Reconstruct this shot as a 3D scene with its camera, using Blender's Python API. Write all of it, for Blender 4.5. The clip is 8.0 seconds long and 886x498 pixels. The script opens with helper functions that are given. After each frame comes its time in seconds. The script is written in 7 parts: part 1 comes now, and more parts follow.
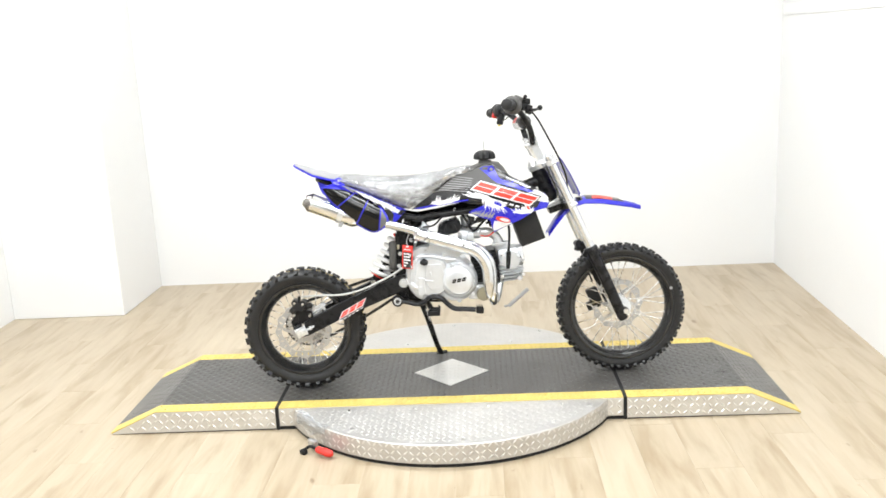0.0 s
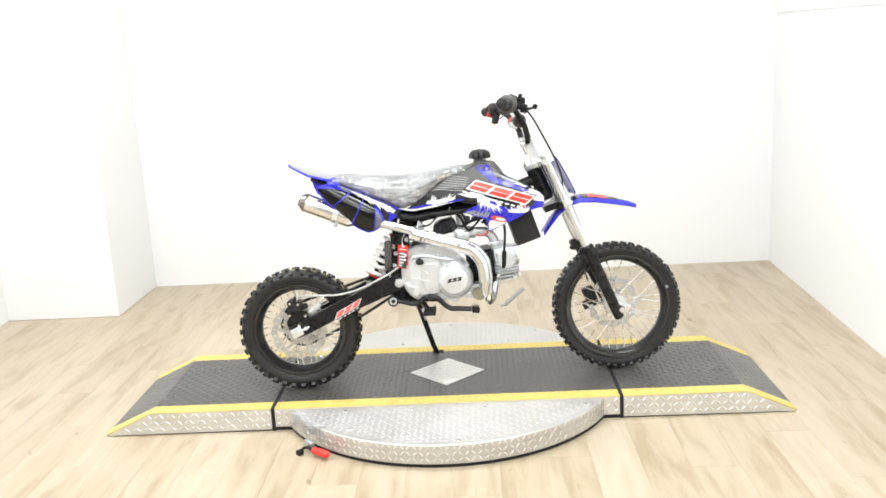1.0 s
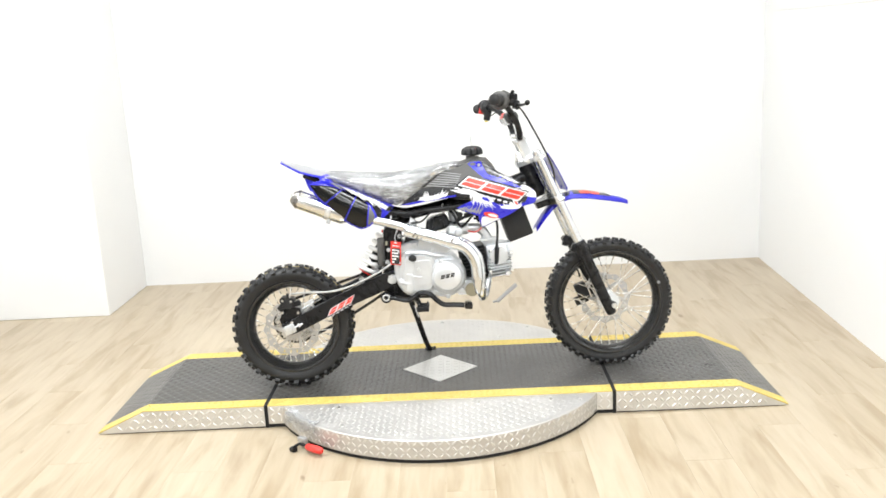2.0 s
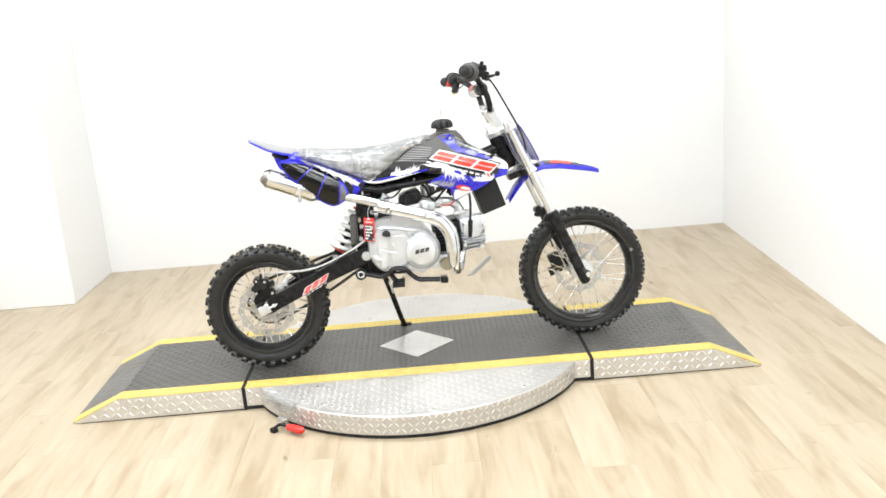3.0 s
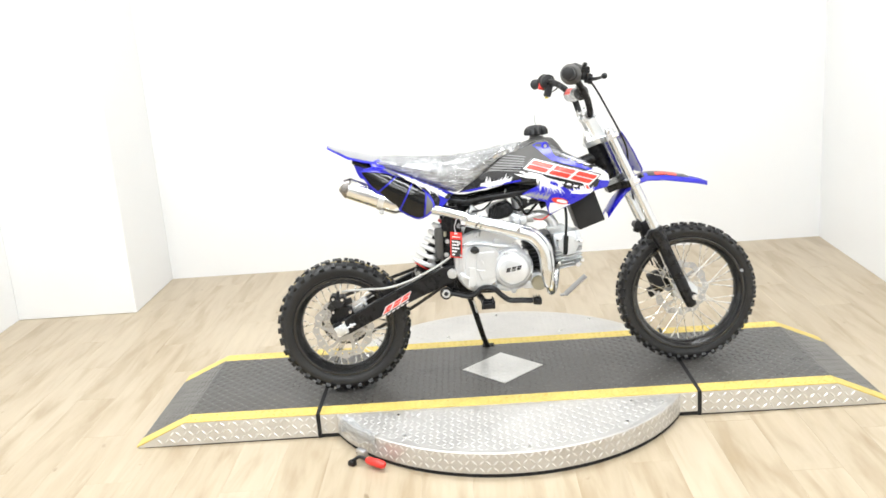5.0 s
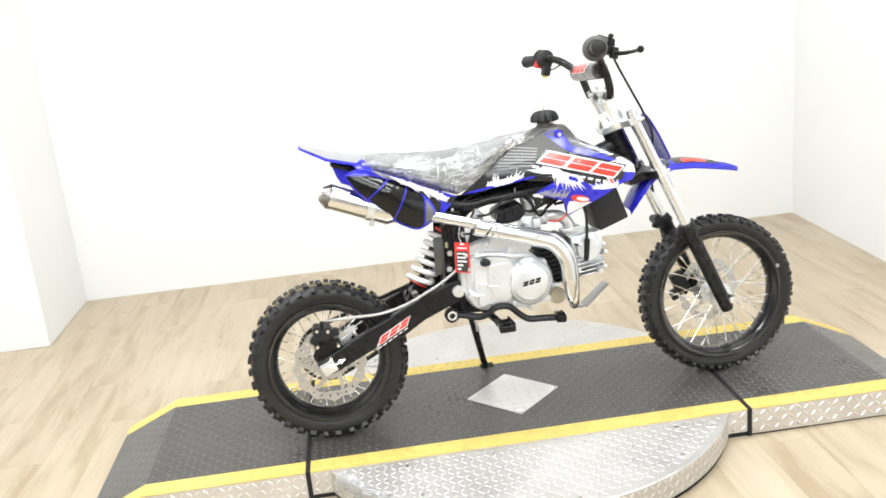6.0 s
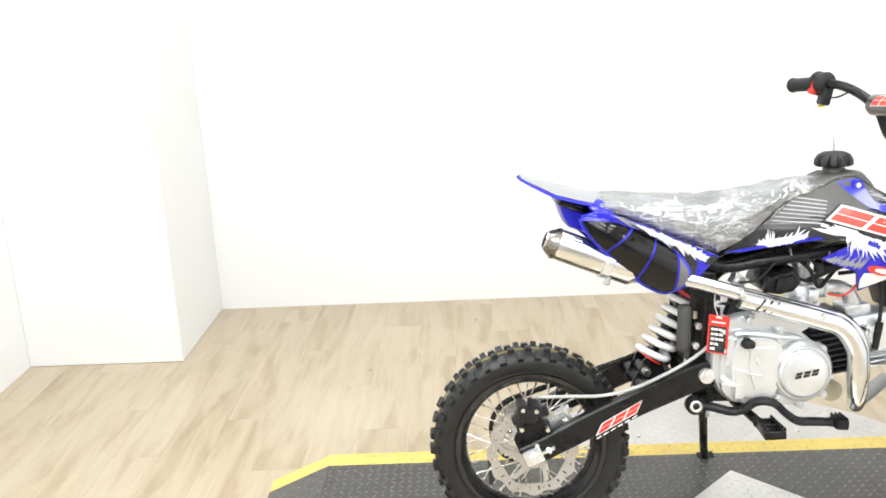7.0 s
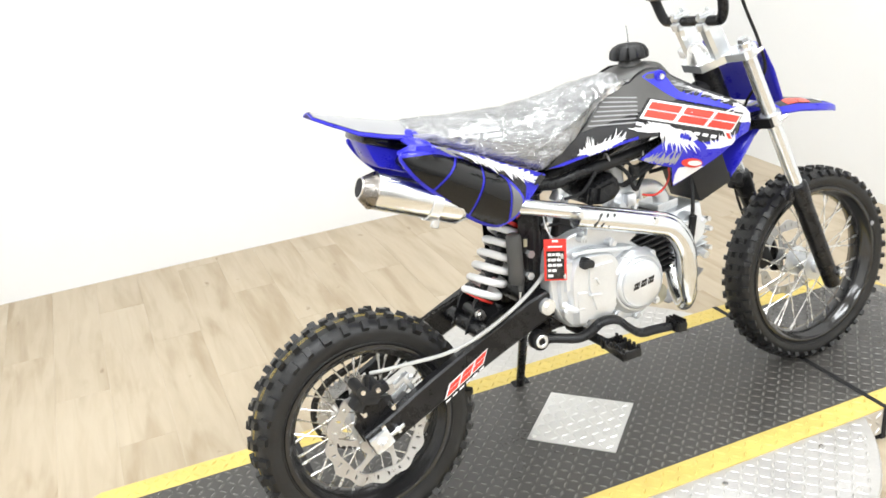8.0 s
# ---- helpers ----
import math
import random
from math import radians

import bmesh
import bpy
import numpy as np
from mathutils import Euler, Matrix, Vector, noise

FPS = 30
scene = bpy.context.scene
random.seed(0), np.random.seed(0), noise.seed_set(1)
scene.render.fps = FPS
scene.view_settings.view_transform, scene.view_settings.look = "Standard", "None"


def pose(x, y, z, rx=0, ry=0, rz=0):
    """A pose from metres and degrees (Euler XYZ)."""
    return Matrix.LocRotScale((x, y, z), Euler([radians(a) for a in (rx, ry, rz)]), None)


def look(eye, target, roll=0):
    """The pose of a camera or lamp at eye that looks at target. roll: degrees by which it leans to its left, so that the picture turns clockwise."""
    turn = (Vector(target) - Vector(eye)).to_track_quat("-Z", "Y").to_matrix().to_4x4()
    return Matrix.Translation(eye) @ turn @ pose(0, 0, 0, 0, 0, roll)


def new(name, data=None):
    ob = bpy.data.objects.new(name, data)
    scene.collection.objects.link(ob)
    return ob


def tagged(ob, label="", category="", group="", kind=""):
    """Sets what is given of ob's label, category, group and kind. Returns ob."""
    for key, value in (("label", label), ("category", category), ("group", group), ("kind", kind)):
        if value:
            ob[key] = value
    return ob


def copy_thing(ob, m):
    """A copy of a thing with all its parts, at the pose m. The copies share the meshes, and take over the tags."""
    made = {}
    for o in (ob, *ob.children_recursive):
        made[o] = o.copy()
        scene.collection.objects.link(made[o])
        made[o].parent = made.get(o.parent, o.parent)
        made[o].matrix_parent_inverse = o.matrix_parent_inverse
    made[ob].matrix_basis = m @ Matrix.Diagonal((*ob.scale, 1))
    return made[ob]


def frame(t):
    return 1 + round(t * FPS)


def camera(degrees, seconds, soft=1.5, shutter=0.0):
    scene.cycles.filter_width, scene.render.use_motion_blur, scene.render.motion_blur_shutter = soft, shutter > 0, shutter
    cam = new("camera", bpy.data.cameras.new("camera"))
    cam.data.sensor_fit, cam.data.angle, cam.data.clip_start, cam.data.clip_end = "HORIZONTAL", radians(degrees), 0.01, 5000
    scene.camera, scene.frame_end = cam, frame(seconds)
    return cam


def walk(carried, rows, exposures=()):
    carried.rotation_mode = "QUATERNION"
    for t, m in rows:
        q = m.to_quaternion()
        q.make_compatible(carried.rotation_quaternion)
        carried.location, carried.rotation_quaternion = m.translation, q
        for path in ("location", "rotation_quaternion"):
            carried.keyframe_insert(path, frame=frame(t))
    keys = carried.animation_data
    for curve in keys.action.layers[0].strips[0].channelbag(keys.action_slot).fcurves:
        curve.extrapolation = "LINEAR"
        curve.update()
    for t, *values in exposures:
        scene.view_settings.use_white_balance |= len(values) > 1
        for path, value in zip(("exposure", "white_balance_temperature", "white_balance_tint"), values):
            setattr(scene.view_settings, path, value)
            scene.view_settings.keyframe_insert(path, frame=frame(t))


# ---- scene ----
cam = camera(52.8, 8.0, soft=1.65)
PATH = [
    (0, (0.132, -3.319, 1.352), (0.049, -1.372, 0.902), -2.8),
    (0.2, (0.125, -3.318, 1.346), (0.063, -1.373, 0.887), -2.5),
    (0.5, (0.123, -3.315, 1.353), (0.065, -1.371, 0.888), -2.6),
    (0.7, (0.123, -3.314, 1.350), (0.062, -1.368, 0.893), -2.7),
    (0.8, (0.124, -3.314, 1.348), (0.06, -1.368, 0.891), -2.8),
    (1, (0.13, -3.312, 1.355), (0.058, -1.366, 0.901), -3.0),
    (1.2, (0.123, -3.323, 1.35), (0.05, -1.377, 0.892), -3.1),
    (2.3, (0.107, -3.321, 1.339), (0.07, -1.371, 0.894), -3.1),
    (2.5, (0.088, -3.326, 1.343), (0.052, -1.375, 0.903), -3.4),
    (2.7, (0.071, -3.324, 1.330), (0.035, -1.377, 0.871), -4.4),
    (2.8, (0.064, -3.322, 1.324), (0.042, -1.379, 0.849), -5.0),
    (2.9, (0.063, -3.317, 1.327), (0.072, -1.379, 0.833), -4.8),
    (3, (0.065, -3.311, 1.328), (0.103, -1.377, 0.821), -4.4),
    (3.1, (0.054, -3.312, 1.324), (0.098, -1.378, 0.816), -4.0),
    (3.2, (0.042, -3.313, 1.32), (0.073, -1.377, 0.821), -3.6),
    (3.3, (0.040, -3.312, 1.320), (0.056, -1.381, 0.802), -3.4),
    (3.5, (0.035, -3.305, 1.32), (0.036, -1.375, 0.795), -3.9),
    (3.7, (0.029, -3.302, 1.321), (0.038, -1.376, 0.781), -3.4),
    (3.8, (0.026, -3.3, 1.321), (0.02, -1.379, 0.764), -3.5),
    (4, (0.029, -3.285, 1.335), (0.035, -1.355, 0.808), -3.6),
    (4.2, (0.004, -3.273, 1.328), (-0.02, -1.341, 0.813), -4.0),
    (4.3, (-0.003, -3.263, 1.330), (-0.039, -1.328, 0.830), -3.5),
    (4.4, (-0.011, -3.244, 1.331), (-0.076, -1.315, 0.809), -3.2),
    (4.5, (-0.019, -3.22, 1.331), (-0.076, -1.283, 0.836), -3.0),
    (4.6, (-0.027, -3.193, 1.333), (-0.104, -1.255, 0.848), -3.4),
    (4.7, (-0.035, -3.159, 1.333), (-0.14, -1.221, 0.851), -4.6),
    (5.8, (-0.321, -2.618, 1.316), (-0.235, -0.706, 0.736), -2.1),
    (5.9, (-0.356, -2.566, 1.320), (-0.209, -0.656, 0.750), -4.0),
    (6, (-0.393, -2.519, 1.328), (-0.226, -0.608, 0.762), -5.7),
    (6.1, (-0.424, -2.483, 1.335), (-0.258, -0.573, 0.765), -6.7),
    (6.2, (-0.451, -2.436, 1.335), (-0.257, -0.529, 0.763), -6.5),
    (6.3, (-0.481, -2.397, 1.334), (-0.274, -0.490, 0.768), -6.2),
    (6.4, (-0.508, -2.347, 1.327), (-0.312, -0.438, 0.767), -6.6),
    (6.5, (-0.534, -2.304, 1.319), (-0.421, -0.388, 0.757), -6.3),
    (6.7, (-0.575, -2.157, 1.312), (-0.650, -0.250, 0.715), -6.5),
    (6.8, (-0.594, -2.081, 1.307), (-0.627, -0.158, 0.757), -5.1),
    (6.9, (-0.628, -2.027, 1.321), (-0.650, -0.095, 0.806), -4.5),
    (7, (-0.663, -1.97, 1.334), (-0.724, -0.049, 0.783), -2.8),
    (7.1, (-0.698, -1.930, 1.329), (-0.785, -0.034, 0.701), -3.1),
    (7.2, (-0.729, -1.881, 1.32), (-0.774, 0.005, 0.655), -2.1),
    (7.3, (-0.754, -1.835, 1.313), (-0.719, 0.046, 0.647), -1.5),
    (7.4, (-0.778, -1.794, 1.310), (-0.648, 0.085, 0.653), -1.7),
    (7.5, (-0.797, -1.752, 1.306), (-0.566, 0.116, 0.63), -3.4),
    (7.6, (-0.827, -1.702, 1.304), (-0.484, 0.138, 0.615), -5.1),
    (7.7, (-0.857, -1.668, 1.314), (-0.407, 0.160, 0.655), -5.8),
    (7.8, (-0.883, -1.635, 1.323), (-0.349, 0.178, 0.667), -6.2),
    (7.9, (-0.895, -1.612, 1.315), (-0.293, 0.156, 0.607), -6.2),
    (8, (-0.909, -1.573, 1.306), (-0.251, 0.153, 0.54), -5.5),
]
walk(cam, [(t, look(eye, aim, roll)) for t, eye, aim, roll in PATH])

# ---- light ----
world = bpy.data.worlds.new("room_air")
world.use_nodes = True
world.node_tree.nodes["Background"].inputs[0].default_value = (0.9, 0.95, 1.0, 1)
world.node_tree.nodes["Background"].inputs[1].default_value = 0.05
scene.world = world
CEILING = 3.0
# ceiling lamps are out of view; their layout is assumed, spaced to suit the brightness
LAMPS = [(x, y) for y in (0.25, -1.35, -2.95, -4.55) for x in (-1.45, 0.62)]
for lx, ly in LAMPS:
    lamp = bpy.data.lights.new("ceiling_lamp", "AREA")
    lamp.shape, lamp.size, lamp.size_y, lamp.energy, lamp.color = "RECTANGLE", 1.15, 0.55, 33, (0.925, 0.968, 1.0)
    new("ceiling_lamp", lamp).matrix_world = look((lx, ly, CEILING - 0.05), (lx, ly + 0.0001, 0))

# ---- materials ----
def surface(name, base, rough=0.5, metal=0.0, spread=0.12, scale=30.0, fine=300.0, bump=0.0, coat=0.0, warp=(1, 1, 1), spec=0.5, rough_var=0.12, sheen=0.0):
    """A surface with colour and gloss that vary at a coarse and a fine scale."""
    m = bpy.data.materials.new(name)
    m.use_nodes = True
    t = m.node_tree
    b = t.nodes["Principled BSDF"]
    co = t.nodes.new("ShaderNodeTexCoord")
    mp = t.nodes.new("ShaderNodeMapping")
    mp.inputs["Scale"].default_value = warp
    t.links.new(co.outputs["Object"], mp.inputs[0])
    fac = []
    for s in (scale, fine):
        n = t.nodes.new("ShaderNodeTexNoise")
        n.inputs["Scale"].default_value, n.inputs["Detail"].default_value = s, 4
        t.links.new(mp.outputs[0], n.inputs["Vector"])
        fac.append(n.outputs["Fac"])
    mix = t.nodes.new("ShaderNodeMath")
    mix.operation = "MULTIPLY_ADD"
    t.links.new(fac[0], mix.inputs[0])
    mix.inputs[1].default_value = 0.65
    half = t.nodes.new("ShaderNodeMath")
    half.operation = "MULTIPLY"
    half.inputs[1].default_value = 0.35
    t.links.new(fac[1], half.inputs[0])
    t.links.new(half.outputs[0], mix.inputs[2])
    ramp = t.nodes.new("ShaderNodeValToRGB")
    lo, hi = ramp.color_ramp.elements
    lo.position, hi.position = 0.3, 0.7
    lo.color = (*[c * (1 - spread) for c in base], 1)
    hi.color = (*[min(1, c * (1 + spread)) for c in base], 1)
    t.links.new(mix.outputs[0], ramp.inputs[0])
    t.links.new(ramp.outputs[0], b.inputs["Base Color"])
    r = t.nodes.new("ShaderNodeMapRange")
    r.inputs["From Min"].default_value, r.inputs["From Max"].default_value = 0.3, 0.7
    r.inputs["To Min"].default_value, r.inputs["To Max"].default_value = max(0.02, rough - rough_var * rough), min(1, rough + rough_var)
    t.links.new(mix.outputs[0], r.inputs["Value"])
    t.links.new(r.outputs[0], b.inputs["Roughness"])
    b.inputs["Metallic"].default_value = metal
    b.inputs["Coat Weight"].default_value, b.inputs["Coat Roughness"].default_value = coat, 0.08
    b.inputs["Specular IOR Level"].default_value = spec
    # sheen brightens the black treads at shallow angles, standing in for haze and glare
    b.inputs["Sheen Weight"].default_value, b.inputs["Sheen Roughness"].default_value = sheen, 0.45
    if bump:
        bp = t.nodes.new("ShaderNodeBump")
        bp.inputs["Strength"].default_value, bp.inputs["Distance"].default_value = bump, 0.002
        t.links.new(fac[1], bp.inputs["Height"])
        t.links.new(bp.outputs[0], b.inputs["Normal"])
    return m


def plank_surface():
    """Light oak vinyl: a tone for each plank, streaks along it, knots and blotches."""
    m = bpy.data.materials.new("oak_vinyl")
    m.use_nodes = True
    t = m.node_tree
    b = t.nodes["Principled BSDF"]
    co, info = t.nodes.new("ShaderNodeTexCoord"), t.nodes.new("ShaderNodeObjectInfo")
    shift = t.nodes.new("ShaderNodeVectorMath")
    shift.operation = "MULTIPLY_ADD"
    rnd = t.nodes.new("ShaderNodeCombineXYZ")
    for i in range(3):
        t.links.new(info.outputs["Random"], rnd.inputs[i])
    shift.inputs[1].default_value = (37, 53, 11)
    t.links.new(rnd.outputs[0], shift.inputs[0])
    t.links.new(co.outputs["Object"], shift.inputs[2])

    def noise_of(warp, scale, detail, distort=0.0):
        mp = t.nodes.new("ShaderNodeMapping")
        mp.inputs["Scale"].default_value = warp
        t.links.new(shift.outputs[0], mp.inputs[0])
        n = t.nodes.new("ShaderNodeTexNoise")
        n.inputs["Scale"].default_value, n.inputs["Detail"].default_value, n.inputs["Distortion"].default_value = scale, detail, distort
        t.links.new(mp.outputs[0], n.inputs["Vector"])
        return n.outputs["Fac"]

    def ramp_of(fac, stops):
        r = t.nodes.new("ShaderNodeValToRGB")
        while len(r.color_ramp.elements) < len(stops):
            r.color_ramp.elements.new(0.5)
        for e, (p, c) in zip(r.color_ramp.elements, stops):
            e.position, e.color = p, (*c, 1)
        t.links.new(fac, r.inputs[0])
        return r.outputs[0]

    def blend(kind, fac, a, c):
        x = t.nodes.new("ShaderNodeMix")
        x.data_type, x.blend_type = "RGBA", kind
        x.inputs["Factor"].default_value = fac
        t.links.new(a, x.inputs[6])
        t.links.new(c, x.inputs[7])
        return x.outputs[2]
    tone = ramp_of(info.outputs["Random"], [(0, FLOOR_DARK), (0.5, FLOOR_MID), (1, FLOOR_LIGHT)])
    blot = ramp_of(noise_of((13, 2.1, 1), 1.0, 5, 0.55), [(0.33, (0.74, 0.675, 0.58)), (0.5, (0.955, 0.94, 0.915)), (0.72, (1.05, 1.045, 1.03))])
    streak = ramp_of(noise_of((34, 3.4, 1), 1.0, 6, 0.8), [(0.30, (0.80, 0.75, 0.68)), (0.58, (1, 1, 1))])
    knot = ramp_of(noise_of((20, 11, 1), 1.0, 2, 0.3), [(0.20, (0.50, 0.42, 0.34)), (0.27, (1, 1, 1))])
    col = blend("MULTIPLY", 0.85, tone, blot)
    col = blend("MULTIPLY", 0.45, col, streak)
    col = blend("MULTIPLY", 0.8, col, knot)
    t.links.new(col, b.inputs["Base Color"])
    b.inputs["Roughness"].default_value = 0.36
    b.inputs["Specular IOR Level"].default_value = 0.5
    bp = t.nodes.new("ShaderNodeBump")
    bp.inputs["Strength"].default_value, bp.inputs["Distance"].default_value = 0.25, 0.001
    t.links.new(noise_of((90, 3, 1), 1.0, 4), bp.inputs["Height"])
    t.links.new(bp.outputs[0], b.inputs["Normal"])
    return m


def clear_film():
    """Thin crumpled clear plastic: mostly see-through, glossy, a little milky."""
    m = bpy.data.materials.new("clear_film")
    m.use_nodes = True
    t = m.node_tree
    t.nodes.remove(t.nodes["Principled BSDF"])
    out = t.nodes["Material Output"]
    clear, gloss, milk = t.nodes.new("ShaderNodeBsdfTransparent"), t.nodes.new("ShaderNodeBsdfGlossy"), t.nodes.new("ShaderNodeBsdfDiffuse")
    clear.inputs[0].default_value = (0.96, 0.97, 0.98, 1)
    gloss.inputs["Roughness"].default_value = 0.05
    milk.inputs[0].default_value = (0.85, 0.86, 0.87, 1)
    co = t.nodes.new("ShaderNodeTexCoord")
    mp = t.nodes.new("ShaderNodeMapping")
    mp.inputs["Scale"].default_value = (1, 1, 1.6)
    t.links.new(co.outputs["Object"], mp.inputs[0])
    n = t.nodes.new("ShaderNodeTexNoise")
    n.inputs["Scale"].default_value, n.inputs["Detail"].default_value, n.inputs["Distortion"].default_value = 52, 6, 2.0
    t.links.new(mp.outputs[0], n.inputs["Vector"])
    bp = t.nodes.new("ShaderNodeBump")
    bp.inputs["Strength"].default_value, bp.inputs["Distance"].default_value = 0.75, 0.012
    patch = t.nodes.new("ShaderNodeTexNoise")
    patch.inputs["Scale"].default_value, patch.inputs["Detail"].default_value, patch.inputs["Distortion"].default_value = 11, 2, 0.6
    t.links.new(co.outputs["Object"], patch.inputs["Vector"])
    taut = t.nodes.new("ShaderNodeMapRange")
    taut.inputs["From Min"].default_value, taut.inputs["From Max"].default_value = 0.42, 0.60
    taut.inputs["To Min"].default_value, taut.inputs["To Max"].default_value = 0.06, 1.0
    t.links.new(patch.outputs["Fac"], taut.inputs["Value"])
    crumple = t.nodes.new("ShaderNodeMath")
    crumple.operation = "MULTIPLY"
    t.links.new(n.outputs["Fac"], crumple.inputs[0])
    t.links.new(taut.outputs[0], crumple.inputs[1])
    t.links.new(crumple.outputs[0], bp.inputs["Height"])
    t.links.new(bp.outputs[0], gloss.inputs["Normal"])
    fr = t.nodes.new("ShaderNodeFresnel")
    fr.inputs["IOR"].default_value = 2.0
    t.links.new(bp.outputs[0], fr.inputs["Normal"])
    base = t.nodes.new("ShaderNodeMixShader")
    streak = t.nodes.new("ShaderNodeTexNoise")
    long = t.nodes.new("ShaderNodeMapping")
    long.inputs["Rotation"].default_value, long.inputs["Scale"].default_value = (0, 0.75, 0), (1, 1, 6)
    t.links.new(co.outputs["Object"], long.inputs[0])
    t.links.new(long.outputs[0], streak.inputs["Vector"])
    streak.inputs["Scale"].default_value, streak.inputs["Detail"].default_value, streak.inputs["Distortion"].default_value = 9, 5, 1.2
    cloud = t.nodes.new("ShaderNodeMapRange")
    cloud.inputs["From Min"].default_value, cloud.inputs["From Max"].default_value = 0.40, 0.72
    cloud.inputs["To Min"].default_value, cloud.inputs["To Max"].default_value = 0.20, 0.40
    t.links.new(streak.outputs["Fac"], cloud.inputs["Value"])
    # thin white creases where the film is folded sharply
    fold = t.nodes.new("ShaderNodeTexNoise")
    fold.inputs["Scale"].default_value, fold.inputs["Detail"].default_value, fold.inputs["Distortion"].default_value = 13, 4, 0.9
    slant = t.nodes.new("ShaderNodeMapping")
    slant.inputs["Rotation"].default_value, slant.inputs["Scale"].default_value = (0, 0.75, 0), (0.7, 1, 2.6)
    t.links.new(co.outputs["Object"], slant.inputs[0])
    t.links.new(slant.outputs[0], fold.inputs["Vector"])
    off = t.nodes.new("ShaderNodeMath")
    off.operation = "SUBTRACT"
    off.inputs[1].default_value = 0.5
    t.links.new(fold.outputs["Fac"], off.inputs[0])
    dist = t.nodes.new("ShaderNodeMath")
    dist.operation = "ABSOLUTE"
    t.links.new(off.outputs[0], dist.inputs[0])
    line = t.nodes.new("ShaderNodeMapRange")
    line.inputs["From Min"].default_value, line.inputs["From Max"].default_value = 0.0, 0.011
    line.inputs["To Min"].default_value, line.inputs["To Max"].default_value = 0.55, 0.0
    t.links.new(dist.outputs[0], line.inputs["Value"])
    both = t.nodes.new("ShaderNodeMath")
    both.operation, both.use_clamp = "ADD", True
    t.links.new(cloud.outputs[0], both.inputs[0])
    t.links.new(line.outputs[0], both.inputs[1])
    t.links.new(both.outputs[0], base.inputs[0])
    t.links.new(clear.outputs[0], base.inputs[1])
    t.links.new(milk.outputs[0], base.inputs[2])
    top = t.nodes.new("ShaderNodeMixShader")
    t.links.new(fr.outputs[0], top.inputs[0])
    t.links.new(base.outputs[0], top.inputs[1])
    t.links.new(gloss.outputs[0], top.inputs[2])
    t.links.new(top.outputs[0], out.inputs["Surface"])
    return m


FLOOR_DARK, FLOOR_MID, FLOOR_LIGHT = (0.440, 0.368, 0.267), (0.456, 0.384, 0.282), (0.476, 0.405, 0.302)
OAK = plank_surface()
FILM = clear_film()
SUBFLOOR = surface("subfloor", (0.16, 0.12, 0.08), 0.8)
WALL = surface("wall_paint", (0.80, 0.803, 0.80), 0.7, spread=0.012, scale=3, fine=180, bump=0.05)
GREY_WALL = surface("grey_wall_paint", (0.50, 0.50, 0.50), 0.7, spread=0.03, scale=3)
CEIL = surface("ceiling_paint", (0.80, 0.80, 0.79), 0.85, spread=0.02, scale=4, fine=150, bump=0.08)
TREAD = surface("aluminium_tread_plate", (0.68, 0.67, 0.65), 0.37, 0.76, spread=0.10, scale=9, fine=160, rough_var=0.14)
WORN_ALU = surface("worn_aluminium_tread", (0.575, 0.56, 0.54), 0.42, 0.76, spread=0.12, scale=7, fine=140, rough_var=0.14)
BLACK_COAT = surface("worn_black_tread_coating", (0.027, 0.0240, 0.0205), 0.30, spread=0.45, scale=5, fine=220, bump=0.08, spec=0.62, rough_var=0.25, sheen=0.27)
RUBBED_COAT = surface("rubbed_black_tread_bars", (0.078, 0.072, 0.063), 0.26, spread=0.5, scale=6, fine=160, spec=0.62, rough_var=0.2, sheen=0.27)
YELLOW = surface("yellow_safety_paint", (0.61, 0.465, 0.125), 0.48, spread=0.13, scale=16, fine=240, bump=0.15)
RUBBER = surface("black_rubber", (0.016, 0.016, 0.017), 0.75, spec=0.3, spread=0.2, scale=20, fine=250, bump=0.25)
TYRE = surface("tyre_rubber", (0.0145, 0.0145, 0.0150), 0.35, spread=0.35, scale=25, fine=320, bump=0.3, spec=0.42)
RIM = surface("black_rim_paint", (0.010, 0.010, 0.011), 0.14, spread=0.15, spec=0.75, rough_var=0.05)
STEEL = surface("bright_steel", (0.78, 0.77, 0.75), 0.22, 1.0, spread=0.05, fine=400)
DISC = surface("ground_steel_disc", (0.56, 0.565, 0.575), 0.28, 0.90, spread=0.08, fine=300)
CHROME = surface("chrome", (0.74, 0.76, 0.78), 0.15, 1.0, spread=0.04, scale=14, fine=120, rough_var=0.08, warp=(1, 3, 3))
BRUSHED = surface("brushed_muffler", (0.78, 0.79, 0.79), 0.2, 1.0, rough_var=0.04, spread=0.03, scale=20, fine=200, warp=(1, 8, 8))
TITAN = surface("brown_tinted_steel", (0.22, 0.205, 0.19), 0.24, 1.0, spread=0.08, scale=20, fine=200)
GOLD = surface("dull_gold_anodising", (0.50, 0.47, 0.36), 0.32, 0.8, spread=0.08)
CAST = surface("cast_aluminium", (0.73, 0.75, 0.775), 0.29, 0.66, spread=0.08, scale=18, fine=350, bump=0.15)
CHAIN = surface("oiled_chain_steel", (0.030, 0.028, 0.026), 0.34, 0.35, spread=0.3, fine=300)
FORK = surface("satin_fork_tube", (0.73, 0.75, 0.77), 0.17, 0.86, spread=0.025, fine=300, rough_var=0.03)
CLAMP = surface("polished_clamp", (0.76, 0.78, 0.80), 0.17, 0.70, spread=0.03, fine=200, rough_var=0.03)
SATIN = surface("satin_black_paint", (0.010, 0.010, 0.011), 0.24, spread=0.2, spec=0.27)
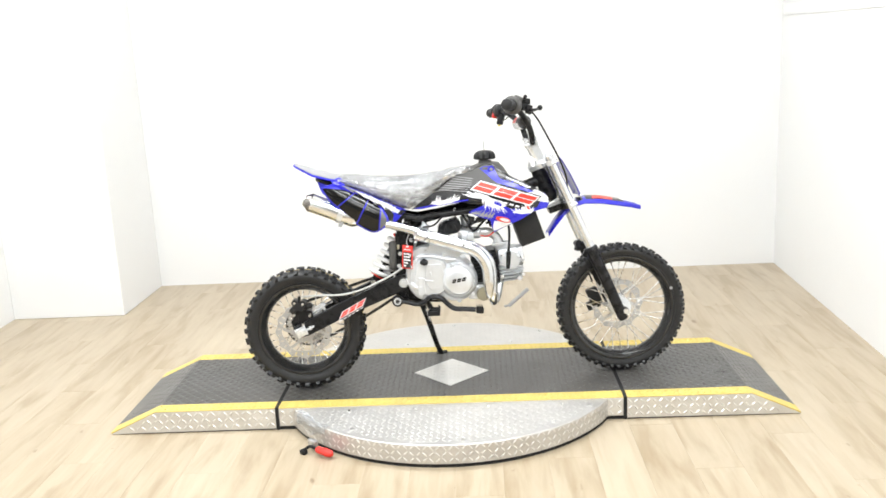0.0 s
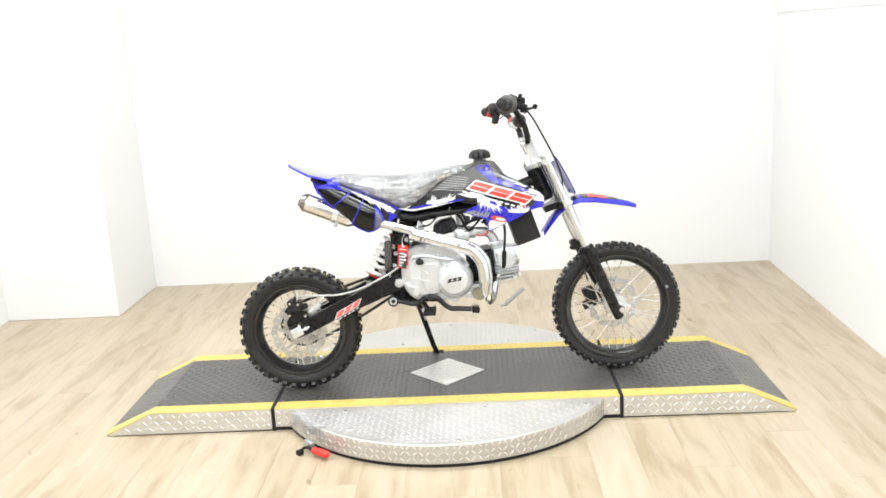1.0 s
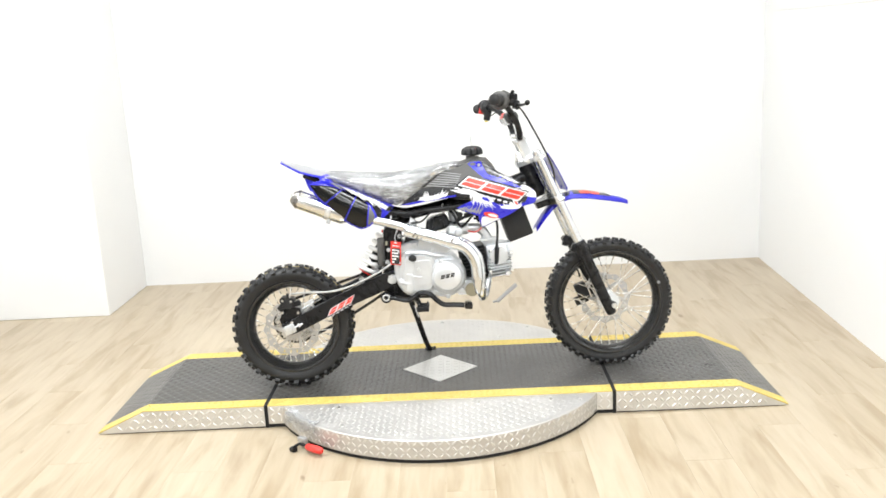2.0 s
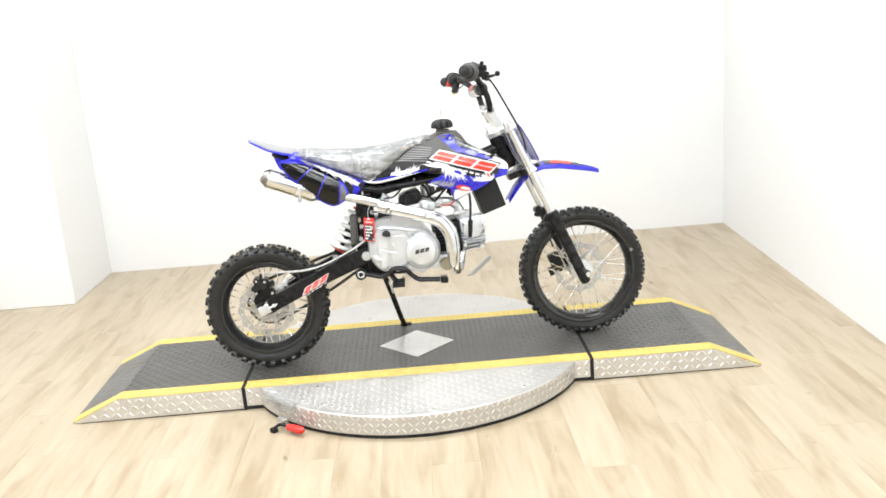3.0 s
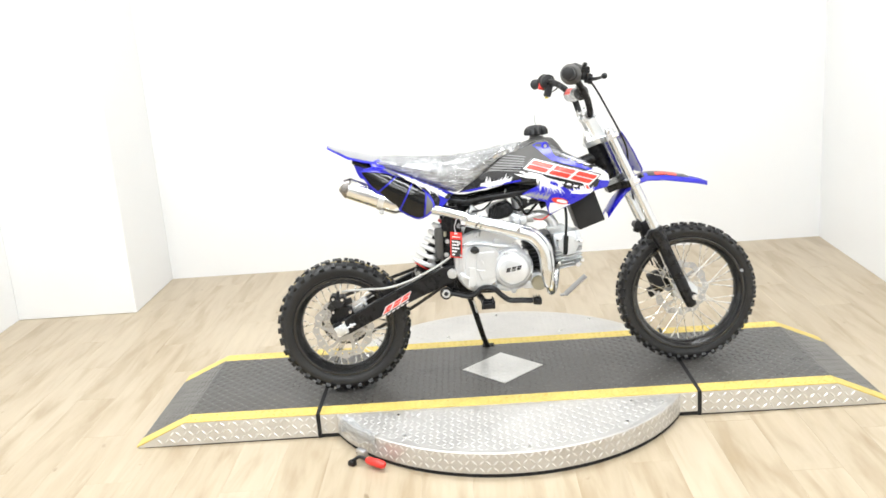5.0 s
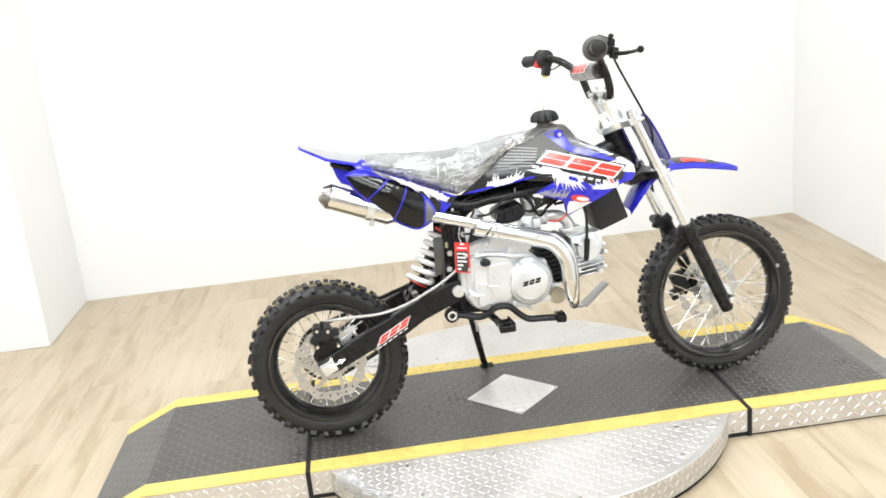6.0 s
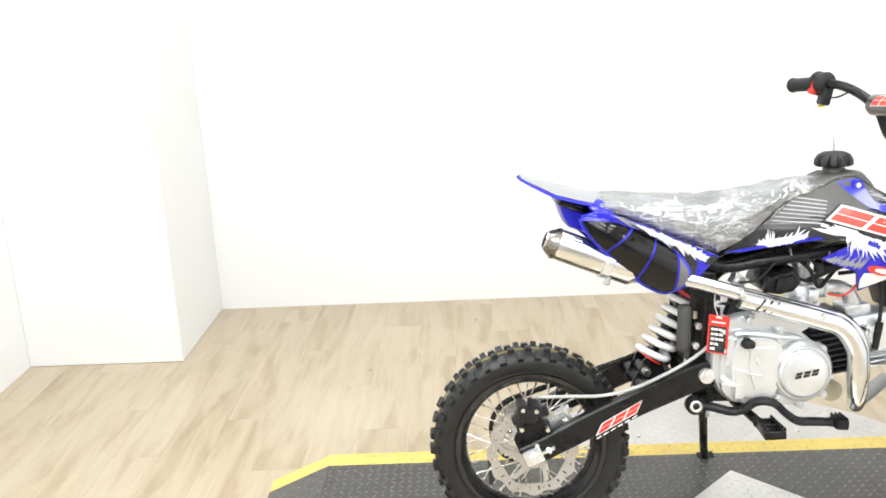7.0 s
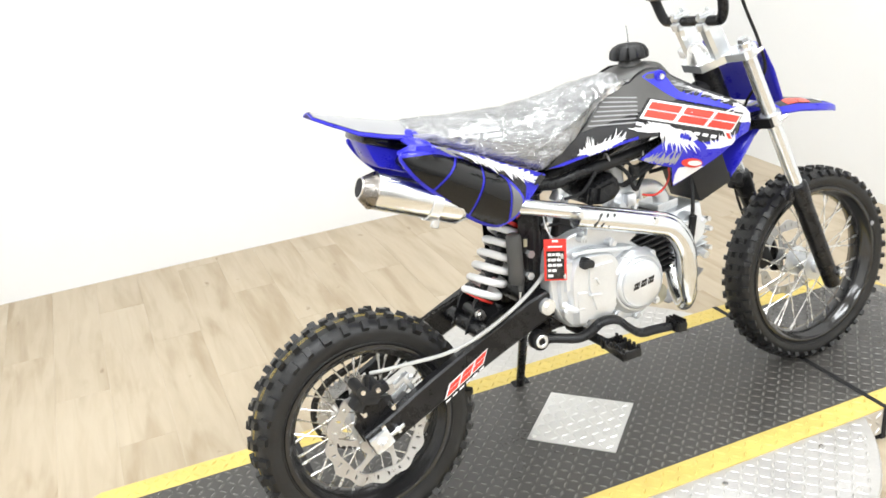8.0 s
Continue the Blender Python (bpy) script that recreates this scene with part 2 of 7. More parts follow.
PLASTIC = surface("matt_black_plastic", (0.019, 0.019, 0.020), 0.42, spread=0.2, bump=0.1, spec=0.3)
GREY_PLASTIC = surface("dark_grey_plastic", (0.075, 0.073, 0.070), 0.42, spread=0.10, fine=500, bump=0.15)
PAD_GREY = surface("dark_pad_cover", (0.024, 0.024, 0.025), 0.24, spread=0.15, fine=600, bump=0.12, coat=0.6, spec=0.6)
GLOSS = surface("gloss_black_panel", (0.005, 0.005, 0.005), 0.05, spread=0.2, fine=26, bump=0.5, spec=0.40, rough_var=0.02)
GREY_GLOSS = surface("gloss_grey_panel", (0.13, 0.13, 0.133), 0.10, spread=0.1, fine=22, bump=0.1, rough_var=0.03)
BLUE = surface("blue_plastic", (0.022, 0.021, 0.50), 0.27, spread=0.08, coat=0.25, spec=0.4, rough_var=0.06)
BLUE_DECAL = surface("blue_print", (0.034, 0.038, 0.56), 0.2, spread=0.08, coat=0.4, rough_var=0.06)
SHROUD = surface("gloss_black_shroud", (0.016, 0.016, 0.019), 0.2, spread=0.15, coat=0.3, rough_var=0.06)
WHITE_DECAL = surface("white_print", (0.80, 0.80, 0.82), 0.25, spread=0.03, coat=0.3)
BLACK_DECAL = surface("black_print", (0.014, 0.014, 0.016), 0.22, spread=0.2, coat=0.3)
RED_DECAL = surface("red_print", (0.72, 0.045, 0.025), 0.3, spread=0.05, coat=0.3)
GREY_DECAL = surface("grey_print", (0.28, 0.28, 0.29), 0.3, spread=0.05, coat=0.3)
GUARD = surface("grey_guard_plate", (0.34, 0.34, 0.345), 0.30, 0.8, spread=0.08)
VINYL = surface("black_seat_vinyl", (0.055, 0.054, 0.053), 0.55, spread=0.15, fine=500, bump=0.3)
WHITE_PAINT = surface("white_spring_paint", (0.80, 0.80, 0.80), 0.3, spread=0.03, coat=0.2)
RED_PLASTIC = surface("red_plastic", (0.70, 0.035, 0.025), 0.35, spread=0.08)
YELLOW_PLASTIC = surface("yellow_plastic", (0.75, 0.60, 0.05), 0.4)
CABLE_GREY = surface("braided_hose", (0.45, 0.45, 0.44), 0.4, 0.3, spread=0.2, fine=900)
LAMP_GLOW = bpy.data.materials.new("lamp_diffuser")
LAMP_GLOW.use_nodes = True
LAMP_GLOW.node_tree.nodes["Principled BSDF"].inputs["Emission Color"].default_value = (1, 0.97, 0.93, 1)
LAMP_GLOW.node_tree.nodes["Principled BSDF"].inputs["Emission Strength"].default_value = 2.0

# ---- tools ----
def part(name, bm, material, parent=None, label="", smooth=True, at=None, angle=40):
    """Links a bmesh as one mesh object under a thing or a part."""
    mesh = bpy.data.meshes.new(name)
    bmesh.ops.recalc_face_normals(bm, faces=bm.faces)
    if smooth:
        limit = radians(angle)
        for f in bm.faces:
            f.smooth = True
        for e in bm.edges:
            e.smooth = len(e.link_faces) == 2 and e.calc_face_angle(3.2) < limit
    bm.to_mesh(mesh)
    bm.free()
    mesh.materials.append(material)
    ob = new(name, mesh)
    if at is not None:
        ob.matrix_basis = at if isinstance(at, Matrix) else Matrix.Translation(at)
    if parent is not None:
        ob.parent = parent
    if label:
        tagged(ob, label)
    return ob


def box(bm, centre, size, turn=(0, 0, 0), bevel=0.0, segments=2):
    m = pose(*centre, *turn) @ Matrix.Diagonal((*size, 1))
    made = bmesh.ops.create_cube(bm, size=1, matrix=m)["verts"]
    if bevel:
        edges = list({e for v in made for e in v.link_edges})
        bmesh.ops.bevel(bm, geom=edges, offset=bevel, segments=segments, affect="EDGES", profile=0.5)
    return bm


def tube(bm, path, radius, seg=12, loop=False, flat=1.0):
    """A round bar swept along a line of points; radius may be one number or one for each point."""
    pts = [Vector(p) for p in path]
    n = len(pts)
    rad = radius if isinstance(radius, (list, tuple)) else [radius] * n
    tang = []
    for i in range(n):
        a, b = (pts[i - 1], pts[(i + 1) % n]) if loop else (pts[max(i - 1, 0)], pts[min(i + 1, n - 1)])
        tang.append((b - a).normalized())
    side = tang[0].orthogonal().normalized()
    rings = []
    for i in range(n):
        side = (side - tang[i] * side.dot(tang[i])).normalized()
        up = tang[i].cross(side)
        rings.append([bm.verts.new(pts[i] + rad[i] * (math.cos(6.28319 * k / seg) * side + flat * math.sin(6.28319 * k / seg) * up)) for k in range(seg)])
    for i in range(n if loop else n - 1):
        a, b = rings[i], rings[(i + 1) % n]
        for k in range(seg):
            bm.faces.new((a[k], a[(k + 1) % seg], b[(k + 1) % seg], b[k]))
    if not loop:
        bm.faces.new(rings[0][::-1])
        bm.faces.new(rings[-1])
    return bm


def bar(bm, p, q, r0, r1=None, seg=16):
    return tube(bm, [p, q], [r0, r0 if r1 is None else r1], seg)


def curve_points(pts, per=6, loop=False):
    """A smooth line through the points (Catmull-Rom)."""
    pts = [Vector(p) for p in pts]
    n, out = len(pts), []
    for i in range(n if loop else n - 1):
        p0, p1, p2, p3 = (pts[(i + k) % n] if loop else pts[min(max(i + k, 0), n - 1)] for k in (-1, 0, 1, 2))
        for s in range(per):
            u = s / per
            out.append(0.5 * (2 * p1 + (p2 - p0) * u + (2 * p0 - 5 * p1 + 4 * p2 - p3) * u * u + (3 * p1 - p0 - 3 * p2 + p3) * u ** 3))
    if not loop:
        out.append(pts[-1])
    return out


def lathe(bm, profile, seg=48, closed=False):
    """Turns (radius, y) pairs round the y axis."""
    rings = []
    for r, y in profile:
        rings.append([bm.verts.new((r * math.cos(6.28319 * k / seg), y, r * math.sin(6.28319 * k / seg))) for k in range(seg)])
    n = len(rings)
    for i in range(n if closed else n - 1):
        a, b = rings[i], rings[(i + 1) % n]
        for k in range(seg):
            bm.faces.new((a[k], a[(k + 1) % seg], b[(k + 1) % seg], b[k]))
    if not closed:
        for r in (rings[0], rings[-1]):
            bm.faces.new(r)
    return bm


def loft(bm, rings, caps=True):
    rows = [[bm.verts.new(p) for p in ring] for ring in rings]
    n = len(rows[0])
    for a, b in zip(rows, rows[1:]):
        for k in range(n):
            bm.faces.new((a[k], a[(k + 1) % n], b[(k + 1) % n], b[k]))
    if caps:
        bm.faces.new(rows[0][::-1])
        bm.faces.new(rows[-1])
    return bm


def panel(bm, outline, depth, thick=0.004, cell=0.03, lift=0.0):
    """A curved sheet: a flat outline in x and z, pushed out to y = -(depth(x, z) + lift), with a thickness."""
    b = bmesh.new()
    b.faces.new([b.verts.new((p[0], 0, p[1])) for p in outline])
    xs, zs = [p[0] for p in outline], [p[1] for p in outline]
    if cell:
        for lo, hi, no in ((min(xs), max(xs), (1, 0, 0)), (min(zs), max(zs), (0, 0, 1))):
            v = lo + cell
            while v < hi:
                bmesh.ops.bisect_plane(b, geom=b.verts[:] + b.edges[:] + b.faces[:], plane_co=[c * v for c in no], plane_no=no)
                v += cell
    bmesh.ops.triangulate(b, faces=[f for f in b.faces if len(f.verts) > 4])
    front = {v: bm.verts.new((v.co.x, -(depth(v.co.x, v.co.z) + lift), v.co.z)) for v in b.verts}
    back = {v: bm.verts.new((v.co.x, -(depth(v.co.x, v.co.z) + lift) + thick, v.co.z)) for v in b.verts}
    for f in b.faces:
        bm.faces.new([front[v] for v in f.verts])
        bm.faces.new([back[v] for v in reversed(f.verts)])
    for e in b.edges:
        if len(e.link_faces) == 1:
            v, w = e.verts
            bm.faces.new((front[v], front[w], back[w], back[v]))
    b.free()
    return bm


def mirror_y(bm):
    for v in bm.verts:
        v.co.y = -v.co.y
    return bm


def soft_outline(pts, per=5):
    return [(p.x, p.y) for p in curve_points([(a, b, 0) for a, b in pts], per, loop=True)]


def thing(name, label, category, group="", at=None):
    ob = new(name)
    ob.empty_display_size = 0.1
    if at is not None:
        ob.matrix_basis = at
    return tagged(ob, label, category, group)

# ---- room ----
def slab(name, lo, hi, material, label, category="wall", bevel=0.0):
    bm = bmesh.new()
    box(bm, [(a + b) / 2 for a, b in zip(lo, hi)], [b - a for a, b in zip(lo, hi)], bevel=bevel)
    return tagged(part(name, bm, material, smooth=False), label, category, kind="structure")


BACK, RIGHT, LEFT, PIER_X, PIER_Y, REAR = 1.835, 1.862, -2.405, -1.797, 1.235, -7.5
slab("wall_north", (LEFT - 0.15, BACK, 0), (RIGHT + 0.15, BACK + 0.15, CEILING), WALL, "plain white painted back wall of the showroom")
SKEW = 0.042  # the side wall is not quite square to the platform


def east(y):
    return 1.853 - SKEW * (BACK - y)


def skew_slab(name, y0, y1, z0, z1, inner, outer, label):
    """A slab along the east wall: inner gives its near face, outer its far one."""
    bm = bmesh.new()
    loft(bm, [[(inner(y0), y0, z), (inner(y1), y1, z), (outer(y1), y1, z), (outer(y0), y0, z)] for z in (z0, z1)])
    return tagged(part(name, bm, WALL, smooth=False), label, "wall", kind="structure")


skew_slab("wall_east", REAR, BACK, 0, CEILING, east, lambda y: RIGHT + 0.15, "plain white painted side wall beside the ramp")
slab("wall_west", (LEFT - 0.15, REAR, 0), (LEFT, BACK, CEILING), WALL, "plain white painted side wall beyond the pier")
slab("wall_south", (LEFT - 0.15, REAR - 0.15, 0), (RIGHT + 0.15, REAR, CEILING), GREY_WALL, "dim grey painted wall closing the showroom")
slab("wall_pier", (LEFT, PIER_Y, 0), (PIER_X, BACK, CEILING), WALL, "white boxed-out pier in the corner of the room", bevel=0.004)
skew_slab("wall_panel", -1.2, BACK - 0.02, 1.41, 2.6, lambda y: east(y) - 0.004, lambda y: east(y), "white flush board fixed on the side wall")
slab("ceiling", (LEFT - 0.15, REAR - 0.15, CEILING), (RIGHT + 0.15, BACK + 0.15, CEILING + 0.12), CEIL, "plain white ceiling, out of view, with assumed light panels", "ceiling")
floor = slab("floor", (LEFT - 0.15, REAR - 0.15, -0.12), (RIGHT + 0.15, BACK + 0.15, -0.006), SUBFLOOR, "light oak vinyl plank floor with knots and streaks", "floor")

# assumed panel lights, unseen, one at each lamp
first_light = None
for lx, ly in LAMPS:
    if first_light is None:
        first_light = thing("ceiling_light", "flat white rectangular panel light, assumed in the unseen ceiling", "ceiling light", "ceiling lights", pose(lx, ly, CEILING - 0.02))
        bm = bmesh.new()
        for sx, sy, w, d in ((0, 0.3, 1.26, 0.04), (0, -0.3, 1.26, 0.04), (0.61, 0, 0.04, 0.56), (-0.61, 0, 0.04, 0.56)):
            box(bm, (sx, sy, 0), (w, d, 0.04), bevel=0.003)
        part("frame", bm, WHITE_PAINT, first_light)
        bm = bmesh.new()
        box(bm, (0, 0, 0.005), (1.18, 0.56, 0.01))
        part("diffuser", bm, LAMP_GLOW, first_light, smooth=False)
    else:
        copy_thing(first_light, pose(lx, ly, CEILING - 0.02))


# ---- display platform ----
HALF, TOP, RAD, MID, LIP, END = 0.305, 0.083, 0.645, 0.630, 1.080, 1.250
PITCH = 0.0215


def lozenge(bm, centre, along, across, up, size=1.0, rise=0.0028):
    """One raised bar of tread plate: a long low hip."""
    c = Vector(centre)
    a, b, n = Vector(along) * 0.0108 * size, Vector(across) * 0.0033 * size, Vector(up) * rise
    base = [bm.verts.new(c + s) for s in (-a, -0.35 * a + b, 0.35 * a + b, a, 0.35 * a - b, -0.35 * a - b)]
    ridge = [bm.verts.new(c + n + s * 0.55 * a) for s in (-1, 1)]
    for f in ((base[0], base[1], ridge[0]), (base[1], base[2], ridge[1], ridge[0]), (base[2], base[3], ridge[1]),
              (base[3], base[4], ridge[1]), (base[4], base[5], ridge[0], ridge[1]), (base[5], base[0], ridge[0])):
        bm.faces.new(f)


def tread(bm, inside, x0, x1, y0, y1, place, turned=0, rise=0.0028):
    """Fills a rectangle of a surface with lozenges in a checkerboard of two slants. place gives a point and the two axes."""
    nx, ny = int((x1 - x0) / PITCH), int((y1 - y0) / PITCH)
    for i in range(nx):
        for j in range(ny):
            u, v = x0 + (i + 0.5) * (x1 - x0) / nx, y0 + (j + 0.5) * (y1 - y0) / ny
            if inside(u, v):
                c, ex, ey = place(u, v)
                s = 1 if (i + j + turned) % 2 else -1
                a = (Vector(ex) + s * Vector(ey)).normalized()
                up = Vector(ex).cross(Vector(ey))
                lozenge(bm, c, a, up.cross(a), up, rise=rise)


def flat_at(z):
    return lambda u, v: ((u, v, z), (1, 0, 0), (0, 1, 0))


def raised(name, parent, material, fill):
    bm = bmesh.new()
    fill(bm)
    ob = part(name, bm, material, parent, angle=25)
    ob["kind"] = "stuff"
    return ob


# centre section with its turntable disc
table = thing("display_turntable", "aluminium tread-plate turntable platform with worn black track and yellow edges", "turntable")
bm = bmesh.new()
box(bm, (0, 0, 0.014 + (TOP - 0.014) / 2), (2 * MID - 0.008, 2 * HALF, TOP - 0.014), bevel=0.002)
part("deck", bm, TREAD, table, "bare aluminium tread plate", smooth=False)
bm = bmesh.new()
seg = 144
for z0, z1, r in ((0.014, TOP - 0.0015, RAD),):
    low = [bm.verts.new((r * math.cos(6.28319 * k / seg), r * math.sin(6.28319 * k / seg), z0)) for k in range(seg)]
    mid = [bm.verts.new((r * math.cos(6.28319 * k / seg), r * math.sin(6.28319 * k / seg), z1 - 0.003)) for k in range(seg)]
    high = [bm.verts.new(((r - 0.003) * math.cos(6.28319 * k / seg), (r - 0.003) * math.sin(6.28319 * k / seg), z1)) for k in range(seg)]
    for a, b in ((low, mid), (mid, high)):
        for k in range(seg):
            bm.faces.new((a[k], a[(k + 1) % seg], b[(k + 1) % seg], b[k]))
    bm.faces.new(high)
    bm.faces.new(low[::-1])
part("disc", bm, WORN_ALU, table, "round aluminium tread-plate disc")
# black strip along the bottom edge, set in a little
bm = bmesh.new()
box(bm, (0, 0, 0.0072), (2 * MID - 0.012, 2 * HALF - 0.006, 0.0136))
bar(bm, (0, 0, 0.0004), (0, 0, 0.0139), RAD - 0.004, seg=96)
part("base_strip", bm, RUBBER, table, "black base strip")


def track(parent, x0, x1):
    bm = bmesh.new()
    box(bm, ((x0 + x1) / 2, 0, TOP + 0.0012), (x1 - x0, 2 * 0.243, 0.0028))
    part("track", bm, BLACK_COAT, parent, "worn black textured track", smooth=False)
    for s in (1, -1):
        bm = bmesh.new()
        box(bm, ((x0 + x1) / 2, s * 0.274, TOP + 0.0013), (x1 - x0, 0.062, 0.003))
        part("edge_stripe", bm, YELLOW, parent, "yellow painted safety stripe", smooth=False)


track(table, -MID + 0.004, MID - 0.004)
raised("track_tread", table, RUBBED_COAT, lambda bm: tread(bm, lambda u, v: abs(u) + abs(v) > 0.15, -MID + 0.008, MID - 0.008, -0.242, 0.242, flat_at(TOP + 0.0026), rise=0.0016))
raised("stripe_tread", table, YELLOW, lambda bm: [tread(bm, lambda u, v: True, -MID + 0.008, MID - 0.008, y - 0.028, y + 0.028, flat_at(TOP + 0.0028)) for y in (-0.274, 0.274)])
raised("disc_tread", table, WORN_ALU, lambda bm: [tread(bm, lambda u, v: math.hypot(u, v) < RAD - 0.018, -0.56, 0.56, *span, flat_at(TOP - 0.0015), rise=0.0014) for span in ((-RAD, -HALF - 0.004), (HALF + 0.004, RAD))])


def round_side(u, v):
    a = u / RAD
    return (RAD * math.cos(a), RAD * math.sin(a), v), (-math.sin(a), math.cos(a), 0), (0, 0, 1)


raised("disc_side_tread", table, TREAD, lambda bm: tread(bm, lambda u, v: abs(math.sin(u / RAD)) * RAD > HALF + 0.012, 0, 6.28319 * RAD, 0.016, TOP - 0.002, round_side, rise=0.0018))


def front_side(u, v):
    return (u, -HALF, v), (1, 0, 0), (0, 0, 1)


def back_side(u, v):
    return (u, HALF, v), (-1, 0, 0), (0, 0, 1)


raised("side_tread", table, TREAD, lambda bm: [tread(bm, lambda u, v: True, x0, x1, 0.016, TOP - 0.002, side) for side in (front_side, back_side) for x0, x1 in ((-MID + 0.006, -0.567), (0.567, MID - 0.006))])
for bx, by in ((-0.36, -0.345), (-0.12, -0.345), (0.14, -0.345), (0.40, -0.345), (0.05, -0.615), (-0.33, -0.50), (0.36, -0.49), (0.50, -0.36), (-0.2, 0.36), (0.25, 0.36), (0.0, 0.60), (0.38, 0.48)):
    bm = bmesh.new()
    bar(bm, (bx, by, TOP - 0.002), (bx, by, TOP + 0.002), 0.008, 0.0065, seg=14)
    part("bolt", bm, STEEL, table)

# bare square plate set cornerwise in the track
plate = thing("cover_plate", "bare aluminium tread cover plate screwed on the black track", "cover plate")
bm = bmesh.new()
box(bm, (0, 0, TOP + 0.0042), (0.207, 0.207, 0.003), (0, 0, 45), bevel=0.0008)
part("plate", bm, TREAD, plate, smooth=False)
q = math.sqrt(0.5)
raised("plate_tread", plate, TREAD, lambda bm: tread(bm, lambda u, v: True, -0.098, 0.098, -0.098, 0.098, lambda u, v: (((u - v) * q, (u + v) * q, TOP + 0.0057), (q, q, 0), (-q, q, 0)), rise=0.0022))
for sx in (0.128, -0.128):
    bm = bmesh.new()
    bar(bm, (sx, 0, TOP + 0.005), (sx, 0, TOP + 0.0078), 0.0065, 0.005, seg=14)
    part("screw", bm, STEEL, plate)


def ramp(s):
    """One end ramp: a flat run from the joint, then a slope to the floor."""
    ob = thing("end_ramp", "low aluminium end ramp with black tread track and yellow edges", "ramp", "end ramps")
    x0, x1, x2 = MID + 0.006, LIP, END
    bm = bmesh.new()
    side = [(x0, 0.006), (x0, TOP), (x1, TOP), (x2, 0.006), (x2, 0.003)]
    rows = [[bm.verts.new((s * x, y, z)) for x, z in side] for y in (-HALF, HALF)]
    for k in range(5):
        bm.faces.new((rows[0][k], rows[0][(k + 1) % 5], rows[1][(k + 1) % 5], rows[1][k]))
    bm.faces.new(rows[0])
    bm.faces.new(rows[1])
    part("body", bm, TREAD, ob, "aluminium tread-plate body", smooth=False)
    bm = bmesh.new()
    box(bm, (s * (x0 + x2 - 0.02) / 2, 0, 0.0032), (x2 - x0 - 0.03, 2 * HALF - 0.004, 0.0058))
    part("base_strip", bm, RUBBER, ob, "black base strip")
    slope = math.atan2(TOP - 0.006, x2 - x1)
    length = math.hypot(TOP - 0.006, x2 - x1)

    def on_slope(u, v, lift=0.0026):
        return ((s * (x1 + u * math.cos(slope) + lift * math.sin(slope)), v, TOP - u * math.sin(slope) + lift * math.cos(slope)), (s * math.cos(slope), 0, -math.sin(slope)), (0, s, 0))
    for nm, mt, lb, spans in (("track", BLACK_COAT, "worn black textured track", ((-0.243, 0.243),)), ("edge_stripe", YELLOW, "yellow painted safety stripe", ((0.243, 0.305), (-0.305, -0.243)))):
        for y0, y1 in spans:
            bm = bmesh.new()
            lift = 0.0026 if nm == "track" else 0.0028
            line = [(x0, TOP - 0.0002), (x0, TOP + lift), (x1 + 0.0008, TOP + lift), (x2 + 0.004, 0.006 + lift), (x2 + 0.003, 0.004), (x1, TOP - 0.0002)]
            sides = [[bm.verts.new((s * x, y, z)) for x, z in line] for y in (y0, y1)]
            for k in range(6):
                bm.faces.new((sides[0][k], sides[0][(k + 1) % 6], sides[1][(k + 1) % 6], sides[1][k]))
            bm.faces.new(sides[0])
            bm.faces.new(sides[1])
            bmesh.ops.triangulate(bm, faces=[f for f in bm.faces if len(f.verts) > 4])
            part(nm, bm, mt, ob, lb, smooth=False)
    raised("track_tread", ob, RUBBED_COAT, lambda bm: (tread(bm, lambda u, v: True, x0 + 0.002, x1, -0.242, 0.242, lambda u, v: ((s * u, v, TOP + 0.0026), (s, 0, 0), (0, s, 0)), rise=0.0016),
                                                  tread(bm, lambda u, v: True, 0, length, -0.242, 0.242, on_slope, rise=0.0016)))
    raised("stripe_tread", ob, YELLOW, lambda bm: [tread(bm, lambda u, v: True, x0 + 0.002, x1, y - 0.028, y + 0.028, lambda u, v: ((s * u, v, TOP + 0.0028), (s, 0, 0), (0, s, 0))) for y in (-0.274, 0.274)])
    raised("side_tread", ob, TREAD, lambda bm: [tread(bm, lambda u, v: v < TOP - 0.008 - max(0, u - x1) * TOP / (x2 - x1), x0, x2, 0.008, TOP - 0.001, lambda u, v, w=w: ((s * u, w * HALF, v), (-w, 0, 0), (0, 0, 1))) for w in (-1, 1)])
    bm = bmesh.new()
    box(bm, (s * (MID + 0.001), 0, TOP / 2 + 0.0025), (0.013, 2 * HALF + 0.004, TOP + 0.003))
    part("joint_seal", bm, RUBBER, ob, "black rubber joint strip", smooth=False)


ramp(1)
ramp(-1)

# locking pin with a red grip beside the disc
pin = thing("locking_lever", "steel locking lever with a red plastic grip on the floor", "lever")
bm = bmesh.new()
box(bm, (-0.470, -0.487, 0.030), (0.040, 0.018, 0.024), (0, 0, -42), bevel=0.004)
part("bracket", bm, DISC, pin)
bm = bmesh.new()
tube(bm, curve_points([(-0.497, -0.512, 0.016), (-0.478, -0.508, 0.026), (-0.455, -0.520, 0.024), (-0.42, -0.545, 0.022)], 5), 0.0055, 10)
part("rod", bm, SATIN, pin)
bm = bmesh.new()
tube(bm, [(-0.452, -0.521, 0.021), (-0.446, -0.525, 0.021), (-0.415, -0.547, 0.021), (-0.398, -0.559, 0.021), (-0.392, -0.563, 0.021)], [0.008, 0.0122, 0.0138, 0.0124, 0.006], 14)
part("grip", bm, RED_PLASTIC, pin, "red plastic grip")
bm = bmesh.new()
box(bm, (-0.500, -0.510, 0.008), (0.024, 0.018, 0.016), (0, 0, -35), bevel=0.003)
part("foot", bm, SATIN, pin)
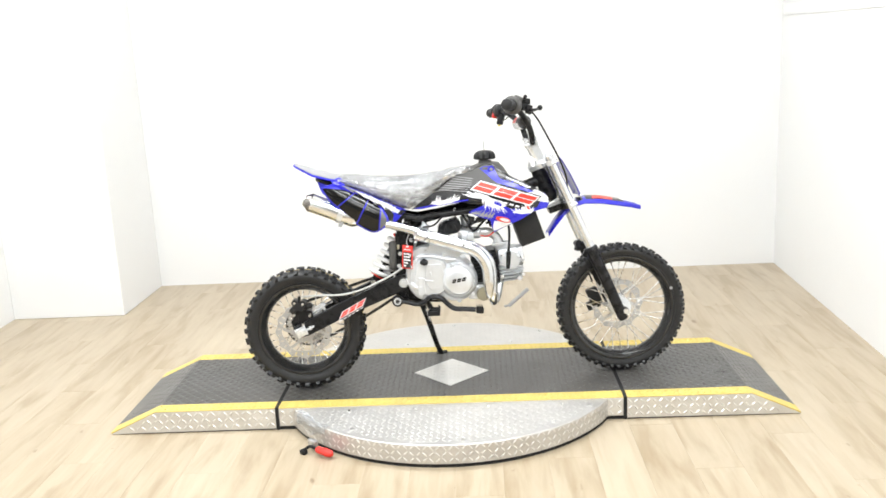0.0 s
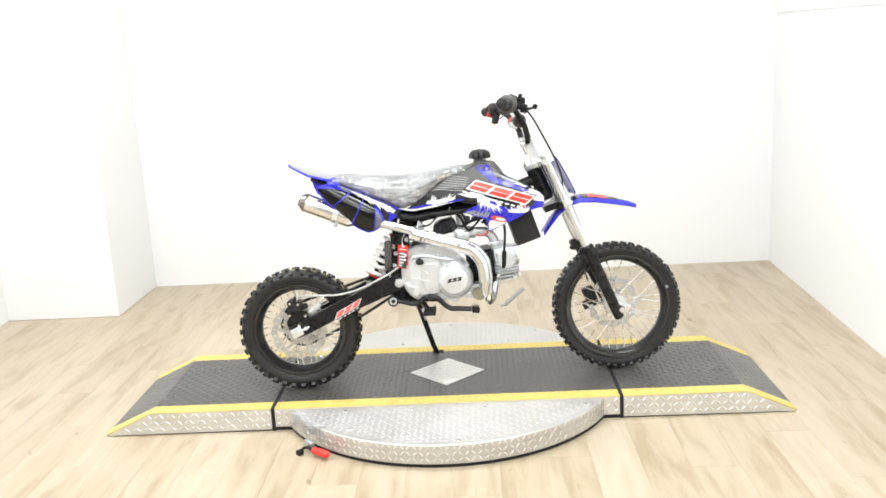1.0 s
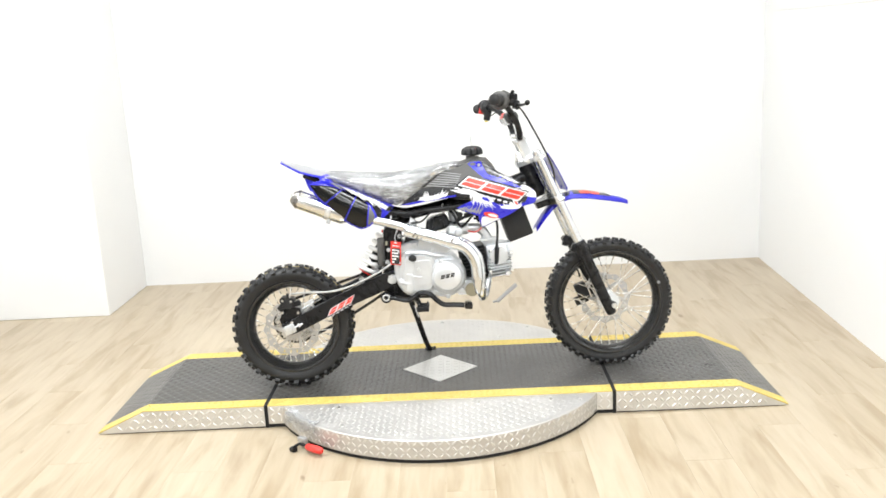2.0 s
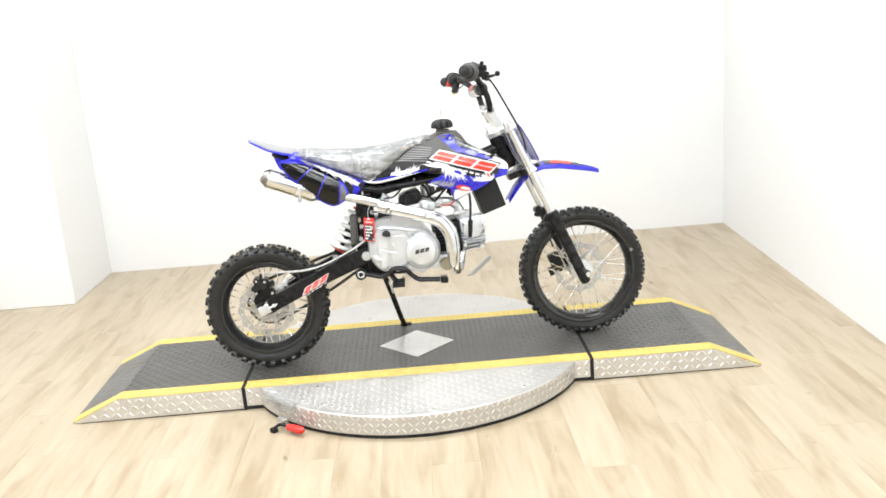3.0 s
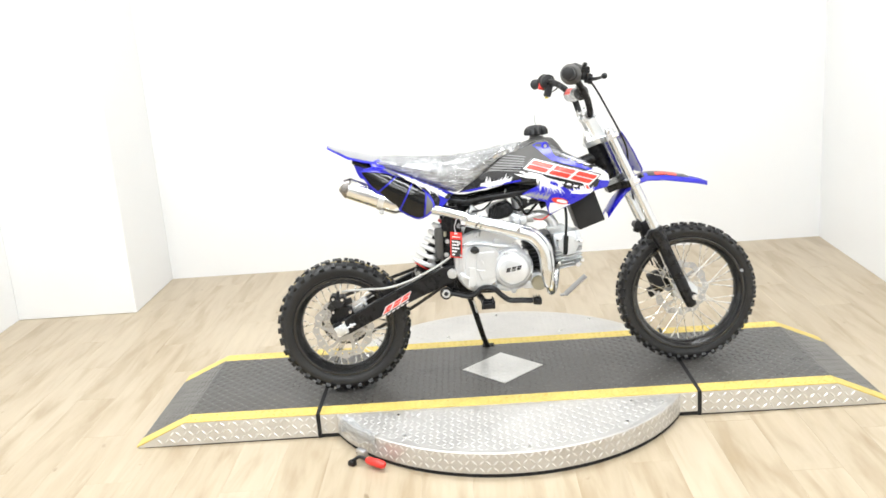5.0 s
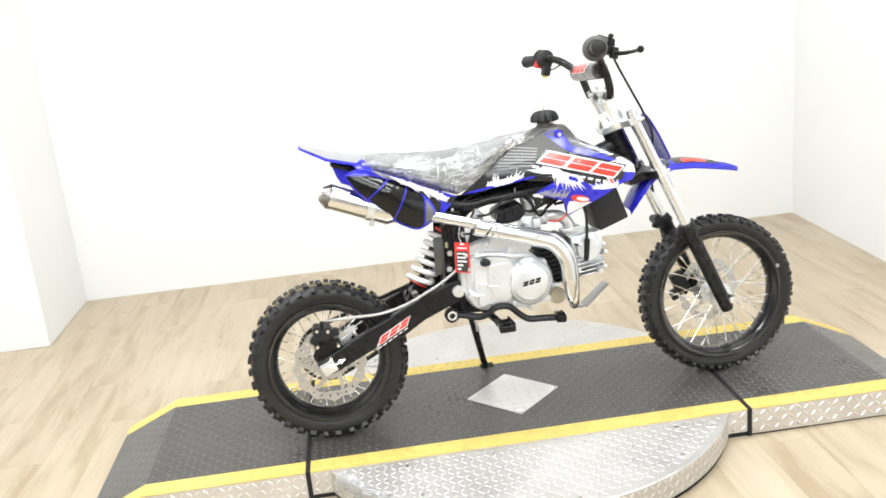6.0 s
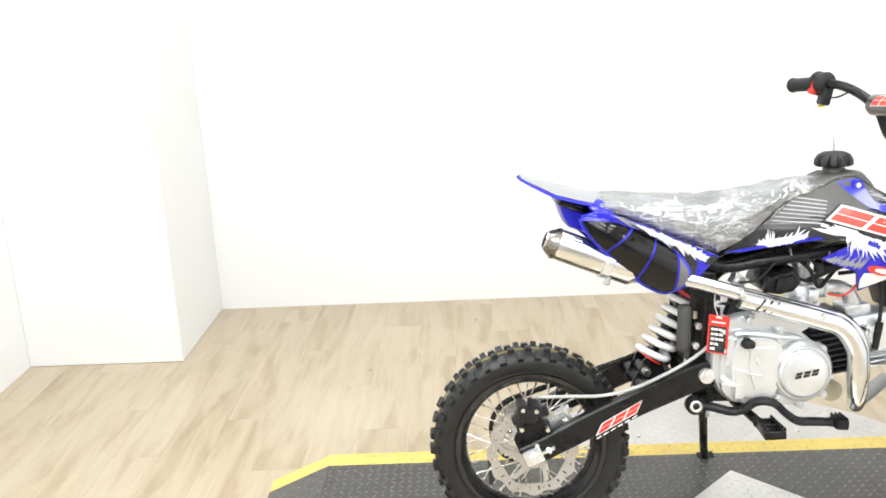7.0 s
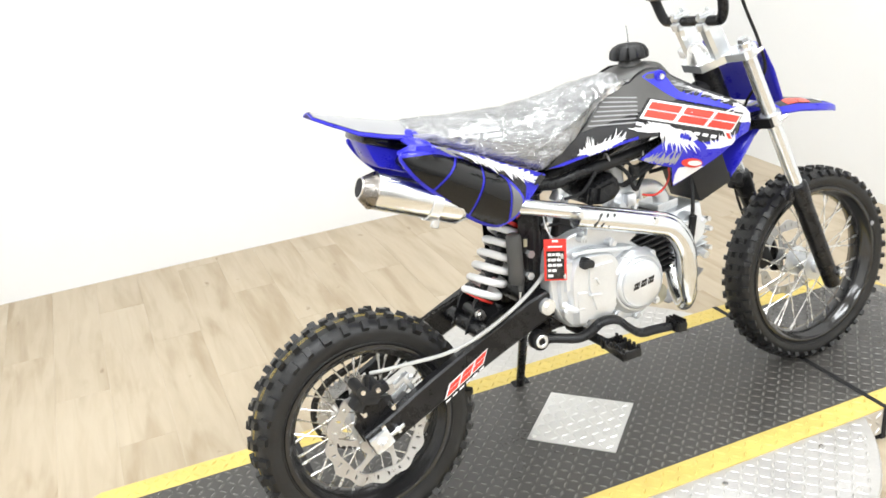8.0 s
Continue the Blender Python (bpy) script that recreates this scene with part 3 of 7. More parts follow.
# clear tape over the seam of the disc
bm = bmesh.new()
rows = []
for k in range(11):
    a = math.radians(211.5 + k * 1.75)
    r = RAD + 0.0035
    wig = 0.002 * math.sin(k * 2.3)
    rows.append([bm.verts.new(((r + dr + wig) * math.cos(a), (r + dr + wig) * math.sin(a), z)) for dr, z in ((0, 0.034 + 0.010 * math.sin(k * 0.9) + 0.0012 * k), (0.001, 0.056), (0.0005, TOP - 0.004), (-0.004, TOP + 0.0028), (-0.020 - 0.008 * math.sin(k * 0.7), TOP + 0.0032))])
for a, b in zip(rows, rows[1:]):
    for k in range(4):
        bm.faces.new((a[k], a[k + 1], b[k + 1], b[k]))
tape = tagged(part("clear_tape", bm, FILM), "strip of crinkled clear packing tape on the turntable rim", "tape")

# ---- dirt bike ----
bike = thing("dirt_bike", "blue and black pit bike standing on its kickstand, seat film-wrapped", "dirt bike",
             at=pose(-0.556, -0.093, TOP + 0.0035, 0, 0, 3.4) @ pose(0, 0, 0, -5.5, 0, 0))


# --- wheels ---
def knob(bm, ang, y, r, w, l, h, tilt):
    """A tread block on the tyre at an angle round the wheel; tilt leans it to the shoulder."""
    turn = Matrix.Rotation(ang, 4, "Y") @ Matrix.Translation((0, y, r)) @ Matrix.Rotation(tilt, 4, "X")
    base = [(-l / 2, -w / 2, -0.005), (l / 2, -w / 2, -0.005), (l / 2, w / 2, -0.005), (-l / 2, w / 2, -0.005)]
    topv = [(x * 0.82, yy * 0.84, h) for x, yy, _ in base]
    a = [bm.verts.new(turn @ Vector(p)) for p in base]
    b = [bm.verts.new(turn @ Vector(p)) for p in topv]
    for k in range(4):
        bm.faces.new((a[k], a[(k + 1) % 4], b[(k + 1) % 4], b[k]))
    bm.faces.new(b)


def wheel(name, centre, outer, half, lip, inner, pitches, spokes, hub_side, label):
    rise = 0.0088 if pitches > 40 else 0.0102
    carcass = outer - rise - 0.0005
    bm = bmesh.new()
    hw = half * 0.72
    prof = [(inner, -hw * 0.55), (inner - 0.003, 0), (inner, hw * 0.55), (inner + 0.006, hw * 0.8), (lip - 0.006, hw + 0.001), (lip - 0.003, hw + 0.0070), (lip + 0.001, hw + 0.0085), (lip + 0.0055, hw + 0.0078), (lip + 0.006, hw + 0.004), (lip - 0.003, hw - 0.005),
            (inner + 0.010, hw * 0.7), (inner + 0.006, 0), (inner + 0.010, -hw * 0.7), (lip - 0.003, -hw + 0.005), (lip + 0.006, -hw - 0.004), (lip + 0.0055, -hw - 0.0078), (lip + 0.001, -hw - 0.0085), (lip - 0.003, -hw - 0.0070), (lip - 0.006, -hw - 0.001), (inner + 0.006, -hw * 0.8)]
    lathe(bm, prof, 72, closed=True)
    rim = part(name, bm, RIM, bike, label, at=centre)
    bm = bmesh.new()
    mid = lip + (carcass - lip) * 0.5
    prof = [(lip - 0.008, hw - 0.004), (lip + 0.002, hw + 0.002), (lip + 0.008, hw + 0.006), (mid, half + 0.001), (mid + (carcass - mid) * 0.45, half), (mid + (carcass - mid) * 0.78, half * 0.84), (carcass - 0.001, half * 0.5), (carcass, 0)]
    prof = prof + [(r, -y) for r, y in prof[-2::-1]]
    lathe(bm, prof, 96, closed=True)
    step = 6.28319 / pitches
    rng = random.Random(3)
    for i in range(pitches):
        a = i * step
        j = rng.uniform(-0.09, 0.09) * step
        lift = rng.uniform(0.88, 1.06) * rise
        knob(bm, a + j, half * 0.30, carcass - 0.001, half * rng.uniform(0.36, 0.46), step * outer * 0.42, lift, -0.10)
        knob(bm, a + j + step * 0.12, -half * 0.30, carcass - 0.001, half * rng.uniform(0.36, 0.46), step * outer * 0.42, lift, 0.10)
        for s in (1, -1):
            knob(bm, a + step * 0.5 - j, s * half * 0.83, carcass - 0.010, half * 0.46, step * outer * (0.44 if i % 2 else 0.36), rise * 1.20, -s * 0.74)
    # moulded rings low on the side wall
    for s in (1, -1):
        for r0 in (lip + 0.010,):
            ring = [(r0 * math.cos(6.28319 * k / 72), s * (hw + 0.0075), r0 * math.sin(6.28319 * k / 72)) for k in range(72)]
            tube(bm, ring, 0.0016, 6, loop=True)
    part("tyre", bm, TYRE, rim, "black knobbly off-road tyre")
    if hub_side < 0:
        bm = bmesh.new()
        for yy in (0.0035, -0.0035):
            rr = carcass + 0.0006
            tube(bm, [(rr * math.cos(6.28319 * k / 90), yy, rr * math.sin(6.28319 * k / 90)) for k in range(90)], 0.0005, 4, loop=True)
        part("tread_line", bm, YELLOW, rim, "thin yellow factory line on the tread")
    # hub
    bm = bmesh.new()
    fl = 0.036
    lathe(bm, [(0.008, -0.045), (0.016, -0.045), (0.018, -0.034), (fl, -0.032), (fl, -0.027), (0.021, -0.022), (0.018, 0), (0.021, 0.022), (fl, 0.027), (fl, 0.032), (0.018, 0.034), (0.016, 0.045), (0.008, 0.045)], 40)
    part("hub", bm, CAST, rim, "cast aluminium hub")
    # spokes, laced in crossing pairs
    meshes = {}
    for k in range(spokes):
        s = 1 if k % 2 else -1
        lean = 1 if (k // 2) % 2 else -1
        if (s, lean) not in meshes:
            bm = bmesh.new()
            a0 = lean * 0.95
            p = Vector((fl * 0.9 * math.sin(a0), s * 0.030, fl * 0.9 * math.cos(a0)))
            q = Vector((0, s * 0.006, inner - 0.002))
            bar(bm, p, q, 0.00165, seg=6)
            d = (q - p).normalized()
            bar(bm, q - d * 0.016, q, 0.0031, seg=6)
            mesh_ob = part("spoke", bm, STEEL, rim)
            meshes[(s, lean)] = mesh_ob.data
            mesh_ob.rotation_euler = (0, 6.28319 * k / spokes, 0)
        else:
            ob = new("spoke", meshes[(s, lean)])
            ob.parent = rim
            ob.rotation_euler = (0, 6.28319 * k / spokes, 0)
    return rim


def brake_disc(parent, y, outer, inner, lobes):
    """A wave disc: a drilled ring with a scalloped rim, on six arms."""
    bm = bmesh.new()
    n = 120
    th = 0.0018
    radii = (0, 0.27, 0.70, 1)
    grid = {}
    for k in range(n):
        a = 6.28319 * k / n
        ro = outer + 0.0036 * math.cos(lobes * a)
        ri = inner + 0.0030 * math.cos(lobes * a / 2)
        for j, u in enumerate(radii):
            r = ri + (ro - ri) * u
            for s in (0, 1):
                grid[k, j, s] = bm.verts.new((r * math.cos(a), y + (th if s else -th), r * math.sin(a)))

    def solid(k, j):
        return j != 1 or k % 5 != 2
    for k in range(n):
        k2 = (k + 1) % n
        for j in range(3):
            if not solid(k, j):
                continue
            for s in (0, 1):
                bm.faces.new((grid[k, j, s], grid[k, j + 1, s], grid[k2, j + 1, s], grid[k2, j, s]))
            for jj, other in ((j, j - 1), (j + 1, j + 1)):
                if other < 0 or other > 2 or not solid(k, other):
                    bm.faces.new((grid[k, jj, 0], grid[k2, jj, 0], grid[k2, jj, 1], grid[k, jj, 1]))
            for kk, other in ((k, (k - 1) % n), (k2, k2)):
                if not solid(other, j):
                    bm.faces.new((grid[kk, j, 0], grid[kk, j + 1, 0], grid[kk, j + 1, 1], grid[kk, j, 1]))
    disc = part("brake_disc", bm, DISC, parent, "drilled steel wave brake disc")
    bm = bmesh.new()
    for s_ in (-1, 1):
        rows_ = [[bm.verts.new((r * math.cos(6.28319 * k / 40), y + s_ * th * 0.8, r * math.sin(6.28319 * k / 40))) for k in range(40)] for r in (0.024, 0.040)]
        for k in range(40):
            bm.faces.new((rows_[0][k], rows_[0][(k + 1) % 40], rows_[1][(k + 1) % 40], rows_[1][k]))
    for k in range(6):
        # a broad flat arm that sweeps back from the ring to the centre
        m = Matrix.Rotation(6.28319 * k / 6 + 0.3, 4, "Y")
        arm_line = [(0.004, 0.036, 0.010), (0.010, 0.048, 0.0065), (0.019, 0.060, 0.0060), (0.030, inner - 0.006, 0.0085)]
        left, right = [], []
        for ax, az, half_w in arm_line:
            for row_, d_ in ((left, -half_w), (right, half_w)):
                row_.append([bm.verts.new(m @ Vector((ax + d_, y + e_ * th * 0.8, az))) for e_ in (-1, 1)])
        for a_, b_, c_, d_ in zip(left, left[1:], right, right[1:]):
            for q_ in ((a_[0], b_[0], d_[0], c_[0]), (a_[1], b_[1], d_[1], c_[1]), (a_[0], b_[0], b_[1], a_[1]), (c_[0], d_[0], d_[1], c_[1])):
                bm.faces.new(q_)
        p_ = m @ Vector((0.002, y, 0.032))
        bar(bm, p_ - Vector((0, 0.006, 0)), p_ + Vector((0, 0.006, 0)), 0.0052, seg=6)
    part("disc_carrier", bm, DISC, parent, "six-armed steel disc centre")
    return disc


rear = wheel("rear_wheel", (0.013, -0.011, 0.2325), 0.2335, 0.047, 0.1685, 0.148, 35, 36, -1, "black spoked rear rim")
front = wheel("front_wheel", (1.221, 0, 0.247), 0.248, 0.039, 0.194, 0.176, 46, 36, 1, "black spoked front rim")
brake_disc(rear, -0.069, 0.102, 0.079, 12)
brake_disc(front, 0.056, 0.098, 0.076, 12)
bm = bmesh.new()
bar(bm, (0.189, -0.0425, 0.128), (0.189, -0.0405, 0.128), 0.006, seg=14)
part("balance_dot", bm, GREY_DECAL, front, "grey paint dot on the tyre wall", at=(0, 0.0025, -0.062))

# sprocket and chain on the far side
bm = bmesh.new()
teeth = 37
ring = []
for s in (-1, 1):
    row = []
    for k in range(teeth * 2):
        a = 6.28319 * k / (teeth * 2)
        r = 0.082 if k % 2 else 0.075
        row.append(bm.verts.new((r * math.cos(a), 0.058 + s * 0.002, r * math.sin(a))))
    inn = [bm.verts.new((0.050 * math.cos(6.28319 * k / (teeth * 2)), 0.058 + s * 0.002, 0.050 * math.sin(6.28319 * k / (teeth * 2)))) for k in range(teeth * 2)]
    ring.append((row, inn))
n = teeth * 2
for k in range(n):
    j = (k + 1) % n
    for s in (0, 1):
        bm.faces.new((ring[s][0][k], ring[s][0][j], ring[s][1][j], ring[s][1][k]))
    for w in (0, 1):
        bm.faces.new((ring[0][w][k], ring[0][w][j], ring[1][w][j], ring[1][w][k]))
for k in range(4):
    m = Matrix.Rotation(1.5708 * k, 4, "Y")
    tube(bm, [m @ Vector((0, 0.045, 0.02)), m @ Vector((0, 0.058, 0.054))], [0.011, 0.008], 8, flat=0.4)
part("rear_sprocket", bm, STEEL, rear, "steel rear sprocket")

A, B, RA, RB = Vector((0.013, 0.2335)), Vector((0.432, 0.408)), 0.083, 0.035
chain_line = []
d = (B - A).normalized()
up = Vector((-d.y, d.x))
for k in range(26):
    a = math.pi / 2 + math.pi * k / 25
    off = d * math.cos(a) + up * math.sin(a)
    chain_line.append(A + off * RA)
for k in range(1, 40):
    chain_line.append((A - up * RA).lerp(B - up * RB, k / 40) - Vector((0, 0.055 * (k / 40) * (1 - k / 40))))
for k in range(12):
    a = -math.pi / 2 + math.pi * k / 11
    off = d * math.cos(a) + up * math.sin(a)
    chain_line.append(B + off * RB)
for k in range(1, 40):
    chain_line.append((B + up * RB).lerp(A + up * RA, k / 40))
bm = bmesh.new()
total = 0
for p, q in zip(chain_line, chain_line[1:] + chain_line[:1]):
    total += (q - p).length
links = int(total / 0.0127)
dist, seg_i, acc = 0.0, 0, 0.0
for k in range(links):
    target = k * total / links
    while acc + (chain_line[(seg_i + 1) % len(chain_line)] - chain_line[seg_i]).length < target:
        acc += (chain_line[(seg_i + 1) % len(chain_line)] - chain_line[seg_i]).length
        seg_i += 1
    p, q = chain_line[seg_i], chain_line[(seg_i + 1) % len(chain_line)]
    c = p.lerp(q, (target - acc) / max(1e-6, (q - p).length))
    ang = math.degrees(math.atan2(q.y - p.y, q.x - p.x))
    wdt = 0.0065 if k % 2 else 0.0045
    for s in (-1, 1):
        box(bm, (c.x, 0.058 + s * wdt, c.y), (0.0150, 0.0016, 0.0095), (0, -ang, 0))
    bar(bm, (c.x, 0.051, c.y), (c.x, 0.065, c.y), 0.0036, seg=6)
part("chain", bm, CHAIN, bike, "black drive chain")

# --- swingarm ---
bm = bmesh.new()


def arm(bm, y):
    line = [(-0.012, 0.232, 0.046), (0.03, 0.246, 0.052), (0.14, 0.298, 0.056), (0.26, 0.348, 0.058), (0.37, 0.391, 0.060), (0.415, 0.405, 0.056)]
    rings = []
    for x, z, h in line:
        w = 0.013
        c = 0.004
        sec = [(-w + c, -h / 2), (w - c, -h / 2), (w, -h / 2 + c), (w, h / 2 - c), (w - c, h / 2), (-w + c, h / 2), (-w, h / 2 - c), (-w, -h / 2 + c)]
        t = Vector((-0.39, 0.92))
        rings.append([(x + t.x * v, y + u, z + t.y * v) for u, v in sec])
    loft(bm, rings)


arm(bm, -0.100)
arm(bm, 0.100)
bar(bm, (0.398, -0.112, 0.400), (0.398, 0.112, 0.400), 0.022)
bar(bm, (0.275, -0.1, 0.362), (0.275, 0.1, 0.362), 0.018)
box(bm, (0.315, 0, 0.372), (0.07, 0.07, 0.012), (0, -23, 0), bevel=0.003)
for y in (-0.032, 0.032):
    panel(bm, [(0.25, 0.355), (0.33, 0.385), (0.318, 0.425), (0.298, 0.430), (0.28, 0.415)], lambda x, z: -y, thick=0.006, cell=0)
swing = part("swingarm", bm, SATIN, bike, "satin black box-section swingarm")
for s in (-1, 1):
    bm = bmesh.new()
    box(bm, (0.010, s * 0.1175, 0.237), (0.042, 0.010, 0.036), (0, -23, 0), bevel=0.003)
    bar(bm, (0.010, s * 0.120, 0.237), (0.010, s * 0.132, 0.237), 0.012, seg=6)
    bar(bm, (0.010, s * 0.126, 0.237), (0.010, s * 0.140, 0.237), 0.0065, seg=12)
    bar(bm, (0.028, s * 0.1185, 0.243), (0.058, s * 0.1185, 0.256), 0.0040, seg=8)
    bar(bm, (0.042, s * 0.1185, 0.249), (0.048, s * 0.1185, 0.252), 0.0085, seg=6)
    part("axle_block", bm, CLAMP, swing, "silver chain adjuster block")
    bm = bmesh.new()
    bar(bm, (0.398, s * 0.108, 0.400), (0.398, s * 0.122, 0.400), 0.0185, 0.0165, seg=20)
    bar(bm, (0.398, s * 0.120, 0.400), (0.398, s * 0.127, 0.400), 0.009, seg=6)
    part("pivot_bolt", bm, CLAMP, swing, "silver pivot bolt")
bm = bmesh.new()
bar(bm, (0.010, -0.115, 0.237), (0.010, 0.115, 0.237), 0.0075)
part("rear_axle", bm, STEEL, swing)

# --- rear brake ---
bm = bmesh.new()
for line in ([(-0.016, 0.232), (-0.030, 0.268), (-0.022, 0.285), (-0.008, 0.262), (0.008, 0.246)], [(-0.016, 0.258), (-0.024, 0.300), (-0.010, 0.312), (-0.002, 0.280), (-0.004, 0.255)], [(0.004, 0.240), (0.020, 0.270), (0.046, 0.300), (0.056, 0.286), (0.040, 0.256), (0.030, 0.242)], [(-0.022, 0.296), (-0.016, 0.318), (0.050, 0.310), (0.054, 0.288), (0.020, 0.290)]):
    panel(bm, line, lambda x, z: 0.092 + 0.06 * (x - 0.01), thick=0.007, cell=0)
panel(bm, [(-0.020, 0.306), (-0.018, 0.255), (-0.006, 0.222), (0.014, 0.226), (0.036, 0.246), (0.056, 0.266), (0.050, 0.300), (0.016, 0.318)], lambda x, z: 0.0905, thick=0.006, cell=0)
bracket = part("rear_caliper_bracket", bm, SATIN, bike, "black plate bracket of the rear caliper")
bm = bmesh.new()
box(bm, (0.004, -0.088, 0.330), (0.046, 0.046, 0.026), (0, 12, 0), bevel=0.006)
box(bm, (-0.018, -0.086, 0.316), (0.024, 0.040, 0.026), (0, 40, 0), bevel=0.005)
bar(bm, (0.020, -0.112, 0.340), (0.020, -0.062, 0.340), 0.0125, seg=16)
bar(bm, (-0.010, -0.112, 0.345), (-0.010, -0.062, 0.345), 0.0115, seg=16)
box(bm, (0.036, -0.078, 0.326), (0.030, 0.026, 0.020), (0, -18, 0), bevel=0.004)
box(bm, (0.004, -0.108, 0.322), (0.030, 0.006, 0.016), (0, 12, 0), bevel=0.002)
bar(bm, (0.006, -0.098, 0.343), (0.008, -0.098, 0.368), 0.0055, seg=8)
part("caliper", bm, PLASTIC, bracket, "black brake caliper")
bm = bmesh.new()
box(bm, (0.070, -0.074, 0.306), (0.040, 0.016, 0.012), (0, -28, 0), bevel=0.002)
box(bm, (0.080, -0.076, 0.326), (0.040, 0.014, 0.010), (0, -28, 0), bevel=0.002)
box(bm, (0.092, -0.076, 0.320), (0.010, 0.018, 0.034), (0, -28, 0), bevel=0.002)
bar(bm, (0.052, -0.080, 0.300), (0.104, -0.080, 0.330), 0.0035, seg=8)
part("caliper_fitting", bm, CLAMP, bracket, "silver caliper slide")
for p in ((0.018, 0.262), (0.044, 0.296), (-0.014, 0.300), (0.020, 0.340), (-0.010, 0.345)):
    bm = bmesh.new()
    bar(bm, (p[0], -0.1165, p[1]), (p[0], -0.089, p[1]), 0.0050, 0.0044, seg=8)
    part("caliper_bolt", bm, STEEL, bracket)
bm = bmesh.new()
tube(bm, curve_points([(0.020, -0.080, 0.362), (0.050, -0.095, 0.366), (0.10, -0.106, 0.368), (0.17, -0.112, 0.368), (0.24, -0.113, 0.382), (0.31, -0.113, 0.410), (0.372, -0.106, 0.440), (0.415, -0.098, 0.472), (0.428, -0.085, 0.51)], 6), 0.0040, 8)
part("rear_brake_hose", bm, CABLE_GREY, bike, "grey braided rear brake hose")

# --- fork and steering ---


def fork_at(z, back=0.0):
    return 1.104 - 0.420 * (z - 0.48) - back


for s in (-1, 1):
    y = s * 0.090
    bm = bmesh.new()
    tube(bm, [(fork_at(z), y, z) for z in (0.47, 0.70, 0.838)], 0.0160, 20)
    bar(bm, (fork_at(0.838), y, 0.838), (fork_at(0.846), y, 0.846), 0.0135, 0.011, seg=6)
    tubep = part("fork_tube", bm, FORK, bike, "silver upper fork tube")
    bm = bmesh.new()
    prof = [(0.212, 0.010), (0.216, 0.0175), (0.225, 0.0195), (0.30, 0.0205), (0.44, 0.0215), (0.462, 0.0235), (0.485, 0.0245), (0.492, 0.0235), (0.496, 0.019)]
    tube(bm, [(fork_at(z), y, z) for z, r in prof], [r for z, r in prof], 22)
    box(bm, (fork_at(0.475) - 0.026, y, 0.472), (0.022, 0.018, 0.030), (0, 22, 0), bevel=0.004)
    box(bm, (fork_at(0.246) + 0.012, y, 0.246), (0.034, 0.032, 0.034), (0, 22, 0), bevel=0.009)
    leg = part("fork_leg", bm, SATIN, bike, "satin black lower fork leg")
    bm = bmesh.new()
    bar(bm, (1.221, s * 0.100, 0.247), (1.221, s * 0.114, 0.247), 0.0105, seg=6)
    bar(bm, (1.221, s * 0.112, 0.247), (1.221, s * 0.119, 0.247), 0.006, seg=10)
    part("axle_nut", bm, STEEL, leg, "silver axle nut")
bm = bmesh.new()
bar(bm, (1.221, -0.1, 0.247), (1.221, 0.1, 0.247), 0.007)
part("front_axle", bm, STEEL, bike)
bm = bmesh.new()
box(bm, (1.098, 0.093, 0.474), (0.052, 0.046, 0.034), (0, 22, 0), bevel=0.010)
bar(bm, (1.080, 0.070, 0.488), (1.080, 0.116, 0.484), 0.013, seg=12)
bar(bm, (1.116, 0.072, 0.484), (1.116, 0.114, 0.484), 0.011, seg=12)
box(bm, (1.118, 0.092, 0.445), (0.030, 0.036, 0.040), (0, 15, 0), bevel=0.006)
part("hose_guide", bm, PLASTIC, bike, "black hose guide on the far fork leg")


def clamp_outline(z, reach):
    c = fork_at(z)
    return c, [(-0.110, 0.0), (-0.104, 0.019), (-0.07, 0.019), (-0.035, -0.004), (0.035, -0.004), (0.07, 0.019), (0.104, 0.019), (0.110, 0.0), (0.106, -0.022), (0.06, -0.034), (0.03, -reach), (-0.03, -reach), (-0.06, -0.034), (-0.106, -0.022)]


for nm, z, h, reach in (("lower_triple_clamp", 0.660, 0.024, 0.078), ("upper_triple_clamp", 0.816, 0.018, 0.080)):
    c, line = clamp_outline(z, reach)
    tilt = pose(c, 0, z, 0, -22.1, 0)
    bm = bmesh.new()
    loft(bm, [[tilt @ Vector((x, y, zz)) for y, x in line] for zz in (-h / 2, -h / 2 + 0.003, h / 2 - 0.003, h / 2)])
    clamp = part(nm, bm, CLAMP if z > 0.7 else SATIN, bike, "silver triple clamp" if z > 0.7 else "satin black triple clamp")
    for s in (-1, 1):
        bm = bmesh.new()
        bar(bm, tilt @ Vector((0.0, s * 0.110, -0.004)), tilt @ Vector((0.020, s * 0.114, -0.004)), 0.005, seg=8)
        bar(bm, tilt @ Vector((0, s * 0.09, -h * 0.55)), tilt @ Vector((0, s * 0.09, h * 0.55)), 0.0225, seg=20)
        part("clamp_collar", bm, CLAMP, clamp, "silver fork collar")
bm = bmesh.new()
stem = [(fork_at(z) - 0.052, 0, z) for z in (0.668, 0.69, 0.78, 0.80)]
tube(bm, stem, [0.024, 0.029, 0.029, 0.024], 20)
part("steering_head", bm, SATIN, bike, "satin black steering head")
bm = bmesh.new()
tube(bm, [(fork_at(z) - 0.055, 0, z) for z in (0.80, 0.806, 0.832, 0.838)], [0.027, 0.03, 0.018, 0.012], 18)
part("stem_nut", bm, STEEL, bike, "steel steering stem nut")
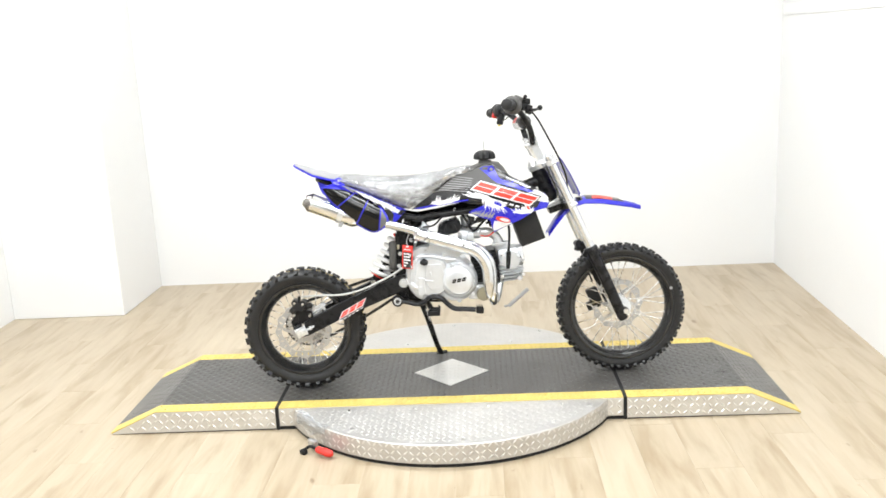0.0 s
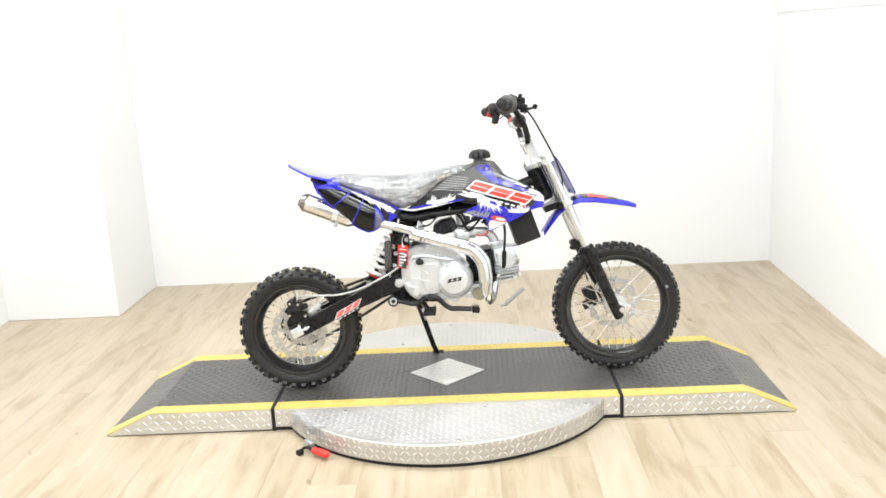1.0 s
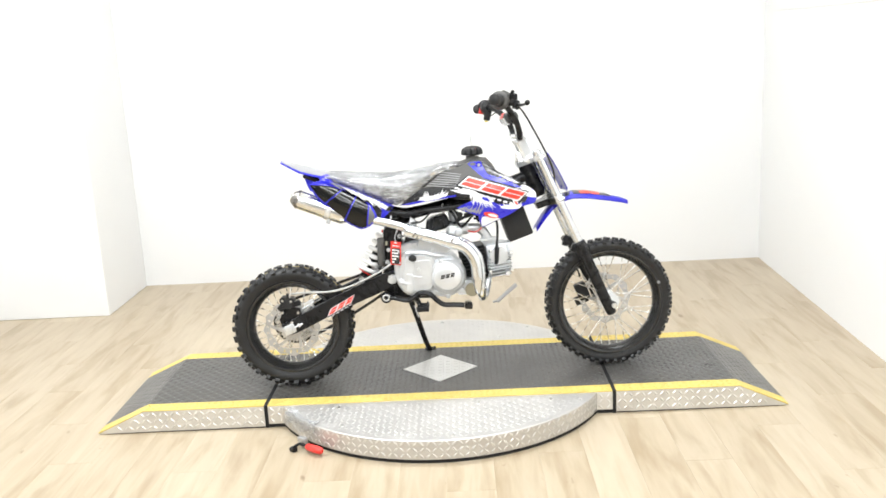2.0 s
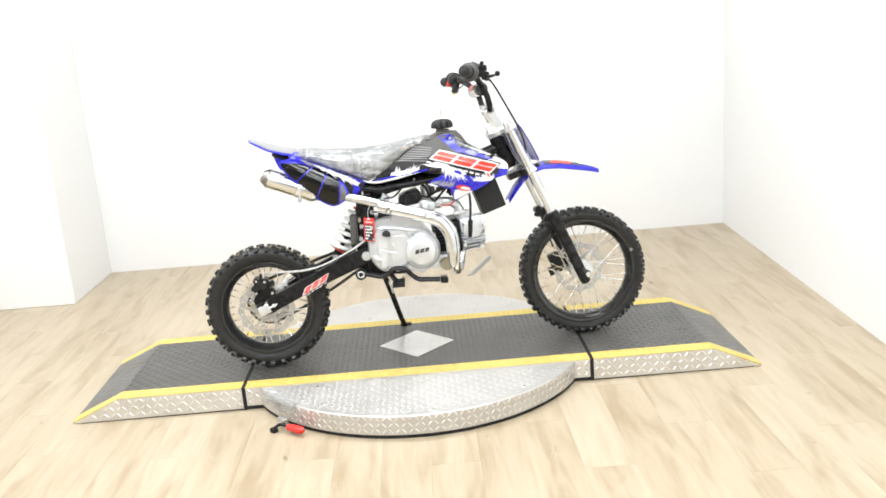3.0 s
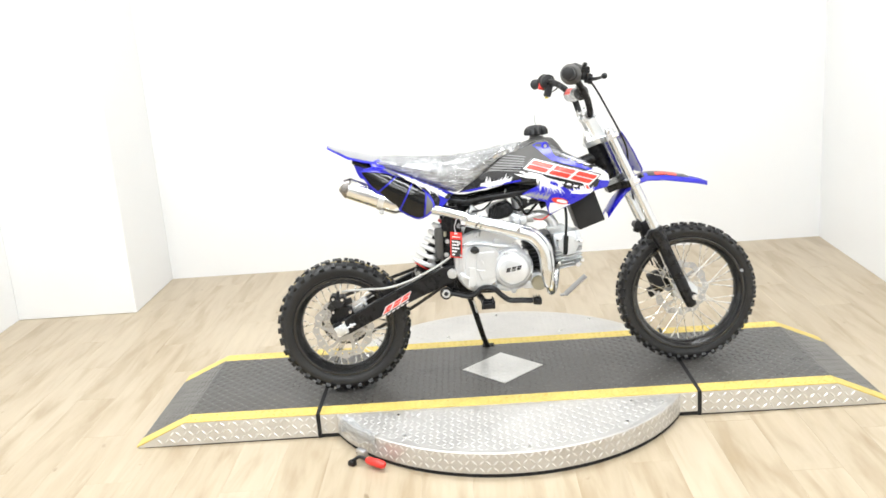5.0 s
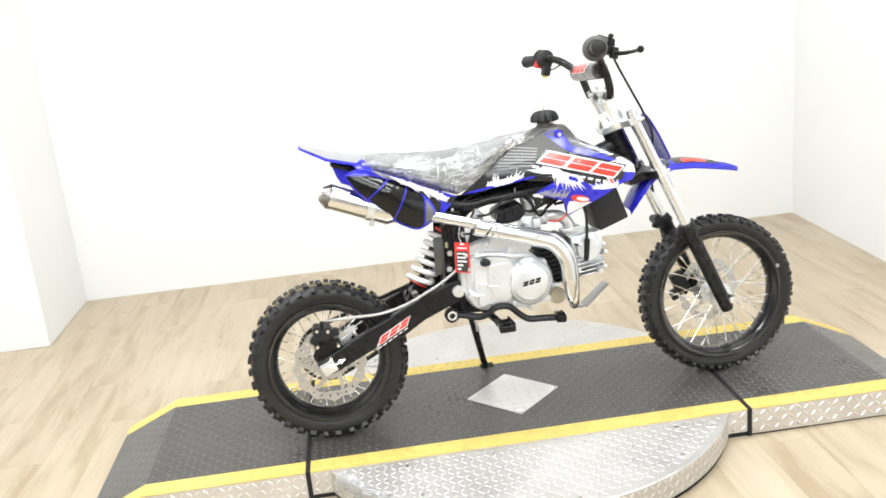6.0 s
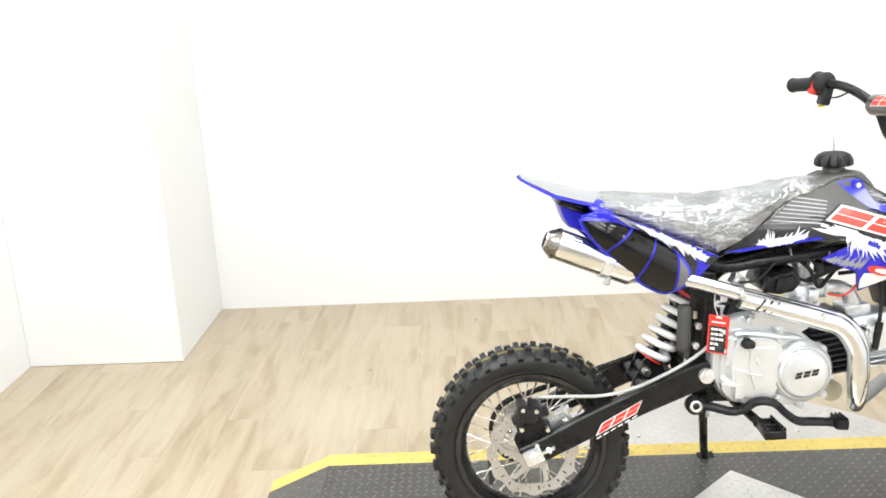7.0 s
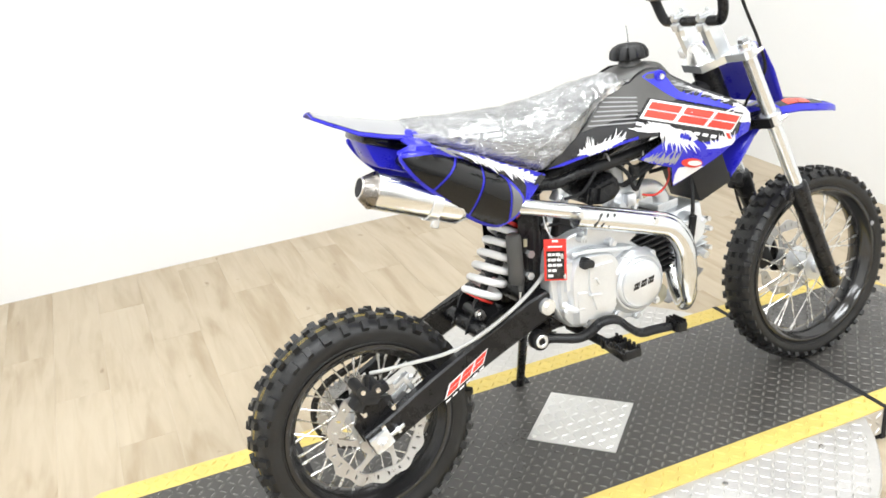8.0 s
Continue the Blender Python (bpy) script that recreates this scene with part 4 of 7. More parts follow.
# risers
BARX, BARZ = 0.897, 0.889
for s in (-1, 1):
    bm = bmesh.new()
    y = s * 0.041
    rings = []
    for u in (0, 0.12, 0.35, 0.7, 0.92, 1):
        cx, cz = 0.938 + (0.904 - 0.938) * u, 0.812 + (0.884 - 0.812) * u
        w, d = (0.015, 0.025) if u == 0 else (0.0120, 0.0215) if u < 0.9 else (0.0125, 0.0205)
        rings.append([(cx + dx * d, y + dy * w, cz + 0.35 * dx * d) for dx, dy in ((-1, -0.6), (-0.6, -1), (0.6, -1), (1, -0.6), (1, 0.6), (0.6, 1), (-0.6, 1), (-1, 0.6))])
    loft(bm, rings)
    box(bm, (BARX + 0.004, y, BARZ - 0.006), (0.044, 0.025, 0.020), (0, -22, 0), bevel=0.004)
    riser = part("riser", bm, CLAMP, bike, "silver handlebar riser", angle=22)
    bm = bmesh.new()
    box(bm, (BARX + 0.001, y, BARZ + 0.011), (0.040, 0.025, 0.012), (0, -22, 0), bevel=0.004)
    for dx in (-0.013, 0.013):
        bar(bm, (BARX + dx - 0.005, y, BARZ + 0.012 + dx * 0.4), (BARX + dx - 0.009, y, BARZ + 0.022 + dx * 0.4), 0.0042, seg=6)
    part("riser_cap", bm, CLAMP, riser, "silver bolted bar cap")
bm = bmesh.new()
half_bar = [(BARX, 0.0, BARZ), (BARX, 0.074, BARZ), (BARX - 0.001, 0.090, 0.893), (0.893, 0.1005, 0.910), (0.884, 0.110, 0.944), (0.868, 0.126, 0.972), (0.850, 0.156, 0.995), (0.832, 0.190, 1.011), (0.812, 0.24, 1.019), (0.783, 0.352, 1.019)]
line = curve_points(half_bar, 4)
whole_bar = [Vector((p.x, -p.y, p.z)) for p in reversed(line)] + line[1:]
tube(bm, whole_bar, 0.0112, 14)
handlebar = part("handlebar", bm, SATIN, bike, "satin black steel handlebar", at=pose(0, 0, BARZ, -1.1, 0, 0) @ pose(0, 0, -BARZ))
bm = bmesh.new()
tube(bm, [(0.876, y, 0.964) for y in (-0.116, 0.116)], 0.007, 10)
part("crossbar", bm, SATIN, handlebar)
bm = bmesh.new()
tube(bm, [(0.868, y, 0.964) for y in (-0.104, -0.100, 0.100, 0.104)], [0.021, 0.025, 0.025, 0.021], 24)
pad = part("bar_pad", bm, PAD_GREY, handlebar, "dark grey foam handlebar pad with red print")
for s in (-1, 1):
    bm = bmesh.new()
    p, q = Vector((0.806, s * 0.262, 1.0195)), Vector((0.781, s * 0.360, 1.0185))
    pts, rads = [], []
    for k in range(25):
        pts.append(p.lerp(q, k / 24))
        rads.append(0.0165 + (0.0012 if k % 2 else 0) + (0.005 if k == 0 else 0) + (0.0018 if k > 22 else 0))
    tube(bm, pts, rads, 18)
    bar(bm, q, q + (q - p).normalized() * 0.003, 0.0165, 0.012, seg=18)
    part("grip", bm, PLASTIC, handlebar, "ribbed black rubber grip")
# throttle and brake on the near side
bm = bmesh.new()
tube(bm, [(0.818, -0.215, 1.020), (0.816, -0.222, 1.020), (0.810, -0.246, 1.020), (0.806, -0.258, 1.020)], [0.026, 0.033, 0.033, 0.024], 18)
box(bm, (0.832, -0.232, 1.040), (0.030, 0.036, 0.024), (0, 25, 0), bevel=0.006)
part("throttle_housing", bm, GREY_PLASTIC, handlebar, "dark grey throttle housing")
bm = bmesh.new()
box(bm, (0.846, -0.200, 1.014), (0.046, 0.030, 0.026), bevel=0.006)
box(bm, (0.862, -0.190, 1.034), (0.030, 0.046, 0.022), (8, 0, 8), bevel=0.004)
tube(bm, curve_points([(0.862, -0.200, 1.006), (0.880, -0.230, 1.001), (0.890, -0.285, 1.000), (0.894, -0.342, 1.003)], 5), [0.008] * 5 + [0.007] * 5 + [0.006] * 6, 10, flat=0.7)
box(bm, (0.872, -0.214, 1.004), (0.022, 0.016, 0.030), (0, 12, 20), bevel=0.003)
bar(bm, (0.876, -0.206, 1.020), (0.876, -0.206, 0.986), 0.005, seg=8)
box(bm, (0.858, -0.236, 1.046), (0.012, 0.014, 0.016), (0, 30, 10), bevel=0.003)
bmesh.ops.create_uvsphere(bm, u_segments=12, v_segments=8, radius=0.0095, matrix=Matrix.Translation((0.894, -0.346, 1.003)))
part("brake_lever", bm, SATIN, handlebar, "black brake lever with ball end")
# switch on the far side
bm = bmesh.new()
tube(bm, [(0.815, 0.228, 1.020), (0.814, 0.231, 1.020), (0.808, 0.252, 1.020), (0.807, 0.256, 1.020)], [0.022, 0.027, 0.027, 0.021], 16)
box(bm, (0.812, 0.240, 0.988), (0.026, 0.030, 0.044), (0, 15, 0), bevel=0.005)
tube(bm, [(0.8065, 0.256, 1.020), (0.8055, 0.261, 1.020), (0.805, 0.263, 1.020)], [0.027, 0.0305, 0.029], 20)
sw = part("switch_housing", bm, PLASTIC, handlebar, "black switch housing")
bm = bmesh.new()
box(bm, (0.792, 0.256, 1.012), (0.022, 0.020, 0.034), (0, 15, 0), bevel=0.004)
box(bm, (0.786, 0.252, 1.002), (0.014, 0.016, 0.016), (0, 15, 0), bevel=0.003)
part("kill_switch", bm, RED_PLASTIC, sw, "red kill switch")
bm = bmesh.new()
box(bm, (0.806, 0.246, 0.966), (0.012, 0.016, 0.010), bevel=0.002)
part("start_button", bm, YELLOW_PLASTIC, sw, "yellow start button")
bm = bmesh.new()
tube(bm, curve_points([(0.815, 0.232, 0.985), (0.826, 0.20, 0.985), (0.846, 0.150, 1.0), (0.856, 0.125, 0.982)], 5), 0.0022, 6)
part("switch_wire", bm, RUBBER, sw)
bm = bmesh.new()
tube(bm, curve_points([(0.866, -0.190, 1.016), (0.890, -0.150, 1.000), (0.918, -0.112, 0.968), (0.953, -0.102, 0.903), (0.988, -0.100, 0.831), (1.014, -0.088, 0.765), (1.030, -0.02, 0.70), (1.050, 0.03, 0.64), (1.075, 0.085, 0.56), (1.100, 0.105, 0.44), (1.135, 0.098, 0.33)], 6), 0.0034, 8)
part("front_brake_hose", bm, RUBBER, bike, "thin black front brake hose")
bm = bmesh.new()
box(bm, (1.134, 0.066, 0.278), (0.045, 0.034, 0.070), (0, -22, 0), bevel=0.006)
box(bm, (1.134, 0.082, 0.242), (0.055, 0.020, 0.035), (0, -22, 0), bevel=0.005)
part("front_caliper", bm, PLASTIC, bike, "black front brake caliper")


# --- frame ---
bm = bmesh.new()
tube(bm, curve_points([(0.925, 0, 0.745), (0.80, 0, 0.705), (0.66, 0, 0.665), (0.54, 0, 0.640), (0.46, 0, 0.615), (0.415, 0, 0.560)], 5), 0.021, 14)
for s in (-1, 1):
    tube(bm, curve_points([(0.880, s * 0.030, 0.690), (0.79, s * 0.060, 0.668), (0.66, s * 0.072, 0.652), (0.52, s * 0.076, 0.640), (0.44, s * 0.074, 0.636), (0.30, s * 0.066, 0.685), (0.16, s * 0.055, 0.740)], 5), 0.0125, 12)
    tube(bm, curve_points([(0.42, s * 0.066, 0.62), (0.415, s * 0.068, 0.54), (0.405, s * 0.068, 0.45), (0.405, s * 0.066, 0.36)], 4), 0.014, 12)
    panel(bm, soft_outline([(0.375, 0.58), (0.435, 0.59), (0.440, 0.50), (0.432, 0.40), (0.452, 0.345), (0.415, 0.325), (0.378, 0.345), (0.372, 0.43), (0.385, 0.50)], 3), lambda x, z, s=s: -s * 0.078, thick=0.005, cell=0)
    tube(bm, [(0.40, s * 0.06, 0.615), (0.31, s * 0.055, 0.665), (0.20, s * 0.05, 0.71)], 0.009, 10)
bar(bm, (0.41, -0.07, 0.56), (0.41, 0.07, 0.56), 0.013)
bar(bm, (0.16, -0.06, 0.740), (0.16, 0.06, 0.740), 0.010)
bar(bm, (0.405, -0.09, 0.335), (0.405, 0.09, 0.335), 0.013)
box(bm, (0.48, 0, 0.318), (0.16, 0.10, 0.014), (0, 3, 0), bevel=0.004)
frame_part = part("bike_frame", bm, SATIN, bike, "satin black tubular steel frame")
for p in ((0.372, 0.511), (0.366, 0.466), (0.415, 0.56)):
    bm = bmesh.new()
    bar(bm, (p[0] + 0.018, -0.077, p[1] - 0.005), (p[0] + 0.018, -0.089, p[1] - 0.005), 0.0085, seg=6)
    part("frame_bolt", bm, CLAMP, frame_part)
for px in (0.60, 0.685):
    bm = bmesh.new()
    ring = [(px + 0.004 * math.cos(a), -0.068 + 0.0155 * math.cos(a), 0.648 + 0.0165 * math.sin(a)) for a in [6.28319 * k / 16 for k in range(16)]]
    tube(bm, ring, 0.0022, 6, loop=True)
    part("cable_tie", bm, CABLE_GREY, frame_part, "grey cable tie")

# --- engine ---
def swell(bm_, outline, steps, middle):
    """A lump of casting: an outline pushed out in y, drawn in a little at each step."""
    cx, cz = middle
    loft(bm_, [[(cx + (x - cx) * k, y, cz + (z - cz) * k) for x, z in outline] for y, k in steps])


bm = bmesh.new()
case = soft_outline([(0.410, 0.395), (0.412, 0.475), (0.430, 0.515), (0.470, 0.534), (0.510, 0.534), (0.560, 0.518), (0.612, 0.486), (0.655, 0.440), (0.662, 0.385), (0.644, 0.340), (0.60, 0.325), (0.52, 0.330), (0.450, 0.338)], 4)
swell(bm, case, ((-0.118, 0.965), (-0.113, 0.99), (-0.105, 1.0), (0.085, 1.0), (0.098, 0.97)), (0.545, 0.42))
swell(bm, [(0.496, 0.520), (0.505, 0.546), (0.530, 0.545), (0.575, 0.526), (0.622, 0.498), (0.600, 0.486), (0.55, 0.505)], ((-0.124, 0.97), (-0.120, 1.0), (0.06, 1.0)), (0.555, 0.515))
engine = part("engine", bm, CAST, bike, "silver cast aluminium engine case")
bm = bmesh.new()
cover = soft_outline([(0.424, 0.385), (0.428, 0.465), (0.450, 0.500), (0.498, 0.504), (0.545, 0.494), (0.595, 0.484), (0.644, 0.455), (0.668, 0.405), (0.657, 0.355), (0.620, 0.330), (0.575, 0.326), (0.53, 0.342), (0.47, 0.340), (0.440, 0.352)], 4)
swell(bm, cover, ((-0.112, 1.0), (-0.125, 1.0), (-0.129, 0.985)), (0.56, 0.41))
# the round housing behind the cap, and the stepped left half
dome = [(0.600 + 0.071 * math.cos(6.28319 * k / 48), 0.405 + 0.071 * math.sin(6.28319 * k / 48)) for k in range(48)]
swell(bm, dome, ((-0.126, 1.0), (-0.136, 0.985), (-0.148, 0.88), (-0.151, 0.84)), (0.600, 0.405))
swell(bm, soft_outline([(0.440, 0.395), (0.444, 0.462), (0.462, 0.488), (0.500, 0.492), (0.548, 0.480), (0.562, 0.440), (0.552, 0.385), (0.535, 0.356), (0.470, 0.352)], 3), ((-0.126, 1.0), (-0.141, 0.965), (-0.146, 0.925)), (0.505, 0.425))
swell(bm, [(0.478, 0.424), (0.482, 0.470), (0.540, 0.470), (0.552, 0.425), (0.540, 0.380), (0.492, 0.372)], ((-0.142, 1.0), (-0.151, 0.94)), (0.515, 0.42))
swell(bm, [(0.448, 0.352), (0.452, 0.425), (0.475, 0.421), (0.478, 0.362), (0.465, 0.348)], ((-0.130, 1.0), (-0.147, 0.93), (-0.149, 0.86)), (0.463, 0.39))
swell(bm, [(0.432, 0.424), (0.437, 0.486), (0.452, 0.492), (0.452, 0.430)], ((-0.126, 1.0), (-0.139, 0.90)), (0.443, 0.458))
tube(bm, curve_points([(0.428, -0.126, 0.398), (0.440, -0.136, 0.388), (0.458, -0.142, 0.386), (0.470, -0.140, 0.386)], 4), [0.008] * 13, 10)
box(bm, (0.492, -0.151, 0.4085), (0.030, 0.008, 0.005), (0, 10, 0), bevel=0.002)
box(bm, (0.499, -0.151, 0.436), (0.005, 0.008, 0.016), (0, -24, 0), bevel=0.002)
tube(bm, curve_points([(0.455, -0.134, 0.497), (0.500, -0.138, 0.497), (0.550, -0.138, 0.487), (0.590, -0.134, 0.480)], 4), 0.0055, 8)
for p in ((0.432, 0.385), (0.433, 0.462), (0.430, 0.505), (0.486, 0.524), (0.553, 0.500), (0.552, 0.345), (0.476, 0.346), (0.648, 0.452), (0.651, 0.348), (0.60, 0.328)):
    bar(bm, (p[0], -0.108, p[1]), (p[0], -0.137, p[1]), 0.0100, 0.0085, seg=14)
    bar(bm, (p[0], -0.136, p[1]), (p[0], -0.1415, p[1]), 0.0058, seg=6)
part("side_cover", bm, CAST, engine, "cast aluminium clutch side cover", angle=32)
bm = bmesh.new()
m = Matrix.Translation((0.600, 0, 0.405)) @ Matrix.Diagonal((0.85, 1, 0.85, 1))
lathe(bm, [(0.0665, -0.140), (0.0665, -0.152), (0.064, -0.157), (0.0605, -0.159), (0.0595, -0.1575), (0.058, -0.1575), (0.057, -0.161), (0.052, -0.1635), (0.020, -0.1645), (0.001, -0.1645)], 56)
bmesh.ops.transform(bm, matrix=m, verts=bm.verts)
part("clutch_cap", bm, CAST, engine, "round brushed aluminium clutch cap with dark print")
bm = bmesh.new()
box(bm, (0.672, -0.045, 0.345), (0.070, 0.06, 0.056), bevel=0.010)
part("filter_housing", bm, CAST, engine, "cast filter housing")
bm = bmesh.new()
for y0, y1, r in ((-0.060, -0.090, 0.0245), (-0.090, -0.094, 0.021)):
    bar(bm, (0.692, y0, 0.337), (0.692, y1, 0.337), r, seg=24)
part("oil_filter_cap", bm, GOLD, engine, "round dull gold filter cap")
bm = bmesh.new()
box(bm, (0.477, -0.151, 0.478), (0.029, 0.020, 0.016), (0, 8, 0), bevel=0.005)
bar(bm, (0.477, -0.135, 0.478), (0.477, -0.148, 0.478), 0.0125, seg=12)
part("oil_plug", bm, PLASTIC, engine, "black oil filler plug")
bm = bmesh.new()
box(bm, (0.500, -0.078, 0.540), (0.090, 0.030, 0.070), (0, 18, 0), bevel=0.008)
box(bm, (0.555, -0.060, 0.530), (0.075, 0.060, 0.038), (0, 14, 0), bevel=0.006)
part("starter_cover", bm, PLASTIC, engine, "black starter cover")
# finned cylinder and head lying forward
bm = bmesh.new()
box(bm, (0.71, 0, 0.441), (0.09, 0.105, 0.100), (0, -7, 0), bevel=0.006)
barrel = part("cylinder", bm, PLASTIC, bike, "black finned cylinder")
for k in range(10):
    z = 0.372 + k * 0.0135
    bm = bmesh.new()
    box(bm, (0.705 - 0.12 * (z - 0.44), 0, z), (0.096, 0.138, 0.0042), (0, -7, 0), bevel=0.0016, segments=1)
    part("fin", bm, PLASTIC, barrel)
bm = bmesh.new()
box(bm, (0.80, 0, 0.452), (0.085, 0.110, 0.098), (0, -7, 0), bevel=0.010)
bar(bm, (0.800, -0.085, 0.460), (0.800, 0.085, 0.460), 0.034, seg=20)
bar(bm, (0.800, -0.090, 0.460), (0.800, -0.082, 0.460), 0.026, seg=20)
for k in range(3):
    a = 2.1 * k + 0.4
    bar(bm, (0.800 + 0.029 * math.cos(a), -0.082, 0.460 + 0.029 * math.sin(a)), (0.800 + 0.029 * math.cos(a), -0.094, 0.460 + 0.029 * math.sin(a)), 0.0055, seg=6)
box(bm, (0.776, 0, 0.503), (0.060, 0.070, 0.030), (0, -7, 0), bevel=0.006)
box(bm, (0.842, -0.02, 0.475), (0.020, 0.075, 0.060), (0, -7, 0), bevel=0.006)
bar(bm, (0.83, -0.052, 0.40), (0.83, -0.090, 0.39), 0.009, seg=6)
head = part("cylinder_head", bm, CAST, bike, "finned aluminium cylinder head")
for k in range(7):
    z = 0.382 + k * 0.0125
    bm = bmesh.new()
    reach = 0.094 - 0.0016 * (k - 3) ** 2
    box(bm, (0.800 - 0.12 * (z - 0.44), 0, z), (reach, 0.150 - 0.002 * (k - 3) ** 2, 0.0036), (0, -7, 0), bevel=0.0016, segments=1)
    part("fin", bm, CAST, head)
for k, (fx, fz) in enumerate(((0.842, 0.468), (0.846, 0.445), (0.842, 0.402), (0.768, 0.476), (0.762, 0.398))):
    bm = bmesh.new()
    bar(bm, (fx, -0.058, fz), (fx + 0.004, -0.086, fz + 0.002), 0.0062, seg=6)
    part("head_bolt", bm, STEEL, head)
bm = bmesh.new()
tube(bm, curve_points([(0.762, -0.030, 0.512), (0.758, -0.032, 0.533), (0.745, -0.033, 0.553), (0.720, -0.033, 0.564), (0.688, -0.032, 0.563)], 5), [0.0185] * 6 + [0.017] * 15, 16)
box(bm, (0.764, -0.030, 0.518), (0.056, 0.042, 0.010), (0, -7, 0), bevel=0.002)
part("intake_manifold", bm, CAST, engine, "curved aluminium intake pipe")
bm = bmesh.new()
bar(bm, (0.692, -0.032, 0.563), (0.610, -0.032, 0.567), 0.022, seg=18)
box(bm, (0.642, -0.032, 0.545), (0.050, 0.048, 0.050), (0, 6, 0), bevel=0.008)
box(bm, (0.690, -0.032, 0.563), (0.007, 0.052, 0.036), bevel=0.003)
bar(bm, (0.643, -0.032, 0.575), (0.640, -0.032, 0.622), 0.0185, seg=16)
bar(bm, (0.640, -0.032, 0.620), (0.6395, -0.032, 0.629), 0.0215, 0.0195, seg=16)
box(bm, (0.655, -0.062, 0.555), (0.024, 0.020, 0.028), bevel=0.004)
bar(bm, (0.628, -0.055, 0.548), (0.628, -0.074, 0.548), 0.008, seg=8)
bar(bm, (0.666, -0.050, 0.535), (0.666, -0.066, 0.535), 0.005, seg=6)
part("carburettor", bm, CAST, engine, "cast aluminium carburettor")
bm = bmesh.new()
block = [(0.534, 0.586), (0.542, 0.604), (0.562, 0.614), (0.606, 0.624), (0.618, 0.612), (0.624, 0.588), (0.606, 0.570), (0.572, 0.564), (0.545, 0.570)]
swell(bm, block, ((-0.086, 0.80), (-0.083, 0.90), (-0.070, 1.0), (0.02, 1.0), (0.03, 0.9)), (0.565, 0.592))
swell(bm, [(0.556, 0.578), (0.562, 0.604), (0.600, 0.611), (0.604, 0.584)], ((-0.094, 0.92), (-0.080, 1.0)), (0.580, 0.594))
box(bm, (0.540, -0.090, 0.592), (0.010, 0.012, 0.034), (0, 15, 0), bevel=0.002)
part("air_box", bm, SATIN, engine, "angular black air box")
bm = bmesh.new()
swell(bm, [(0.478, 0.627), (0.492, 0.612), (0.504, 0.602), (0.497, 0.578), (0.482, 0.582), (0.466, 0.597), (0.474, 0.608)], ((-0.072, 0.85), (-0.066, 1.0), (-0.048, 1.0)), (0.485, 0.600))
bar(bm, (0.484, -0.066, 0.596), (0.484, -0.079, 0.596), 0.0085, seg=10)
part("relay", bm, CLAMP, engine, "silver relay and fuel fitting")
for path, r, m_, lb in (([(0.638, -0.03, 0.625), (0.626, -0.06, 0.636), (0.640, -0.080, 0.618), (0.652, -0.078, 0.590), (0.668, -0.070, 0.575), (0.690, -0.06, 0.592), (0.715, -0.055, 0.615), (0.755, -0.05, 0.632)], 0.0045, RUBBER, "black vent hose"),
                        ([(0.715, -0.055, 0.600), (0.75, -0.07, 0.606), (0.780, -0.072, 0.612), (0.796, -0.080, 0.590), (0.797, -0.092, 0.55), (0.792, -0.096, 0.50), (0.789, -0.092, 0.455)], 0.0045, RUBBER, "black plug lead"),
                        ([(0.690, -0.055, 0.556), (0.715, -0.07, 0.552), (0.738, -0.075, 0.565), (0.752, -0.075, 0.588), (0.752, -0.07, 0.615)], 0.0024, RED_PLASTIC, "thin red wire"),
                        ([(0.425, -0.085, 0.555), (0.47, -0.09, 0.55), (0.52, -0.09, 0.515), (0.55, -0.095, 0.50)], 0.0035, RUBBER, "black wire")):
    bm = bmesh.new()
    tube(bm, curve_points(path, 5), r, 8)
    part("engine_hose", bm, m_, engine, lb)
bm = bmesh.new()
bar(bm, (0.792, -0.097, 0.492), (0.788, -0.088, 0.430), 0.0085, 0.0075, seg=12)
part("plug_cap", bm, RUBBER, engine, "black spark plug cap")
for path, r in (([(0.480, -0.088, 0.600), (0.520, -0.092, 0.606), (0.555, -0.092, 0.640)], 0.0034),
                ([(0.612, -0.080, 0.640), (0.640, -0.086, 0.640), (0.656, -0.080, 0.612), (0.645, -0.070, 0.590), (0.622, -0.066, 0.596)], 0.0036),
                ([(0.640, -0.060, 0.588), (0.668, -0.078, 0.606), (0.705, -0.080, 0.622), (0.740, -0.070, 0.630)], 0.0055)):
    bm = bmesh.new()
    tube(bm, curve_points(path, 5), r, 8)
    part("wiring", bm, RUBBER, engine, "black cable under the seat")
bm = bmesh.new()
box(bm, (0.700, -0.066, 0.620), (0.046, 0.030, 0.018), (0, -20, 0), bevel=0.004)
box(bm, (0.662, -0.074, 0.618), (0.018, 0.020, 0.022), (0, 10, 0), bevel=0.004)
part("wiring_plug", bm, PLASTIC, engine, "black wiring plug")
# electric box in front
bm = bmesh.new()
box(bm, (0.874, -0.008, 0.571), (0.094, 0.104, 0.112), (0, -18, 0), bevel=0.004)
part("battery_box", bm, PLASTIC, bike, "dark grey square battery box")
# skid lip under the head
bm = bmesh.new()
box(bm, (0.831, -0.004, 0.3025), (0.098, 0.056, 0.004), (0, -39, 0), bevel=0.0015)
box(bm, (0.788, -0.004, 0.272), (0.026, 0.028, 0.004), (0, -8, 0), bevel=0.001)
part("guard_plate", bm, GUARD, bike, "dark grey flat guard plate")

